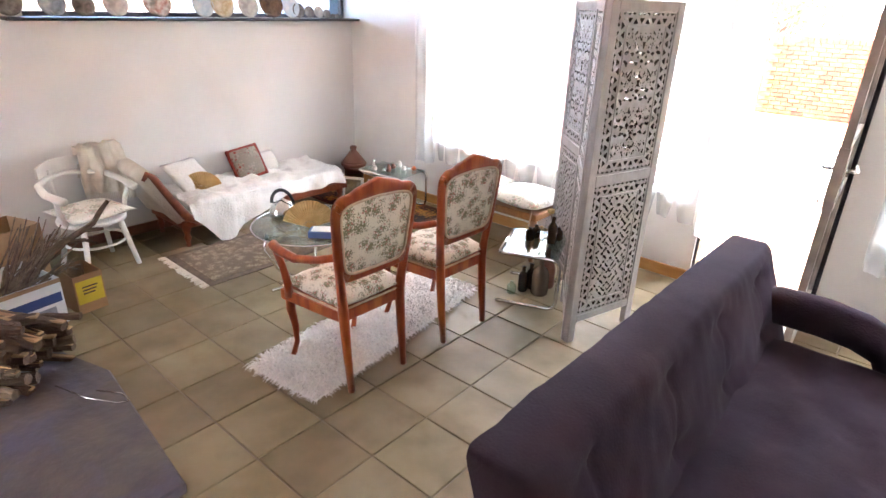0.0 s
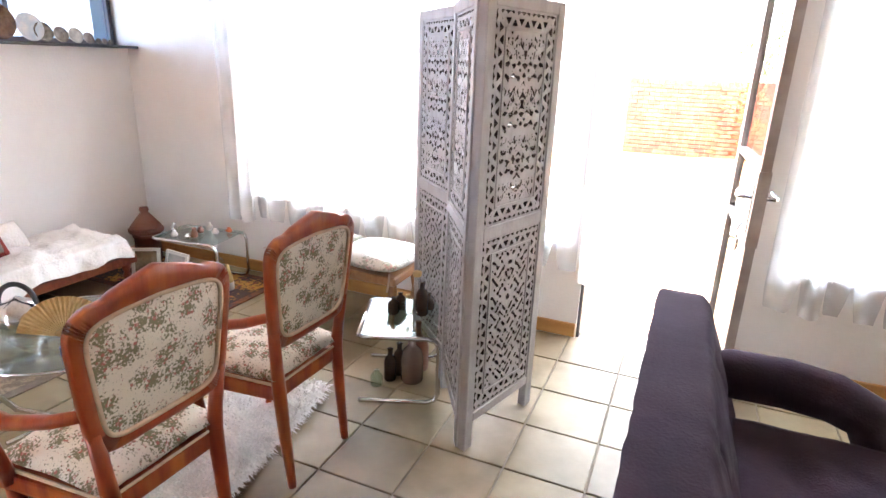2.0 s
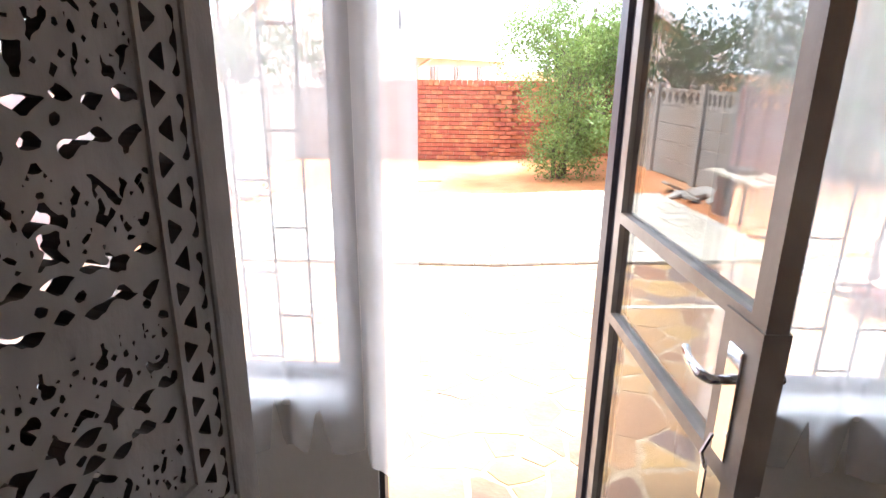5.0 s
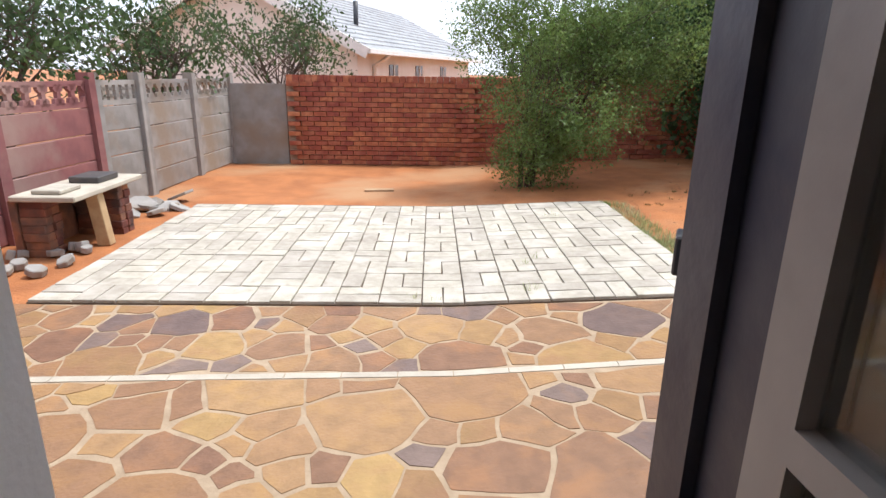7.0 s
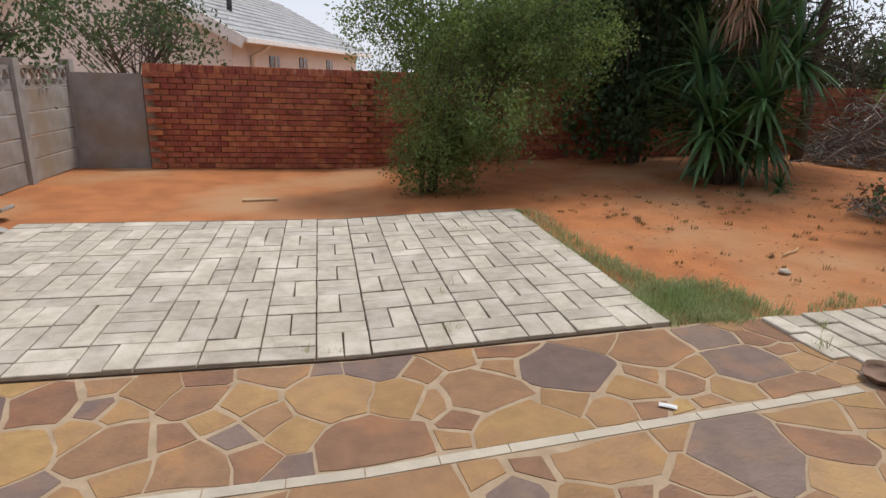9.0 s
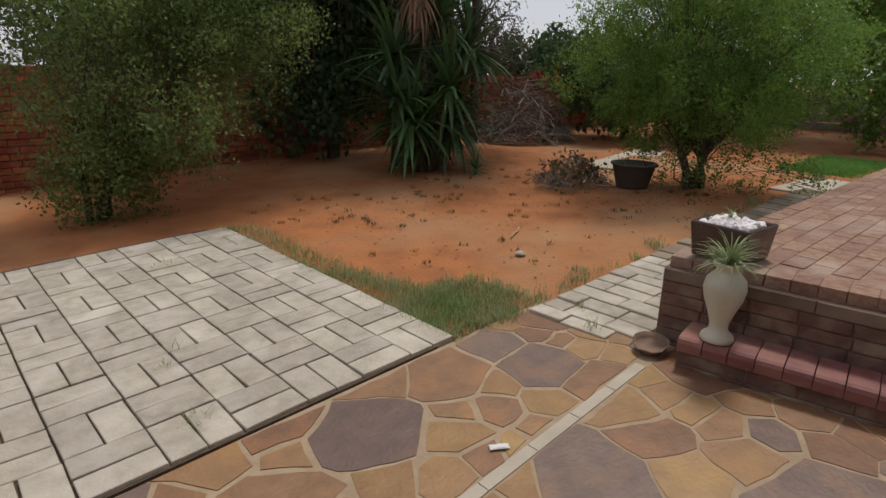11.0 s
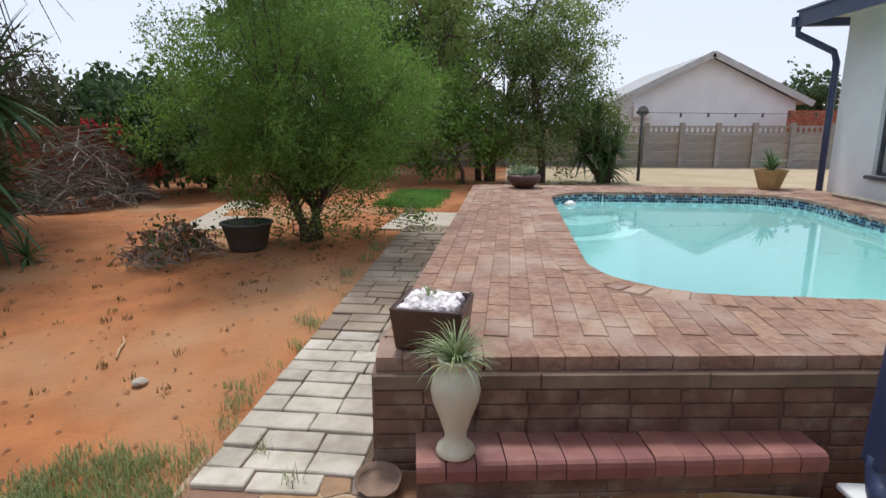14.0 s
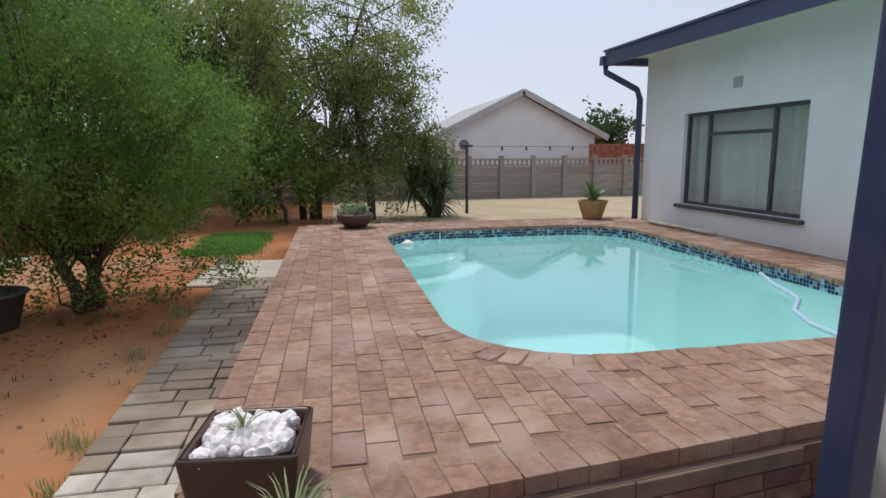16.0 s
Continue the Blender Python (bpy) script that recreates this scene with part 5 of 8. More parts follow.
# ---- chaise longue with throw and cushions ----
def chaise():
    c = thing("chaise_longue", "antique chaise longue with cream upholstery and carved reddish wood", "chaise longue")
    x0, x1, y0, y1 = -3.66, -3.16, 1.62, 3.28
    part("seat_rail", block(x0, x1, y0 + 0.12, y1, 0.15, 0.21, 0.012, 2), WALNUT, c, "reddish wood rail")
    part("seat", puff(bmesh.new(), x0, x1, y0 + 0.1, y1, 0.17, 0.335, None, 12), CREAM, c, "cream upholstered seat", True)
    # scrolled head
    prof = [(y0 + 0.20, 0.20), (y0 + 0.15, 0.30), (y0 + 0.07, 0.42), (y0 + 0.0, 0.53), (y0 - 0.04, 0.61), (y0 - 0.08, 0.645), (y0 - 0.13, 0.635), (y0 - 0.155, 0.59), (y0 - 0.13, 0.545), (y0 - 0.08, 0.50), (y0 - 0.02, 0.40), (y0 + 0.05, 0.28), (y0 + 0.09, 0.20)]
    bm = bmesh.new()
    ra = [bm.verts.new((x0 + 0.0, y, z)) for y, z in prof]
    rm = [bm.verts.new(((x0 + x1) / 2, y + 0.012, z + 0.018)) for y, z in prof]
    rb = [bm.verts.new((x1 - 0.01, y, z)) for y, z in prof]
    for a, b in ((ra, rm), (rm, rb)):
        for k in range(len(prof)):
            bm.faces.new((a[k], a[(k + 1) % len(prof)], b[(k + 1) % len(prof)], b[k]))
    bm.faces.new(ra)
    bm.faces.new(rb[::-1])
    part("headrest", bm, CREAM, c, "cream scrolled headrest", True)
    front = [(x1 + 0.008, y, z) for y, z in ((y0 - 0.10, 0.56), (y0 - 0.07, 0.60), (y0 - 0.03, 0.57), (y0 + 0.03, 0.46), (y0 + 0.10, 0.34), (y0 + 0.16, 0.24), (y0 + 0.24, 0.195), (y0 + 0.4, 0.18))]
    part("carved_edge", tube(bmesh.new(), front, [0.012, 0.022, 0.024, 0.026, 0.03, 0.034, 0.03, 0.02], 8), WALNUT, c, "carved reddish wood scroll", True)
    for x in (x0 + 0.05, x1 - 0.03):
        for y in (y0 + 0.16, y1 - 0.07):
            part("leg", lathe(bmesh.new(), [(0.014, 0), (0.02, 0.01), (0.016, 0.04), (0.028, 0.07), (0.018, 0.10), (0.03, 0.13), (0.03, 0.17)], 14, (x, y, 0)), WALNUT, c, "turned wooden leg", True)


chaise()


def draped(name, label, x0, x1, y0, y1, ztop, front, zlow, seed, cat="blanket"):
    """A cloth over the seat that spills over its front edge in folds."""
    t = thing(name, label, cat)
    nu, nv = 70, 46
    vs, fs = [], []
    for i in range(nu + 1):
        u = i / nu
        y = y0 + (y1 - y0) * u
        low = min(zlow + (1.1 * max(0, 2.0 - y) + 0.42 * max(0, y - 2.04)), 0.25) + 0.012 * math.sin(u * 23)
        for j in range(nv + 1):
            v = j / nv
            if v < 0.6:
                x = x0 + (front - x0) * v / 0.6
                z = ztop - 0.02 * max(0, v / 0.6 - 0.85) / 0.15
            else:
                k = (v - 0.6) / 0.4
                x, z = front + 0.03 * math.sin(k * 1.5) + 0.015 * k * math.sin(u * 30 + seed), ztop - 0.02 - (ztop - low) * k
            w = 0.026 * noise.noise((x * 9, y * 7 + seed, z * 6)) + 0.014 * noise.noise((x * 25, y * 22, seed)) + 0.006 * math.sin(u * 40 + 6 * v)
            vs.append((x + w * (v > 0.6), y + 0.01 * noise.noise((x * 6, y * 6, 5 + seed)), z + (w + 0.012) * (v <= 0.62)))
    for i in range(nu):
        for j in range(nv):
            a = i * (nv + 1) + j
            fs.append((a, a + 1, a + nv + 2, a + nv + 1))
    ob = soup("cloth", vs, fs, LINEN, t)
    ob.data.shade_smooth()
    return t


draped("throw", "white cotton throw spilling over the chaise longue", -3.64, 0, 1.80, 3.20, 0.345, -3.135, 0.03, 2.0)


def scatter_cushion(at, w, material, label, fringe=None):
    c = thing("cushion", label, "cushion", at)
    part("cover", puff(bmesh.new(), -w / 2, w / 2, -w / 2, w / 2, -0.05, 0.05), material, c, "", True)
    return c


REDGREY = fabric("red_bordered_kelim", (0.27, 0.24, 0.20), (0.36, 0.32, 0.27), (0.30, 0.06, 0.045), 9)
red = scatter_cushion(pose(-3.50, 2.50, 0.45, 0, 62, -12) @ pose(0, 0, 0, 0, 0, 10), 0.27, REDGREY, "kelim cushion with a red border on the chaise longue")
bm = bmesh.new()
for a, b in (((-0.135, -0.135), (0.135, -0.105)), ((-0.135, 0.105), (0.135, 0.135)), ((-0.135, -0.105), (-0.105, 0.105)), ((0.105, -0.105), (0.135, 0.105))):
    box(bm, a[0], b[0], a[1], b[1], -0.016, 0.016)
part("border", bevelled(bm, 0.005), mat("brick_red_wool", (0.30, 0.055, 0.04), (0.22, 0.04, 0.03), 12, 0.95), red, "brick red border")
scatter_cushion(pose(-3.48, 2.0, 0.43, 0, 40, 18), 0.33, LINEN, "white cotton pillow against the head of the chaise longue")
scatter_cushion(pose(-3.55, 2.72, 0.41, 0, 55, 8), 0.2, LINEN, "small white pillow behind the kelim cushion")


def hand_fan(at, r, label, ribs=22, spread=150):
    f = thing("folding_fan", label, "fan", at, "straw fans")
    bm = bmesh.new()
    prev = None
    for k in range(ribs * 2 + 1):
        a = radians(90 - spread / 2 + spread * k / (ribs * 2))
        dz = 0.003 if k % 2 else -0.003
        q = [bm.verts.new((rr_ * math.cos(a), dz, rr_ * math.sin(a))) for rr_ in (r * 0.25, r)]
        if prev:
            bm.faces.new((prev[0], prev[1], q[1], q[0]))
        prev = q
    part("leaf", bm, STRAW, f, "pleated straw leaf")
    bm = bmesh.new()
    for k in range(ribs):
        a = radians(90 - spread / 2 + spread * (k + 0.5) / ribs)
        tube(bm, [(0, 0.004, 0), (r * 0.95 * math.cos(a), 0.006, r * 0.95 * math.sin(a))], 0.0022, 4)
    part("ribs", bm, mat("bamboo", (0.52, 0.34, 0.14), None, 9, 0.6), f, "bamboo ribs")
    return f


hand_fan(pose(-3.32, 2.0, 0.36, -38, 0, 62), 0.15, "open straw hand fan leaning on the white pillow")


# ---- white bentwood armchair with cushion and knitted shawl ----
def bentwood():
    c = thing("bentwood_chair", "white painted bentwood armchair with a padded seat", "chair", pose(-3.29, 1.215, 0, 0, 0, 8) @ Matrix.Diagonal((1.10, 1.10, 0.95, 1)))
    seat = lathe(bmesh.new(), [(0.17, 0.345), (0.185, 0.352), (0.185, 0.372), (0.175, 0.38)], 28)
    part("seat_frame", seat, WHITEP, c, "round white seat frame", True)
    for a in (45, 135, 225, 315):
        x, y = math.cos(radians(a)), math.sin(radians(a))
        part("leg", tube(bmesh.new(), [(0.215 * x, 0.215 * y, 0), (0.18 * x, 0.18 * y, 0.18), (0.15 * x, 0.15 * y, 0.35)], [0.014, 0.016, 0.018], 10), WHITEP, c, "", True)
    ring = [(0.165 * math.cos(radians(a)), 0.165 * math.sin(radians(a)), 0.2) for a in range(0, 361, 15)]
    part("stretcher", tube(bmesh.new(), ring, 0.009, 8, None, False), WHITEP, c, "bent ring stretcher", True)
    rail = [(0.16, -0.20, 0.57), (0.0, -0.22, 0.585), (-0.13, -0.19, 0.61), (-0.2, -0.1, 0.63), (-0.22, 0, 0.635), (-0.2, 0.1, 0.63), (-0.13, 0.19, 0.61), (0.0, 0.22, 0.585), (0.16, 0.20, 0.57)]
    part("arm_rail", tube(bmesh.new(), rail, [0.026, 0.022, 0.02, 0.019, 0.019, 0.019, 0.02, 0.022, 0.026], 10), WHITEP, c, "bent arm and back rail", True)
    bm = bmesh.new()
    rings = []
    for k in range(19):
        a = radians(130 + 100 * k / 18)
        hgt = 0.10 - 0.03 * abs(k / 9 - 1) ** 2
        rings.append([bm.verts.new((q * math.cos(a), q * math.sin(a), z)) for q, z in ((0.226, 0.645), (0.238, 0.645), (0.238, 0.645 + hgt), (0.226, 0.645 + hgt))])
    for p, q in zip(rings, rings[1:]):
        for k in range(4):
            bm.faces.new((p[k], p[(k + 1) % 4], q[(k + 1) % 4], q[k]))
    bm.faces.new(rings[0][::-1])
    bm.faces.new(rings[-1])
    bmesh.ops.recalc_face_normals(bm, faces=bm.faces)
    part("crest", bm, WHITEP, c, "curved crest board")
    for y in (-0.19, 0.19):
        part("arm_post", tube(bmesh.new(), [(0.06, y * 0.85, 0.36), (0.05, y, 0.47), (0.09, y * 1.1, 0.575)], 0.014, 8), WHITEP, c, "", True)
    for y in (-0.09, 0.09):
        part("back_post", tube(bmesh.new(), [(-0.16, y, 0.36), (-0.2, y, 0.52), (-0.21, y, 0.68)], 0.012, 8), WHITEP, c, "", True)
    return c


bentwood()
cu = thing("seat_cushion", "quilted pale cushion on the bentwood chair", "cushion", pose(-3.29, 1.215, 0.363, 0, 0, 8))
part("cover", puff(bmesh.new(), -0.20, 0.20, -0.20, 0.20, -0.005, 0.07), FLORAL, cu, "", True)
sh = thing("shawl", "cream knitted shawl with a fringe hung over the chair back", "shawl")
vs, fs = [], []
for i in range(31):
    for j in range(41):
        u, v = i / 30, j / 40
        s = (v - 0.45) * 0.62
        y = 1.27 + 0.28 * u
        x = -3.55 + (0.05 if s > 0 else -0.035) + 0.03 * noise.noise((u * 4, v * 4, 3)) + 0.18 * u * (s > 0) * min(1, s * 5) * 0.6
        z = 0.765 - abs(s) * (0.95 if s > 0 else 0.8) + 0.012 * noise.noise((u * 9, v * 9, 1))
        vs.append((x + 0.012 * math.sin(u * 22), y, z))
for i in range(30):
    for j in range(40):
        a = i * 41 + j
        fs.append((a, a + 1, a + 42, a + 41))
soup("cloth", vs, fs, CREAM, sh).data.shade_smooth()
bm = bmesh.new()
for i in range(0, 31):
    p = Vector(vs[i * 41 + 40])
    tube(bm, [p, p + Vector((0.004, 0.003 * math.sin(i), -0.05))], 0.004, 4)
part("fringe", bm, CREAM, sh, "cream fringe")

# ---- round glass coffee table and what stands on it ----
CT = (-2.08, 2.08)
ct = thing("coffee_table", "round glass coffee table on chrome tube legs", "table", pose(*CT, 0))
part("tabletop", lathe(bmesh.new(), [(0.36, 0.394), (0.367, 0.397), (0.367, 0.403), (0.36, 0.406)], 56), TABLEGLASS, ct, "round clear glass top", True)
part("rim", tube(bmesh.new(), [(0.372 * math.cos(radians(a)), 0.372 * math.sin(radians(a)), 0.40) for a in range(0, 361, 8)], 0.006, 6, None, False), CHROME, ct, "thin chrome rim", True)
for a in (20, 140, 260):
    x, y = math.cos(radians(a)), math.sin(radians(a))
    pts = [(0.30 * x, 0.30 * y, 0.392), (0.33 * x, 0.33 * y, 0.30), (0.24 * x, 0.24 * y, 0.14), (0.12 * x, 0.12 * y, 0.05), (0.2 * x, 0.2 * y, 0.012), (0.30 * x, 0.30 * y, 0.012)]
    part("leg", tube(bmesh.new(), pts, 0.011, 8), CHROME, ct, "curved chrome leg", True)
hand_fan(pose(-2.02, 2.02, 0.407, -12, 0, 48), 0.17, "open straw hand fan standing on the glass table")
bx_ = thing("small_box", "small blue box with white paper on the glass table", "box", pose(-1.86, 1.99, 0.407, 0, 0, 40))
part("body", block(-0.075, 0.075, -0.05, 0.05, 0, 0.04, 0.003), mat("blue_card", (0.10, 0.16, 0.36), None, 8, 0.6), bx_)
part("paper", block(-0.06, 0.06, -0.04, 0.045, 0.0405, 0.044), WHITECARD, bx_, "folded white paper")
kt = thing("kettle", "chrome kettle with a black arched handle on the glass table", "kettle", pose(-2.3, 2.02, 0.407, 0, 0, 30))
part("body", lathe(bmesh.new(), [(0.07, 0), (0.085, 0.01), (0.085, 0.05), (0.06, 0.095), (0.03, 0.11), (0.008, 0.125)], 24), CHROME, kt, "", True)
part("handle", tube(bmesh.new(), [(0.075 * math.cos(radians(a)), 0, 0.09 + 0.09 * math.sin(radians(a))) for a in range(0, 181, 15)], 0.011, 8), BLACK, kt, "black arched handle", True)
part("spout", tube(bmesh.new(), [(0.07, 0, 0.05), (0.11, 0, 0.08), (0.125, 0, 0.1)], [0.018, 0.012, 0.01], 8), CHROME, kt, "", True)
for k, (dx, dy) in enumerate(((0.0, 0.2), (0.08, 0.24), (0.16, 0.2), (-0.06, 0.26))):
    g = thing("glass_dish", "small clear glass dish on the coffee table", "dish", pose(CT[0] + dx, CT[1] + dy - 0.02, 0.407), "glass dishes")
    part("bowl", lathe(bmesh.new(), [(0.016, 0), (0.02, 0.004), (0.032, 0.03), (0.034, 0.045), (0.03, 0.043), (0.012, 0.008)], 16), CLEARGLASS, g, "", True)

# ---- chrome table in the corner, tagine, pictures, bottles ----
NT = pose(-2.82, 3.52, 0, 0, 0, 8)
chrome_table(NT, "low chrome tube side table in the corner crowded with trinkets", 0.50, 0.34, 0.34)
rr = random.Random(11)
for k in range(9):
    hgt = rr.uniform(0.03, 0.085)
    o = thing("trinket", "small pale ornament on the corner table", "ornament", NT @ Matrix.Translation((rr.uniform(-0.2, 0.16), rr.uniform(-0.12, 0.12), 0.3405)), "trinkets")
    part("body", lathe(bmesh.new(), [(0.014, 0), (0.022, 0.006), (0.024, hgt * 0.5), (0.012, hgt * 0.8), (0.015, hgt)], 12), [WHITEP, CLEARGLASS, TERRA, CHROME][k % 4] if k != 5 else mat("orange_glaze", (0.55, 0.16, 0.06), None, 8, 0.4), o, "", True)
tg = thing("tagine", "brown clay tagine with a conical lid on a low stand", "pot", pose(-3.46, 3.62, 0.0))
part("stand", lathe(bmesh.new(), [(0.09, 0), (0.09, 0.20), (0.10, 0.205), (0.10, 0.22)], 20), TERRA, tg, "", True)
part("dish", lathe(bmesh.new(), [(0.08, 0.222), (0.12, 0.24), (0.125, 0.265), (0.11, 0.27)], 24), TERRA, tg, "", True)
part("lid", lathe(bmesh.new(), [(0.112, 0.271), (0.108, 0.285), (0.05, 0.36), (0.026, 0.39), (0.034, 0.405), (0.03, 0.425)], 24), TERRA, tg, "brown conical lid", True)


def picture(at, w, h, label, inner):
    p = thing("picture_frame", label, "picture", at, "framed pictures")
    bm = bmesh.new()
    for a, b, c, d in ((-w / 2, w / 2, 0, 0.022), (-w / 2, w / 2, h - 0.022, h), (-w / 2, -w / 2 + 0.022, 0.022, h - 0.022), (w / 2 - 0.022, w / 2, 0.022, h - 0.022)):
        box(bm, a, b, -0.008, 0.008, c, d)
    part("frame", bm, WHITEP, p, "pale wooden frame")
    part("print", block(-w / 2 + 0.022, w / 2 - 0.022, -0.003, 0.003, 0.022, h - 0.022), inner, p, "muted brown print")
    return p


picture(pose(-3.12, 3.30, 0.012, -12, 0, 30), 0.19, 0.23, "small framed brown landscape print standing on the runner", mat("brown_print", (0.26, 0.20, 0.11), (0.11, 0.08, 0.05), 9, 0.5, c3=(0.45, 0.40, 0.30), scale3=7))
picture(pose(-2.90, 3.33, 0.012, -14, 0, -6), 0.22, 0.23, "framed pale grey print standing on the runner", mat("grey_print", (0.52, 0.52, 0.49), (0.42, 0.42, 0.40), 9, 0.4, c3=(0.30, 0.31, 0.30), scale3=9))
for x, y in ((-2.62, 3.38), (-2.53, 3.45)):
    b = bottle(pose(x, y, 0.012), [(0.03, 0), (0.034, 0.01), (0.034, 0.07), (0.024, 0.11), (0.012, 0.17), (0.01, 0.175)], STRAW, "straw covered bottle with a white base on the runner", None, "straw bottles")
    part("base", lathe(bmesh.new(), [(0.035, 0.0005), (0.0365, 0.004), (0.0365, 0.05), (0.035, 0.054)], 18), WHITEP, b, "white painted base", True)
bottle(pose(-2.66, 3.49, 0.012), FLASK, CLEARGLASS, "tall clear glass flask on the runner")

# ---- hearth slab, firewood, cartons of kindling ----
hearth = thing("hearth_slab", "blue-grey slate hearth slab with scratches", "hearth", kind="structure")
bm = bmesh.new()
prism(bm, [(-1.92, 0.74), (-0.97, 0.64), (-0.92, -0.9), (-2.6, -0.9), (-2.6, 0.60), (-2.2, 0.64)], 0.0, 0.05)
part("slab", bevelled(bm, 0.008), SLATE, hearth)
rr = random.Random(21)
pile = 0
for layer, cnt in ((0, 9), (1, 8), (2, 8), (3, 7), (4, 5), (5, 3)):
    for k in range(cnt):
        ln = rr.uniform(0.30, 0.44)
        rad = rr.uniform(0.018, 0.034)
        lg = thing("firewood_log", "split dry firewood log with rough brown bark", "log", pose(-2.06 - 0.045 * k - 0.02 * layer + rr.uniform(-0.05, 0.05), 0.22 + 0.048 * k + 0.02 * layer + rr.uniform(-0.05, 0.05), 0.078 + 0.046 * layer, rr.uniform(-7, 7), rr.uniform(-4, 4), rr.uniform(-68, -32)), "stacked firewood")
        bm = bmesh.new()
        pts = [(rr.uniform(-0.008, 0.008), -ln / 2 + ln * q / 5, rr.uniform(-0.008, 0.008)) for q in range(6)]
        tube(bm, pts, [rad * rr.uniform(0.85, 1.12) for _ in pts], 7)
        for v in bm.verts:
            v.co += v.co.normalized() * 0.006 * noise.noise(v.co * 40)
        part("bark", bm, BARK, lg)
        if rr.random() < 0.55:
            bm = box(bmesh.new(), -rad * 0.7, rad * 0.7, -ln / 2 + 0.01, ln / 2 + 0.012, rad * 0.55, rad * 0.98)
            part("split_face", bevelled(bm, 0.006), CUTWOOD, lg, "pale split face")
poker = thing("wire_tongs", "bent wire fire tongs on the slate slab", "tongs")
part("wire", tube(bmesh.new(), [(-1.95, 0.52, 0.055), (-1.75, 0.58, 0.058), (-1.62, 0.66, 0.056), (-1.60, 0.70, 0.056), (-1.68, 0.70, 0.056), (-1.78, 0.63, 0.056)], 0.0035, 6), CHROME, poker, "", True)


def carton(at, w, d, h, outer, label, flaps=True):
    c = thing("carton", label, "box", at)
    bm = bmesh.new()
    t = 0.005
    for a, b, y0, y1 in ((-w / 2, w / 2, -d / 2, -d / 2 + t), (-w / 2, w / 2, d / 2 - t, d / 2), (-w / 2, -w / 2 + t, -d / 2 + t, d / 2 - t), (w / 2 - t, w / 2, -d / 2 + t, d / 2 - t)):
        box(bm, a, b, y0, y1, 0.0, h)
    box(bm, -w / 2 + t, w / 2 - t, -d / 2 + t, d / 2 - t, 0.0, t)
    part("body", bm, outer, c)
    part("lining", block(-w / 2 + t + 0.001, w / 2 - t - 0.001, -d / 2 + t + 0.001, d / 2 - t - 0.001, t, h * 0.55), CARD, c, "crumpled brown packing")
    if flaps:
        part("flap", box(bmesh.new(), -w / 2, w / 2, 0, d * 0.45, -0.002, 0.002, pose(0, -d / 2, h, -110)), CARD, c, "folded brown flap")
    return c


c1 = carton(pose(-2.80, 0.60, 0, 0, 0, 10), 0.38, 0.34, 0.27, WHITECARD, "open white carton with a blue band full of twigs", False)
part("print_band", box(bmesh.new(), 0.1901, 0.1915, -0.17, 0.16, 0.135, 0.19), NAVYPRINT, c1, "navy blue printed band")
part("print_label", box(bmesh.new(), 0.1901, 0.1915, 0.02, 0.12, 0.07, 0.115), mat("grey_print_ink", (0.25, 0.26, 0.3), None, 30, 0.6), c1, "grey printed label")
part("rim", box(bmesh.new(), 0.1902, 0.1912, -0.17, 0.17, 0.245, 0.27), CARD, c1, "brown torn rim")
c2 = carton(pose(-2.78, 0.93, 0, 0, 0, 6), 0.22, 0.16, 0.235, CARD, "small brown carton with a yellow label full of glass jars", False)
part("print_label", box(bmesh.new(), 0.1101, 0.1115, -0.072, 0.072, 0.06, 0.20), YELLOW, c2, "yellow printed label")
bm = bmesh.new()
for k in range(3):
    box(bm, 0.1117, 0.1125, -0.04, 0.045 - 0.01 * k, 0.155 - 0.02 * k, 0.164 - 0.02 * k)
part("lettering", bm, mat("brown_ink", (0.10, 0.06, 0.03), None, 9, 0.6), c2, "unreadable dark lettering")
rr = random.Random(9)
for k in range(5):
    j = thing("glass_jar", "small clear glass jar in the carton", "jar", pose(-2.83 + 0.045 * (k % 3), 0.89 + 0.05 * (k // 3), 0.14, rr.uniform(-9, 9), rr.uniform(-9, 9)), "jars in the carton")
    part("body", lathe(bmesh.new(), [(0.017, 0), (0.02, 0.005), (0.02, 0.075), (0.013, 0.09), (0.014, 0.115)], 12), CLEARGLASS, j, "", True)
for k in range(64):
    a, b = rr.uniform(-0.16, 0.14), rr.uniform(-0.13, 0.13)
    ln, az, el = rr.uniform(0.26, 0.44), rr.uniform(1.0, 2.0), rr.uniform(0.6, 1.2)
    dx, dy, dz = math.cos(az) * math.cos(el), math.sin(az) * math.cos(el), math.sin(el)
    base = Vector((-2.82 + a * 0.8, 0.62 + b * 0.7, 0.16))
    pts = [base + Vector((dx, dy, dz)) * ln * q / 3 + Vector((rr.uniform(-1, 1), rr.uniform(-1, 1), rr.uniform(-1, 1))) * 0.012 for q in range(4)]
    tw = thing("twig", "dry brown kindling twig sticking out of the carton", "twig", None, "kindling twigs")
    part("stick", tube(bmesh.new(), pts, rr.uniform(0.004, 0.010), 5, 0.003), BARK, tw)
tw = thing("branch", "thick dead branch leaning out of the carton", "branch")
bm = tube(bmesh.new(), [(-2.82, 0.60, 0.2), (-2.8, 0.76, 0.34), (-2.8, 0.90, 0.40), (-2.8, 1.07, 0.475), (-2.8, 1.12, 0.54), (-2.8, 1.17, 0.59)], [0.022, 0.021, 0.019, 0.016, 0.014, 0.011], 7)
tube(bm, [(-2.8, 0.90, 0.40), (-2.78, 1.0, 0.395), (-2.77, 1.06, 0.36)], [0.013, 0.011, 0.006], 6)
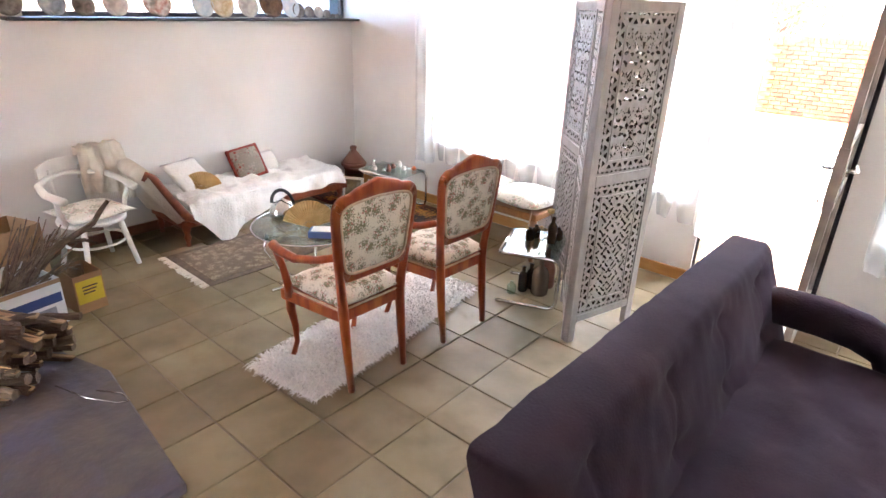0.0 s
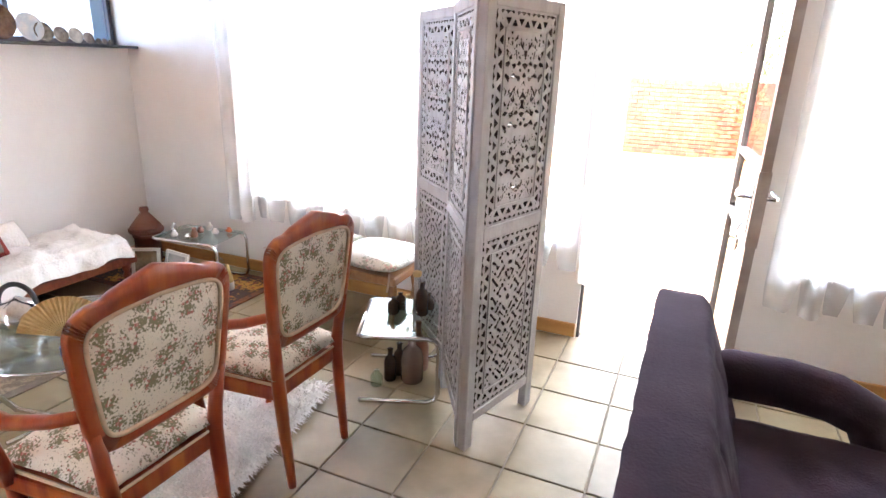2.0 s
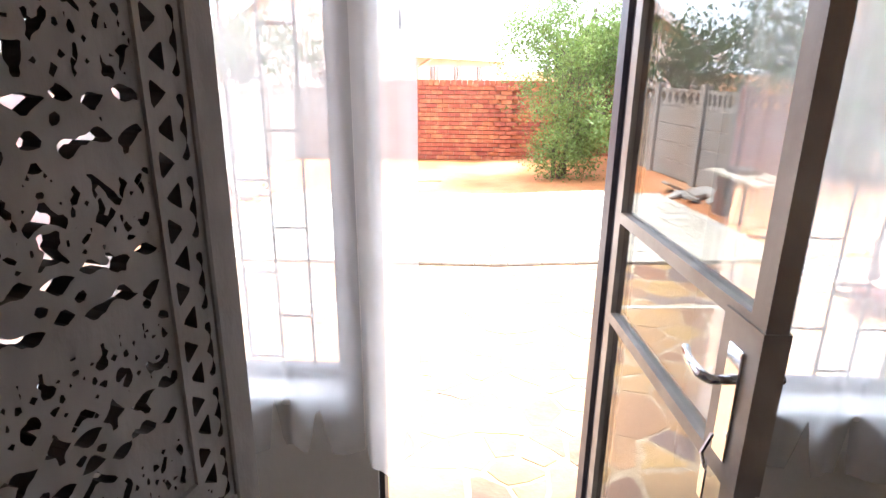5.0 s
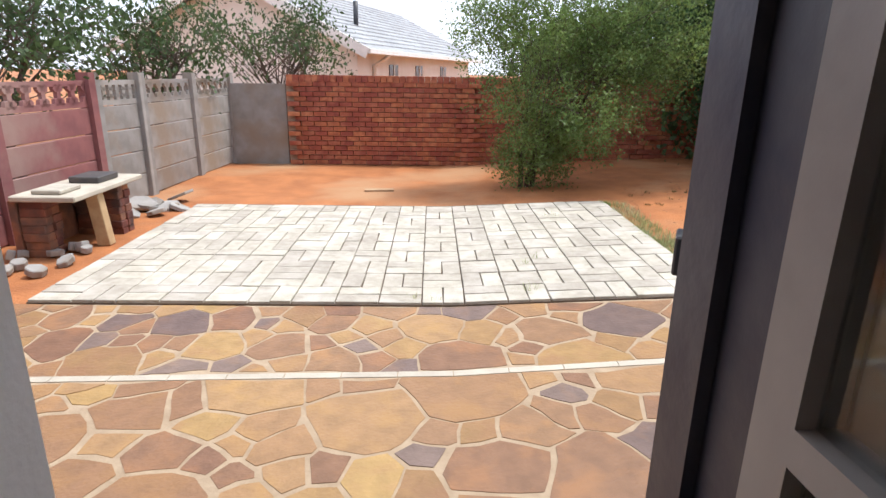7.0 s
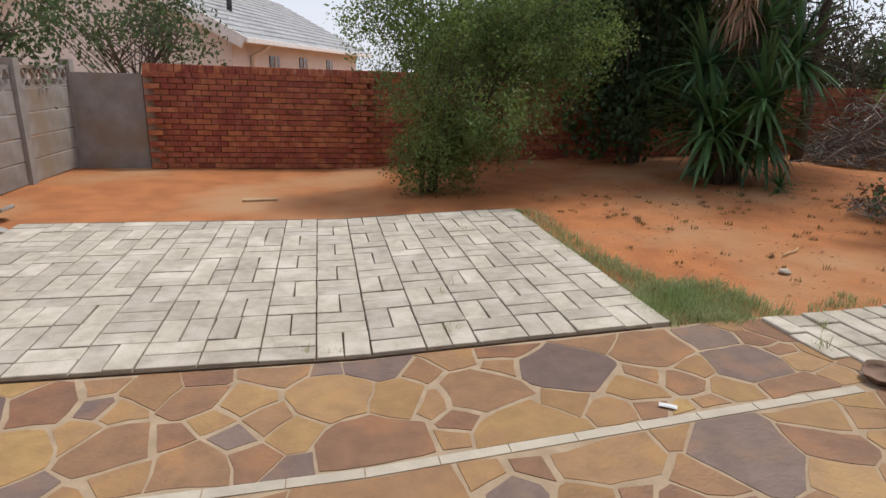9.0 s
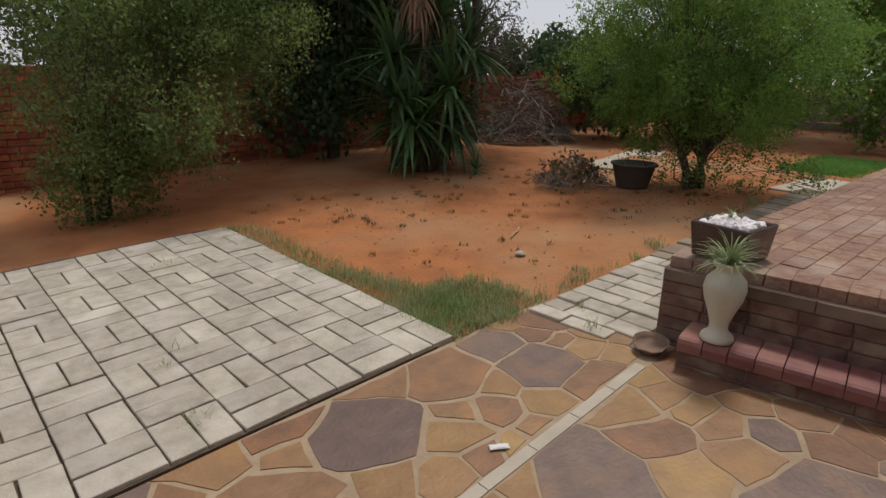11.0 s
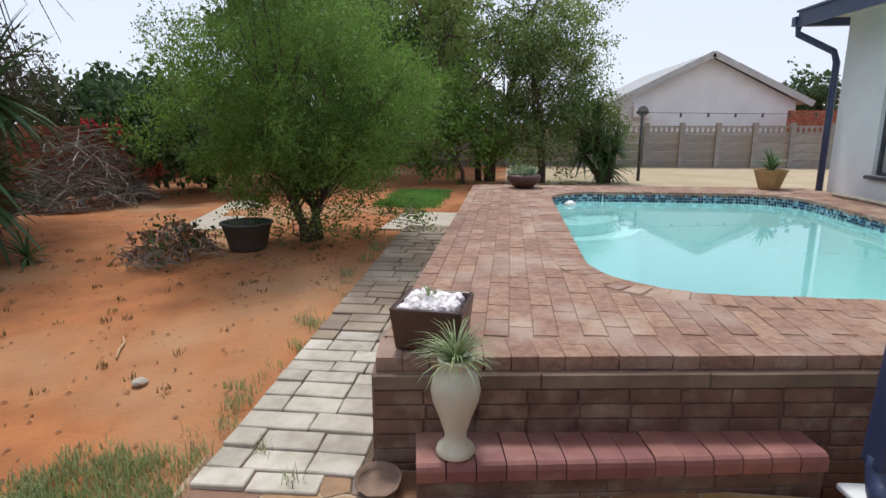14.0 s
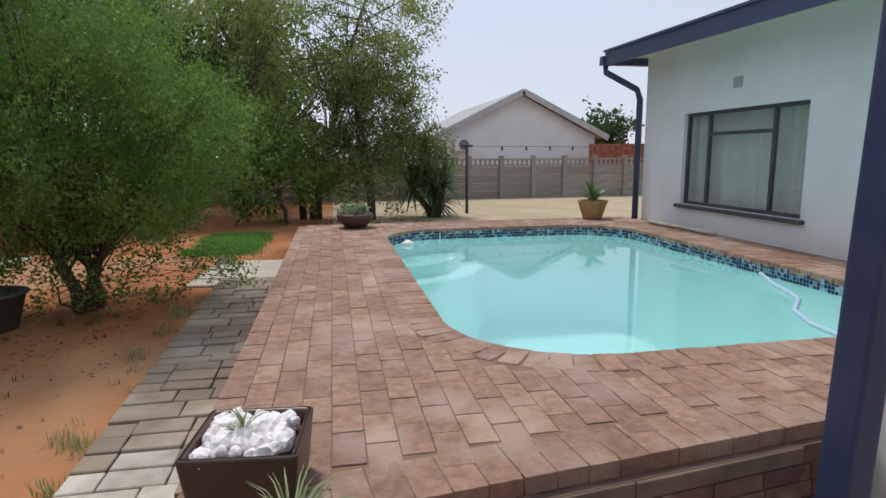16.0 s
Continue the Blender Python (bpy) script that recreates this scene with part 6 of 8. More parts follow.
tube(bm, [(-2.8, 1.0, 0.445), (-2.79, 1.06, 0.44), (-2.78, 1.11, 0.435)], [0.012, 0.012, 0.009], 6)
part("stick", bm, BARK, tw)
c3 = carton(pose(-3.45, 0.72, 0, 0, 0, 20), 0.30, 0.36, 0.36, CARD, "torn brown cardboard box beside the twigs", True)

# ---- plates along the shelf ----
rr = random.Random(4)
PL = [(1.12, 0.085, 0), (1.36, 0.08, 1), (1.54, 0.07, 0), (1.74, 0.082, 2), (2.02, 0.10, 3), (2.36, 0.085, 4), (2.52, 0.095, 5), (2.74, 0.09, 2), (2.95, 0.11, 6), (3.14, 0.085, 4), (3.22, 0.06, 0), (3.33, 0.05, 7), (3.43, 0.05, 2), (3.52, 0.038, 7), (3.59, 0.02, 0), (3.635, 0.02, 7), (3.68, 0.018, 0)]
GLAZE = [mat("plate_glaze", c, d, 26, 0.25, c3=e, scale3=14) for c, d, e in (((0.10, 0.09, 0.08), (0.30, 0.27, 0.23), (0.05, 0.045, 0.04)), ((0.30, 0.34, 0.36), (0.12, 0.14, 0.16), (0.5, 0.5, 0.48)), ((0.66, 0.64, 0.58), (0.48, 0.46, 0.42), (0.40, 0.38, 0.35)), ((0.66, 0.62, 0.56), (0.36, 0.10, 0.08), (0.20, 0.2, 0.18)), ((0.62, 0.68, 0.72), (0.36, 0.48, 0.58), (0.7, 0.7, 0.7)), ((0.60, 0.55, 0.40), (0.34, 0.26, 0.12), (0.7, 0.66, 0.55)), ((0.12, 0.06, 0.03), (0.2, 0.12, 0.07), (0.06, 0.03, 0.02)), ((0.30, 0.27, 0.24), (0.14, 0.12, 0.11), (0.45, 0.42, 0.38)))]
for y, r, g in PL:
    p = thing("plate", "patterned ceramic plate standing on the black shelf", "plate", pose(XW + 0.045, y, 1.5605 + r, 0, 76, 0), "plates on the shelf")
    part("dish", lathe(bmesh.new(), [(r * 0.55, -0.012), (r * 0.62, -0.014), (r, 0.004), (r * 0.985, 0.008), (r * 0.62, -0.006), (r * 0.5, -0.005)], 28), GLAZE[g], p, "", True)


# ---- plants ----
OLIVE = leafy("grey_green_leaves", (0.085, 0.13, 0.045), (0.05, 0.085, 0.03))
LIGHTOLIVE = leafy("olive_green_leaves", (0.19, 0.26, 0.072), (0.125, 0.185, 0.052))
FRESH = leafy("fresh_green_leaves", (0.19, 0.315, 0.055), (0.115, 0.205, 0.038))
LIGHTG = leafy("light_green_leaves", (0.30, 0.365, 0.115), (0.225, 0.295, 0.09))
DARKG = leafy("dark_green_leaves", (0.078, 0.135, 0.048), (0.05, 0.09, 0.034))
STRAP = leafy("yucca_leaves", (0.10, 0.19, 0.06), (0.065, 0.13, 0.06), 0.25, 0.38)
DRYLEAF = leafy("dry_brown_leaves", (0.24, 0.13, 0.07), (0.17, 0.09, 0.05), 0.2)
GRASS = leafy("grass_blades", (0.25, 0.34, 0.12), (0.45, 0.43, 0.25), 0.5)
REDLEAF = leafy("red_bracts", (0.55, 0.03, 0.05), (0.42, 0.02, 0.04), 0.3)
TRUNK = mat("tree_bark", (0.13, 0.095, 0.07), (0.075, 0.055, 0.042), 14, 0.95, 0.8, stretch=(3, 3, 1), bscale=30)


def foliage(rng, blobs, clumps, per, size, spread, thin=1.0, hang=0.3):
    """Leaf rhombs in clumps that sit mostly near the outside of the blobs; returns verts, faces and the clump centres."""
    w = np.array([b[3] * b[4] * b[5] for b in blobs]) ** 0.67
    pick = rng.choice(len(blobs), clumps, p=w / w.sum())
    b = np.array(blobs)[pick]
    d = rng.normal(size=(clumps, 3))
    d /= np.linalg.norm(d, axis=1)[:, None]
    r = rng.uniform(0.25, 1.0, clumps) ** 0.5 * rng.uniform(0.86, 1.05, clumps)
    cen = b[:, :3] + d * b[:, 3:6] * r[:, None]
    n = clumps * per
    # leaves sit along short sprays that lean outwards and droop
    way = d * 0.7 + rng.normal(size=(clumps, 3)) * 0.6
    way[:, 2] -= hang * 0.5
    way /= np.linalg.norm(way, axis=1)[:, None]
    c = np.repeat(cen, per, 0) + rng.normal(size=(n, 3)) * spread * 0.5 + np.repeat(way, per, 0) * (rng.uniform(-1, 1, n) * spread * 2.1)[:, None]
    a = rng.normal(size=(n, 3))
    a[:, 2] -= hang * 2
    a /= np.linalg.norm(a, axis=1)[:, None]
    s = np.cross(a, rng.normal(size=(n, 3)))
    s /= np.linalg.norm(s, axis=1)[:, None] + 1e-9
    ln = size * rng.uniform(0.6, 1.3, n)[:, None]
    wd = ln * 0.30 * thin
    v = np.stack([c - a * ln * 0.5, c + s * wd, c + a * ln * 0.5, c - s * wd], 1).reshape(-1, 3)
    f = np.arange(n * 4).reshape(-1, 4)
    return v, f, cen


def fast_mesh(name, v, f, material):
    me = bpy.data.meshes.new(name)
    me.vertices.add(len(v))
    me.vertices.foreach_set("co", np.ascontiguousarray(v, np.float32).ravel())
    k = f.shape[1]
    me.loops.add(f.size)
    me.loops.foreach_set("vertex_index", np.ascontiguousarray(f, np.int32).ravel())
    me.polygons.add(len(f))
    me.polygons.foreach_set("loop_start", np.arange(0, f.size, k, dtype=np.int32))
    me.update(calc_edges=True)
    me.materials.append(material)
    return me


def tree(name, label, base, stems, blobs, clumps, per, size, spread, material, seed, r0=0.07, thin=1.0, hang=0.3, twigs=60, cat="tree"):
    t = thing(name, label, cat, Matrix.Translation(base))
    rng, r = np.random.default_rng(seed), random.Random(seed)
    lumps = []
    for b in blobs:
        for _ in range(5):
            az, el, q = r.uniform(0, 6.3), r.uniform(-0.5, 1.1), r.uniform(0.16, 0.30) * (b[3] + b[5])
            lumps.append((b[0] + math.cos(az) * math.cos(el) * b[3], b[1] + math.sin(az) * math.cos(el) * b[4], b[2] + math.sin(el) * b[5], q, q, q * 0.75))
    v, f, cen = foliage(rng, blobs + lumps, clumps, per, size, spread, thin, hang)
    ob = new("crown", fast_mesh("crown", v, f, material))
    ob.parent = t
    bm = bmesh.new()
    for sx, sy in stems:
        b = r.choice(blobs)
        top = Vector((b[0] + sx * 2, b[1] + sy * 2, b[2] + b[5] * 0.4))
        mid = Vector((sx * 1.6 + top.x * 0.25, sy * 1.6 + top.y * 0.25, top.z * 0.42))
        pts = [Vector((sx, sy, -0.1)), Vector((sx * 1.2, sy * 1.2, top.z * 0.15)), mid, (mid + top) / 2 + Vector((r.uniform(-0.1, 0.1), r.uniform(-0.1, 0.1), 0.05)), top]
        tube(bm, pts, [r0, r0 * 0.9, r0 * 0.7, r0 * 0.42, r0 * 0.15], 7)
        for k in range(max(1, twigs // len(stems))):
            c = Vector(cen[r.randrange(len(cen))])
            q = r.uniform(0.35, 0.95)
            j = min(int(q * 4), 3)
            s = pts[j].lerp(pts[j + 1], q * 4 - j)
            if (c - s).length < 2.6:
                m_ = s.lerp(c, 0.5) + Vector((r.uniform(-0.1, 0.1), r.uniform(-0.1, 0.1), r.uniform(0, 0.15)))
                tube(bm, [s, m_, c], [r0 * 0.2, r0 * 0.13, 0.004], 4, None, False)
    part("trunk", bm, TRUNK, t, "dark rough trunk and limbs", True)
    return t


def g(x, y=9.0):
    return slope(x) - 0.04


tree("garden_tree", "bushy olive-green garden tree before the brick wall", (1.5, 11.5, g(1.5)), [(0.0, 0.0), (0.08, 0.03), (-0.07, 0.05)],
     [(0.5, 0.0, 1.35, 1.35, 1.0, 0.8), (0.1, 0.0, 0.75, 0.55, 0.5, 0.45), (1.3, 0.1, 1.6, 0.9, 0.9, 0.7), (-0.2, 0, 1.7, 0.8, 0.8, 0.7), (0.1, 0.0, 0.42, 0.5, 0.4, 0.32), (0.6, 0.1, 2.4, 1.1, 0.8, 0.7), (1.3, 0, 2.3, 0.8, 0.8, 0.7), (0.15, -0.1, 0.25, 0.5, 0.4, 0.22), (0.3, -0.2, 0.75, 0.7, 0.5, 0.4)], 1400, 46, 0.042, 0.12, LIGHTOLIVE, 1, 0.04, 0.9, 0.3, 140)
tree("garden_tree", "broad fine-leaved green tree with low twisted trunk", (7.0, 8.08, g(7.0)), [(0.0, 0.0), (0.08, -0.04), (-0.06, 0.05), (0.0, 0.09)],
     [(0, 0, 1.7, 1.2, 1.25, 0.9), (0.1, -0.8, 1.4, 0.8, 0.75, 0.6), (-0.35, 0.65, 1.45, 0.85, 0.75, 0.65), (0.0, 0.0, 2.3, 0.9, 0.95, 0.6), (-0.6, -0.2, 1.1, 0.6, 0.8, 0.4), (-0.2, -0.5, 0.95, 0.6, 0.6, 0.35), (-0.3, 0.4, 0.8, 0.6, 0.6, 0.35), (0.35, -0.2, 0.8, 0.5, 0.6, 0.35), (0.1, 0.3, 1.1, 0.8, 0.8, 0.4)], 1500, 96, 0.031, 0.085, FRESH, 2, 0.05, 0.8, 0.5, 160)
tree("shrub", "small shoots and leafy suckers round the tree's foot", (7.0, 8.0, g(7.0)), [(0.1, 0.0), (-0.1, 0.1)],
     [(0.2, -0.55, 0.28, 0.35, 0.35, 0.3), (-0.1, 0.5, 0.3, 0.4, 0.4, 0.3), (-0.35, -0.1, 0.25, 0.3, 0.3, 0.25), (0.5, -0.9, 0.2, 0.3, 0.3, 0.2)], 130, 30, 0.034, 0.08, FRESH, 3, 0.012, 1.0, 0.0, 30, "shrub")
tree("tall_tree", "tall airy tree with light green leaves behind the pool", (13.9, 6.4, g(13)), [(0.0, 0.0), (0.1, -0.1), (0.1, 0.2)],
     [(0, 0, 2.2, 1.1, 1.2, 1.4), (0, -1.2, 1.9, 0.8, 0.9, 1.2), (0.2, -1.0, 3.3, 1.0, 1.3, 0.9), (0.2, 0.6, 3.6, 1.0, 1.2, 1.0), (0, -2.0, 2.9, 0.7, 0.7, 0.6), (0, -0.4, 1.0, 0.9, 1.1, 0.9), (0.1, 0.3, 4.7, 1.0, 1.3, 0.9), (0.1, -1.1, 4.4, 0.9, 1.1, 0.8), (0.1, 1.5, 4.0, 1.0, 1.0, 1.0), (0.1, -2.3, 4.3, 0.7, 0.7, 0.7)], 1200, 34, 0.062, 0.12, LIGHTG, 4, 0.08, 0.9, 0.4, 300)
tree("tall_tree", "dark leafy tree with a narrow crown behind the pool", (13.4, 5.2, g(13)), [(0.0, 0.0), (0.06, 0.05)],
     [(0, 0, 0.9, 0.75, 0.85, 0.85), (0.1, -0.3, 1.5, 0.6, 0.7, 0.6), (0, 0.6, 1.2, 0.6, 0.7, 0.7), (0, -0.3, 2.3, 0.8, 1.0, 0.8), (0.2, 0.4, 3.0, 0.9, 1.0, 0.7), (0, -1.0, 1.5, 0.6, 0.6, 0.8)], 640, 40, 0.055, 0.13, LIGHTOLIVE, 5, 0.06)
tree("shrub", "dense dark green shrub beyond the lawn", (13.2, 6.9, g(13)), [(0.0, 0.0)], [(0, 0, 0.9, 0.7, 0.8, 0.9), (0, 0.9, 1.3, 0.8, 0.9, 1.0)], 230, 24, 0.10, 0.13, FRESH, 6, 0.05, 1.0, 0.3, 30, "shrub")
for k, (x, y, s, hgt, m_) in enumerate(((11.5, 11.6, 1.4, 1.8, DARKG), (14.2, 10.2, 1.8, 4.4, DARKG), (16.4, 8.2, 1.8, 4.8, FRESH), (3.6, 14.9, 1.4, 2.3, DARKG), (5.8, 15.2, 1.6, 3.2, DARKG), (8.0, 16.0, 1.5, 2.6, DARKG), (16.5, 11.5, 2.2, 5.6, FRESH), (20.0, 8.5, 2.2, 4.2, OLIVE), (14.0, 15.0, 1.7, 2.15, DARKG))):
    tree("backdrop_tree", "dark dense tree along the garden boundary", (x, y, g(x)), [(0, 0), (0.1, 0.1)],
         [(0, 0, hgt * 0.55, s, s, hgt * 0.45), (0.5 * s, -0.2, hgt * 0.8, s * 0.7, s * 0.7, hgt * 0.3), (-0.5 * s, 0.1, hgt * 0.75, s * 0.7, s * 0.7, hgt * 0.3)], 330, 22, 0.16, 0.22, m_, 30 + k, 0.09, 1.0, 0.3, 40)
for k, (x, y, hgt) in enumerate(((-5.0, 10.6, 2.5), (-4.7, 13.2, 2.5), (-3.0, 15.6, 2.7))):
    tree("neighbour_tree", "grey-green tree leaning over the precast fence", (x, y, -0.2), [(0, 0), (0.1, 0.05), (-0.1, 0.1)],
         [(0, 0, hgt * 0.78, 1.1, 1.1, 0.8), (0.9, 0.0, hgt * 0.72, 0.7, 0.8, 0.55), (0.3, 0.8, hgt * 0.9, 0.9, 0.9, 0.6), (-0.6, -0.6, hgt * 0.8, 0.9, 0.9, 0.7)], 190 if k < 2 else 160, 20, 0.095, 0.16, OLIVE, 60 + k, 0.06, 0.8, 0.5, 90)
tree("neighbour_tree", "distant dark tree beyond the far wall", (24.5, -5.2, 0.2), [(0, 0)], [(0, 0, 2.1, 1.0, 1.1, 0.9), (0.2, 0.6, 1.7, 0.8, 0.8, 0.7)], 200, 20, 0.17, 0.2, DARKG, 70, 0.08)
tree("dry_tree", "grey half-dry bush behind the brick wall", (10.4, 15.2, 0.1), [(0, 0), (0.2, 0.1)], [(-0.5, 0, 1.9, 1.5, 0.9, 0.9), (0.9, 0.1, 1.6, 1.0, 0.8, 0.7), (-1.4, 0, 2.3, 0.9, 0.7, 0.7)], 330, 20, 0.11, 0.2, leafy("dusty_leaves", (0.12, 0.12, 0.08), (0.09, 0.085, 0.06)), 71, 0.06, 0.7, 0.3, 220)
tree("canopy_tree", "tall dark spreading tree shading the garden's corner", (7.0, 13.1, g(7)), [(0.0, 0.0), (0.1, 0.08)],
     [(0, 0, 4.3, 1.8, 1.4, 1.1), (-1.5, -0.2, 4.0, 1.4, 1.3, 0.9), (1.5, -0.4, 4.2, 1.4, 1.3, 0.9), (0, -1.3, 4.6, 1.5, 1.1, 0.9), (-2.6, 0.0, 3.9, 1.1, 1.1, 0.8)], 900, 24, 0.14, 0.22, DARKG, 81, 0.13, 1.0, 0.4, 120)
tree("canopy_tree", "dark dense tree with low branches before the brick wall", (5.2, 13.1, g(5.2)), [(0.0, 0.0), (0.1, 0.08)],
     [(0, 0, 3.0, 1.3, 0.9, 1.0), (-0.8, -0.2, 3.4, 1.1, 1.0, 0.8), (0.9, -0.3, 2.6, 0.9, 0.8, 0.9), (0.2, -0.8, 3.7, 1.2, 0.9, 0.7), (0.3, 0.1, 1.5, 0.9, 0.5, 0.9), (-0.2, 0.0, 0.8, 0.7, 0.5, 0.7)], 1000, 24, 0.11, 0.18, DARKG, 82, 0.09, 1.0, 0.4, 100)
v, f, _ = foliage(np.random.default_rng(8), [(0, 0, 0, 0.55, 0.25, 0.14), (0.5, 0, 0.02, 0.3, 0.2, 0.1)], 60, 14, 0.07, 0.07)
bg = thing("bougainvillea", "red flowering bougainvillea spilling over the brick wall", "shrub", Matrix.Translation((11.4, 13.75, 1.34)))
ob = new("flowers", fast_mesh("flowers", v, f, REDLEAF))
ob.parent = bg


def rosette(rng, centre, n, length, width, lo, hi, droop):
    """Strap leaves from one point, each bent down towards its tip."""
    vs, fs = [], []
    for k in range(n):
        az = rng.uniform(0, 2 * math.pi)
        el = radians(rng.uniform(lo, hi))
        L_ = length * rng.uniform(0.75, 1.15)
        dx, dy = math.cos(az), math.sin(az)
        i = len(vs)
        h = (0.0, 0.0)
        for q in range(5):
            s = q / 4
            e = el - droop * s * s
            h = (h[0] + (math.cos(e) * L_ / 4 if q else 0), h[1] + (math.sin(e) * L_ / 4 if q else 0))
            w = width * (0.7, 1.0, 0.85, 0.5, 0.06)[q]
            cx, cy, cz = centre[0] + dx * h[0], centre[1] + dy * h[0], centre[2] + h[1]
            vs += [(cx - dy * w, cy + dx * w, cz + w * 0.35), (cx, cy, cz), (cx + dy * w, cy - dx * w, cz + w * 0.35)]
        for q in range(4):
            a = i + 3 * q
            fs += [(a, a + 1, a + 4, a + 3), (a + 1, a + 2, a + 5, a + 4)]
    return vs, fs


def yucca(base, heads, label, seed, length=0.62, width=0.022, trunk=True):
    y = thing("yucca", label, "yucca", Matrix.Translation(base))
    rng = np.random.default_rng(seed)
    vs, fs = [], []
    for hx, hy, hz, n in heads:
        a, b = rosette(rng, (hx, hy, hz), n, length, width, -55, 88, 0.3)
        k = len(vs)
        vs += a
        fs += [tuple(i + k for i in q) for q in b]
        if trunk:
            bm = tube(bmesh.new(), [(hx * 0.15, hy * 0.15, -0.05), (hx * 0.4, hy * 0.4, hz * 0.4), (hx, hy, hz)], [0.085, 0.07, 0.055], 8)
            part("stem", bm, TRUNK, y, "rough grey-brown stem", True)
    soup("leaves", vs, fs, STRAP, y, "stiff green strap leaves")
    return y


yucca((5.45, 11.15, g(5.4)), [(0, 0, 0.55, 90), (-0.35, -0.1, 0.75, 90), (0.35, -0.15, 0.75, 90), (-0.4, 0.1, 1.0, 60), (0.15, -0.3, 1.15, 80), (0.6, -0.2, 1.65, 80), (-0.35, 0.2, 1.55, 60), (0.45, 0.1, 0.75, 60), (0.2, 0, 2.0, 60)], "large many-headed yucca with drooping strap leaves", 3, 0.86, 0.036)
yucca((5.79, 10.5, g(5.8)), [(0, 0, 0.08, 34)], "young yucca sprouting from the sand", 4, 0.34, 0.014, False)
yucca((13.7, 3.85, g(13)), [(0, 0, 0.35, 80), (0.1, 0.2, 0.8, 80), (0.0, 0.25, 1.25, 80), (-0.1, -0.15, 0.7, 70), (0.0, 0.5, 0.6, 70)], "tall dark yucca by the washing line post", 5, 0.72, 0.03)
palm = thing("dead_palm", "palm trunk with a skirt of dead brown fronds", "palm", Matrix.Translation((5.55, 11.75, g(5.5))))
part("trunk", tube(bmesh.new(), [(0, 0, -0.1), (-0.08, -0.25, 1.5), (-0.28, -0.75, 3.6)], [0.2, 0.17, 0.16], 10), TRUNK, palm, "", True)
rng = np.random.default_rng(17)
vs, fs = [], []
for z in (2.35, 2.65, 2.95, 3.25):
    a, b = rosette(rng, (-0.16 - 0.1 * z / 3, -0.15 - 0.18 * z, z), 80, 0.75, 0.018, -86, -35, 0.5)
    k = len(vs)
    vs += a
    fs += [tuple(i + k for i in q) for q in b]
soup("dead_fronds", vs, fs, leafy("dead_frond_straw", (0.36, 0.21, 0.12), (0.26, 0.14, 0.08), 0.2), palm, "hanging dry brown fronds")
for x, y in ((8.2, 12.9), (7.7, 13.1)):
    tr_ = thing("bare_trunk", "bare grey tree trunk with hanging twigs", "tree", Matrix.Translation((x, y, g(x))))
    r = random.Random(int(x * 10))
    bm = tube(bmesh.new(), [(0, 0, -0.1), (0.03, 0.02, 1.2), (-0.05, 0, 2.4), (0.1, 0.0, 3.6)], [0.10, 0.085, 0.075, 0.05], 8)
    for k in range(46):
        z = r.uniform(1.5, 3.5)
        az = r.uniform(0, 6.3)
        dx, dy, L_ = math.cos(az), math.sin(az), r.uniform(0.4, 1.1)
        tube(bm, [(0, 0, z), (dx * L_ * 0.6, dy * L_ * 0.6, z + 0.12), (dx * L_, dy * L_, z - r.uniform(0.1, 0.9))], [0.018, 0.01, 0.004], 4, None, False)
    part("trunk", bm, TRUNK, tr_, "", True)


def brush(name, label, base, rx, ry, h, n, seed, material, rad=0.008, leaves=0):
    b = thing(name, label, "brush pile", Matrix.Translation(base))
    r = random.Random(seed)
    bm = bmesh.new()
    for k in range(n):
        a, q = r.uniform(0, 6.3), math.sqrt(r.random())
        x, y = rx * q * math.cos(a), ry * q * math.sin(a)
        z = h * (1 - q * q) * r.uniform(0.1, 1.0)
        az, L_ = r.uniform(0, 6.3), r.uniform(0.25, 0.7) * max(rx, 0.45)
        el = r.uniform(-0.2, 0.7)
        dx, dy, dz = math.cos(az) * math.cos(el), math.sin(az) * math.cos(el), math.sin(el)
        p0 = Vector((x - dx * L_ / 2, y - dy * L_ / 2, max(z - dz * L_ / 2, 0.01)))
        p2 = Vector((x + dx * L_ / 2, y + dy * L_ / 2, max(z + dz * L_ / 2, 0.01)))
        p1 = (p0 + p2) / 2 + Vector((r.uniform(-0.06, 0.06), r.uniform(-0.06, 0.06), r.uniform(-0.02, 0.08)))
        tube(bm, [p0, p1, p2], [rad, rad * 0.8, rad * 0.3], 4, None, False)
    tagged(part("tangle", bm, material, b, "tangle of dry branches"), kind="stuff")
    if leaves:
        v, f, _ = foliage(np.random.default_rng(seed), [(0, 0, h * 0.45, rx * 0.9, ry * 0.9, h * 0.5)], leaves, 12, 0.06, 0.06)
        ob = new("dry_leaves", fast_mesh("dry_leaves", v, f, DRYLEAF))
        ob.parent = b
        v, f, _ = foliage(np.random.default_rng(seed + 1), [(0, 0, h * 0.45, rx, ry, h * 0.6)], leaves // 2, 10, 0.06, 0.07)
        ob = new("green_leaves", fast_mesh("green_leaves", v, f, OLIVE))
        ob.parent = b


brush("brush_pile", "big grey heap of dead branches against the wall", (9.5, 12.7, g(9)), 1.15, 0.8, 1.3, 620, 1, DEADWOOD, 0.012)
brush("brush_pile", "low heap of pruned branches with withered leaves", (6.25, 9.3, g(6)), 0.5, 0.45, 0.38, 140, 2, DEADWOOD, 0.008, 46)

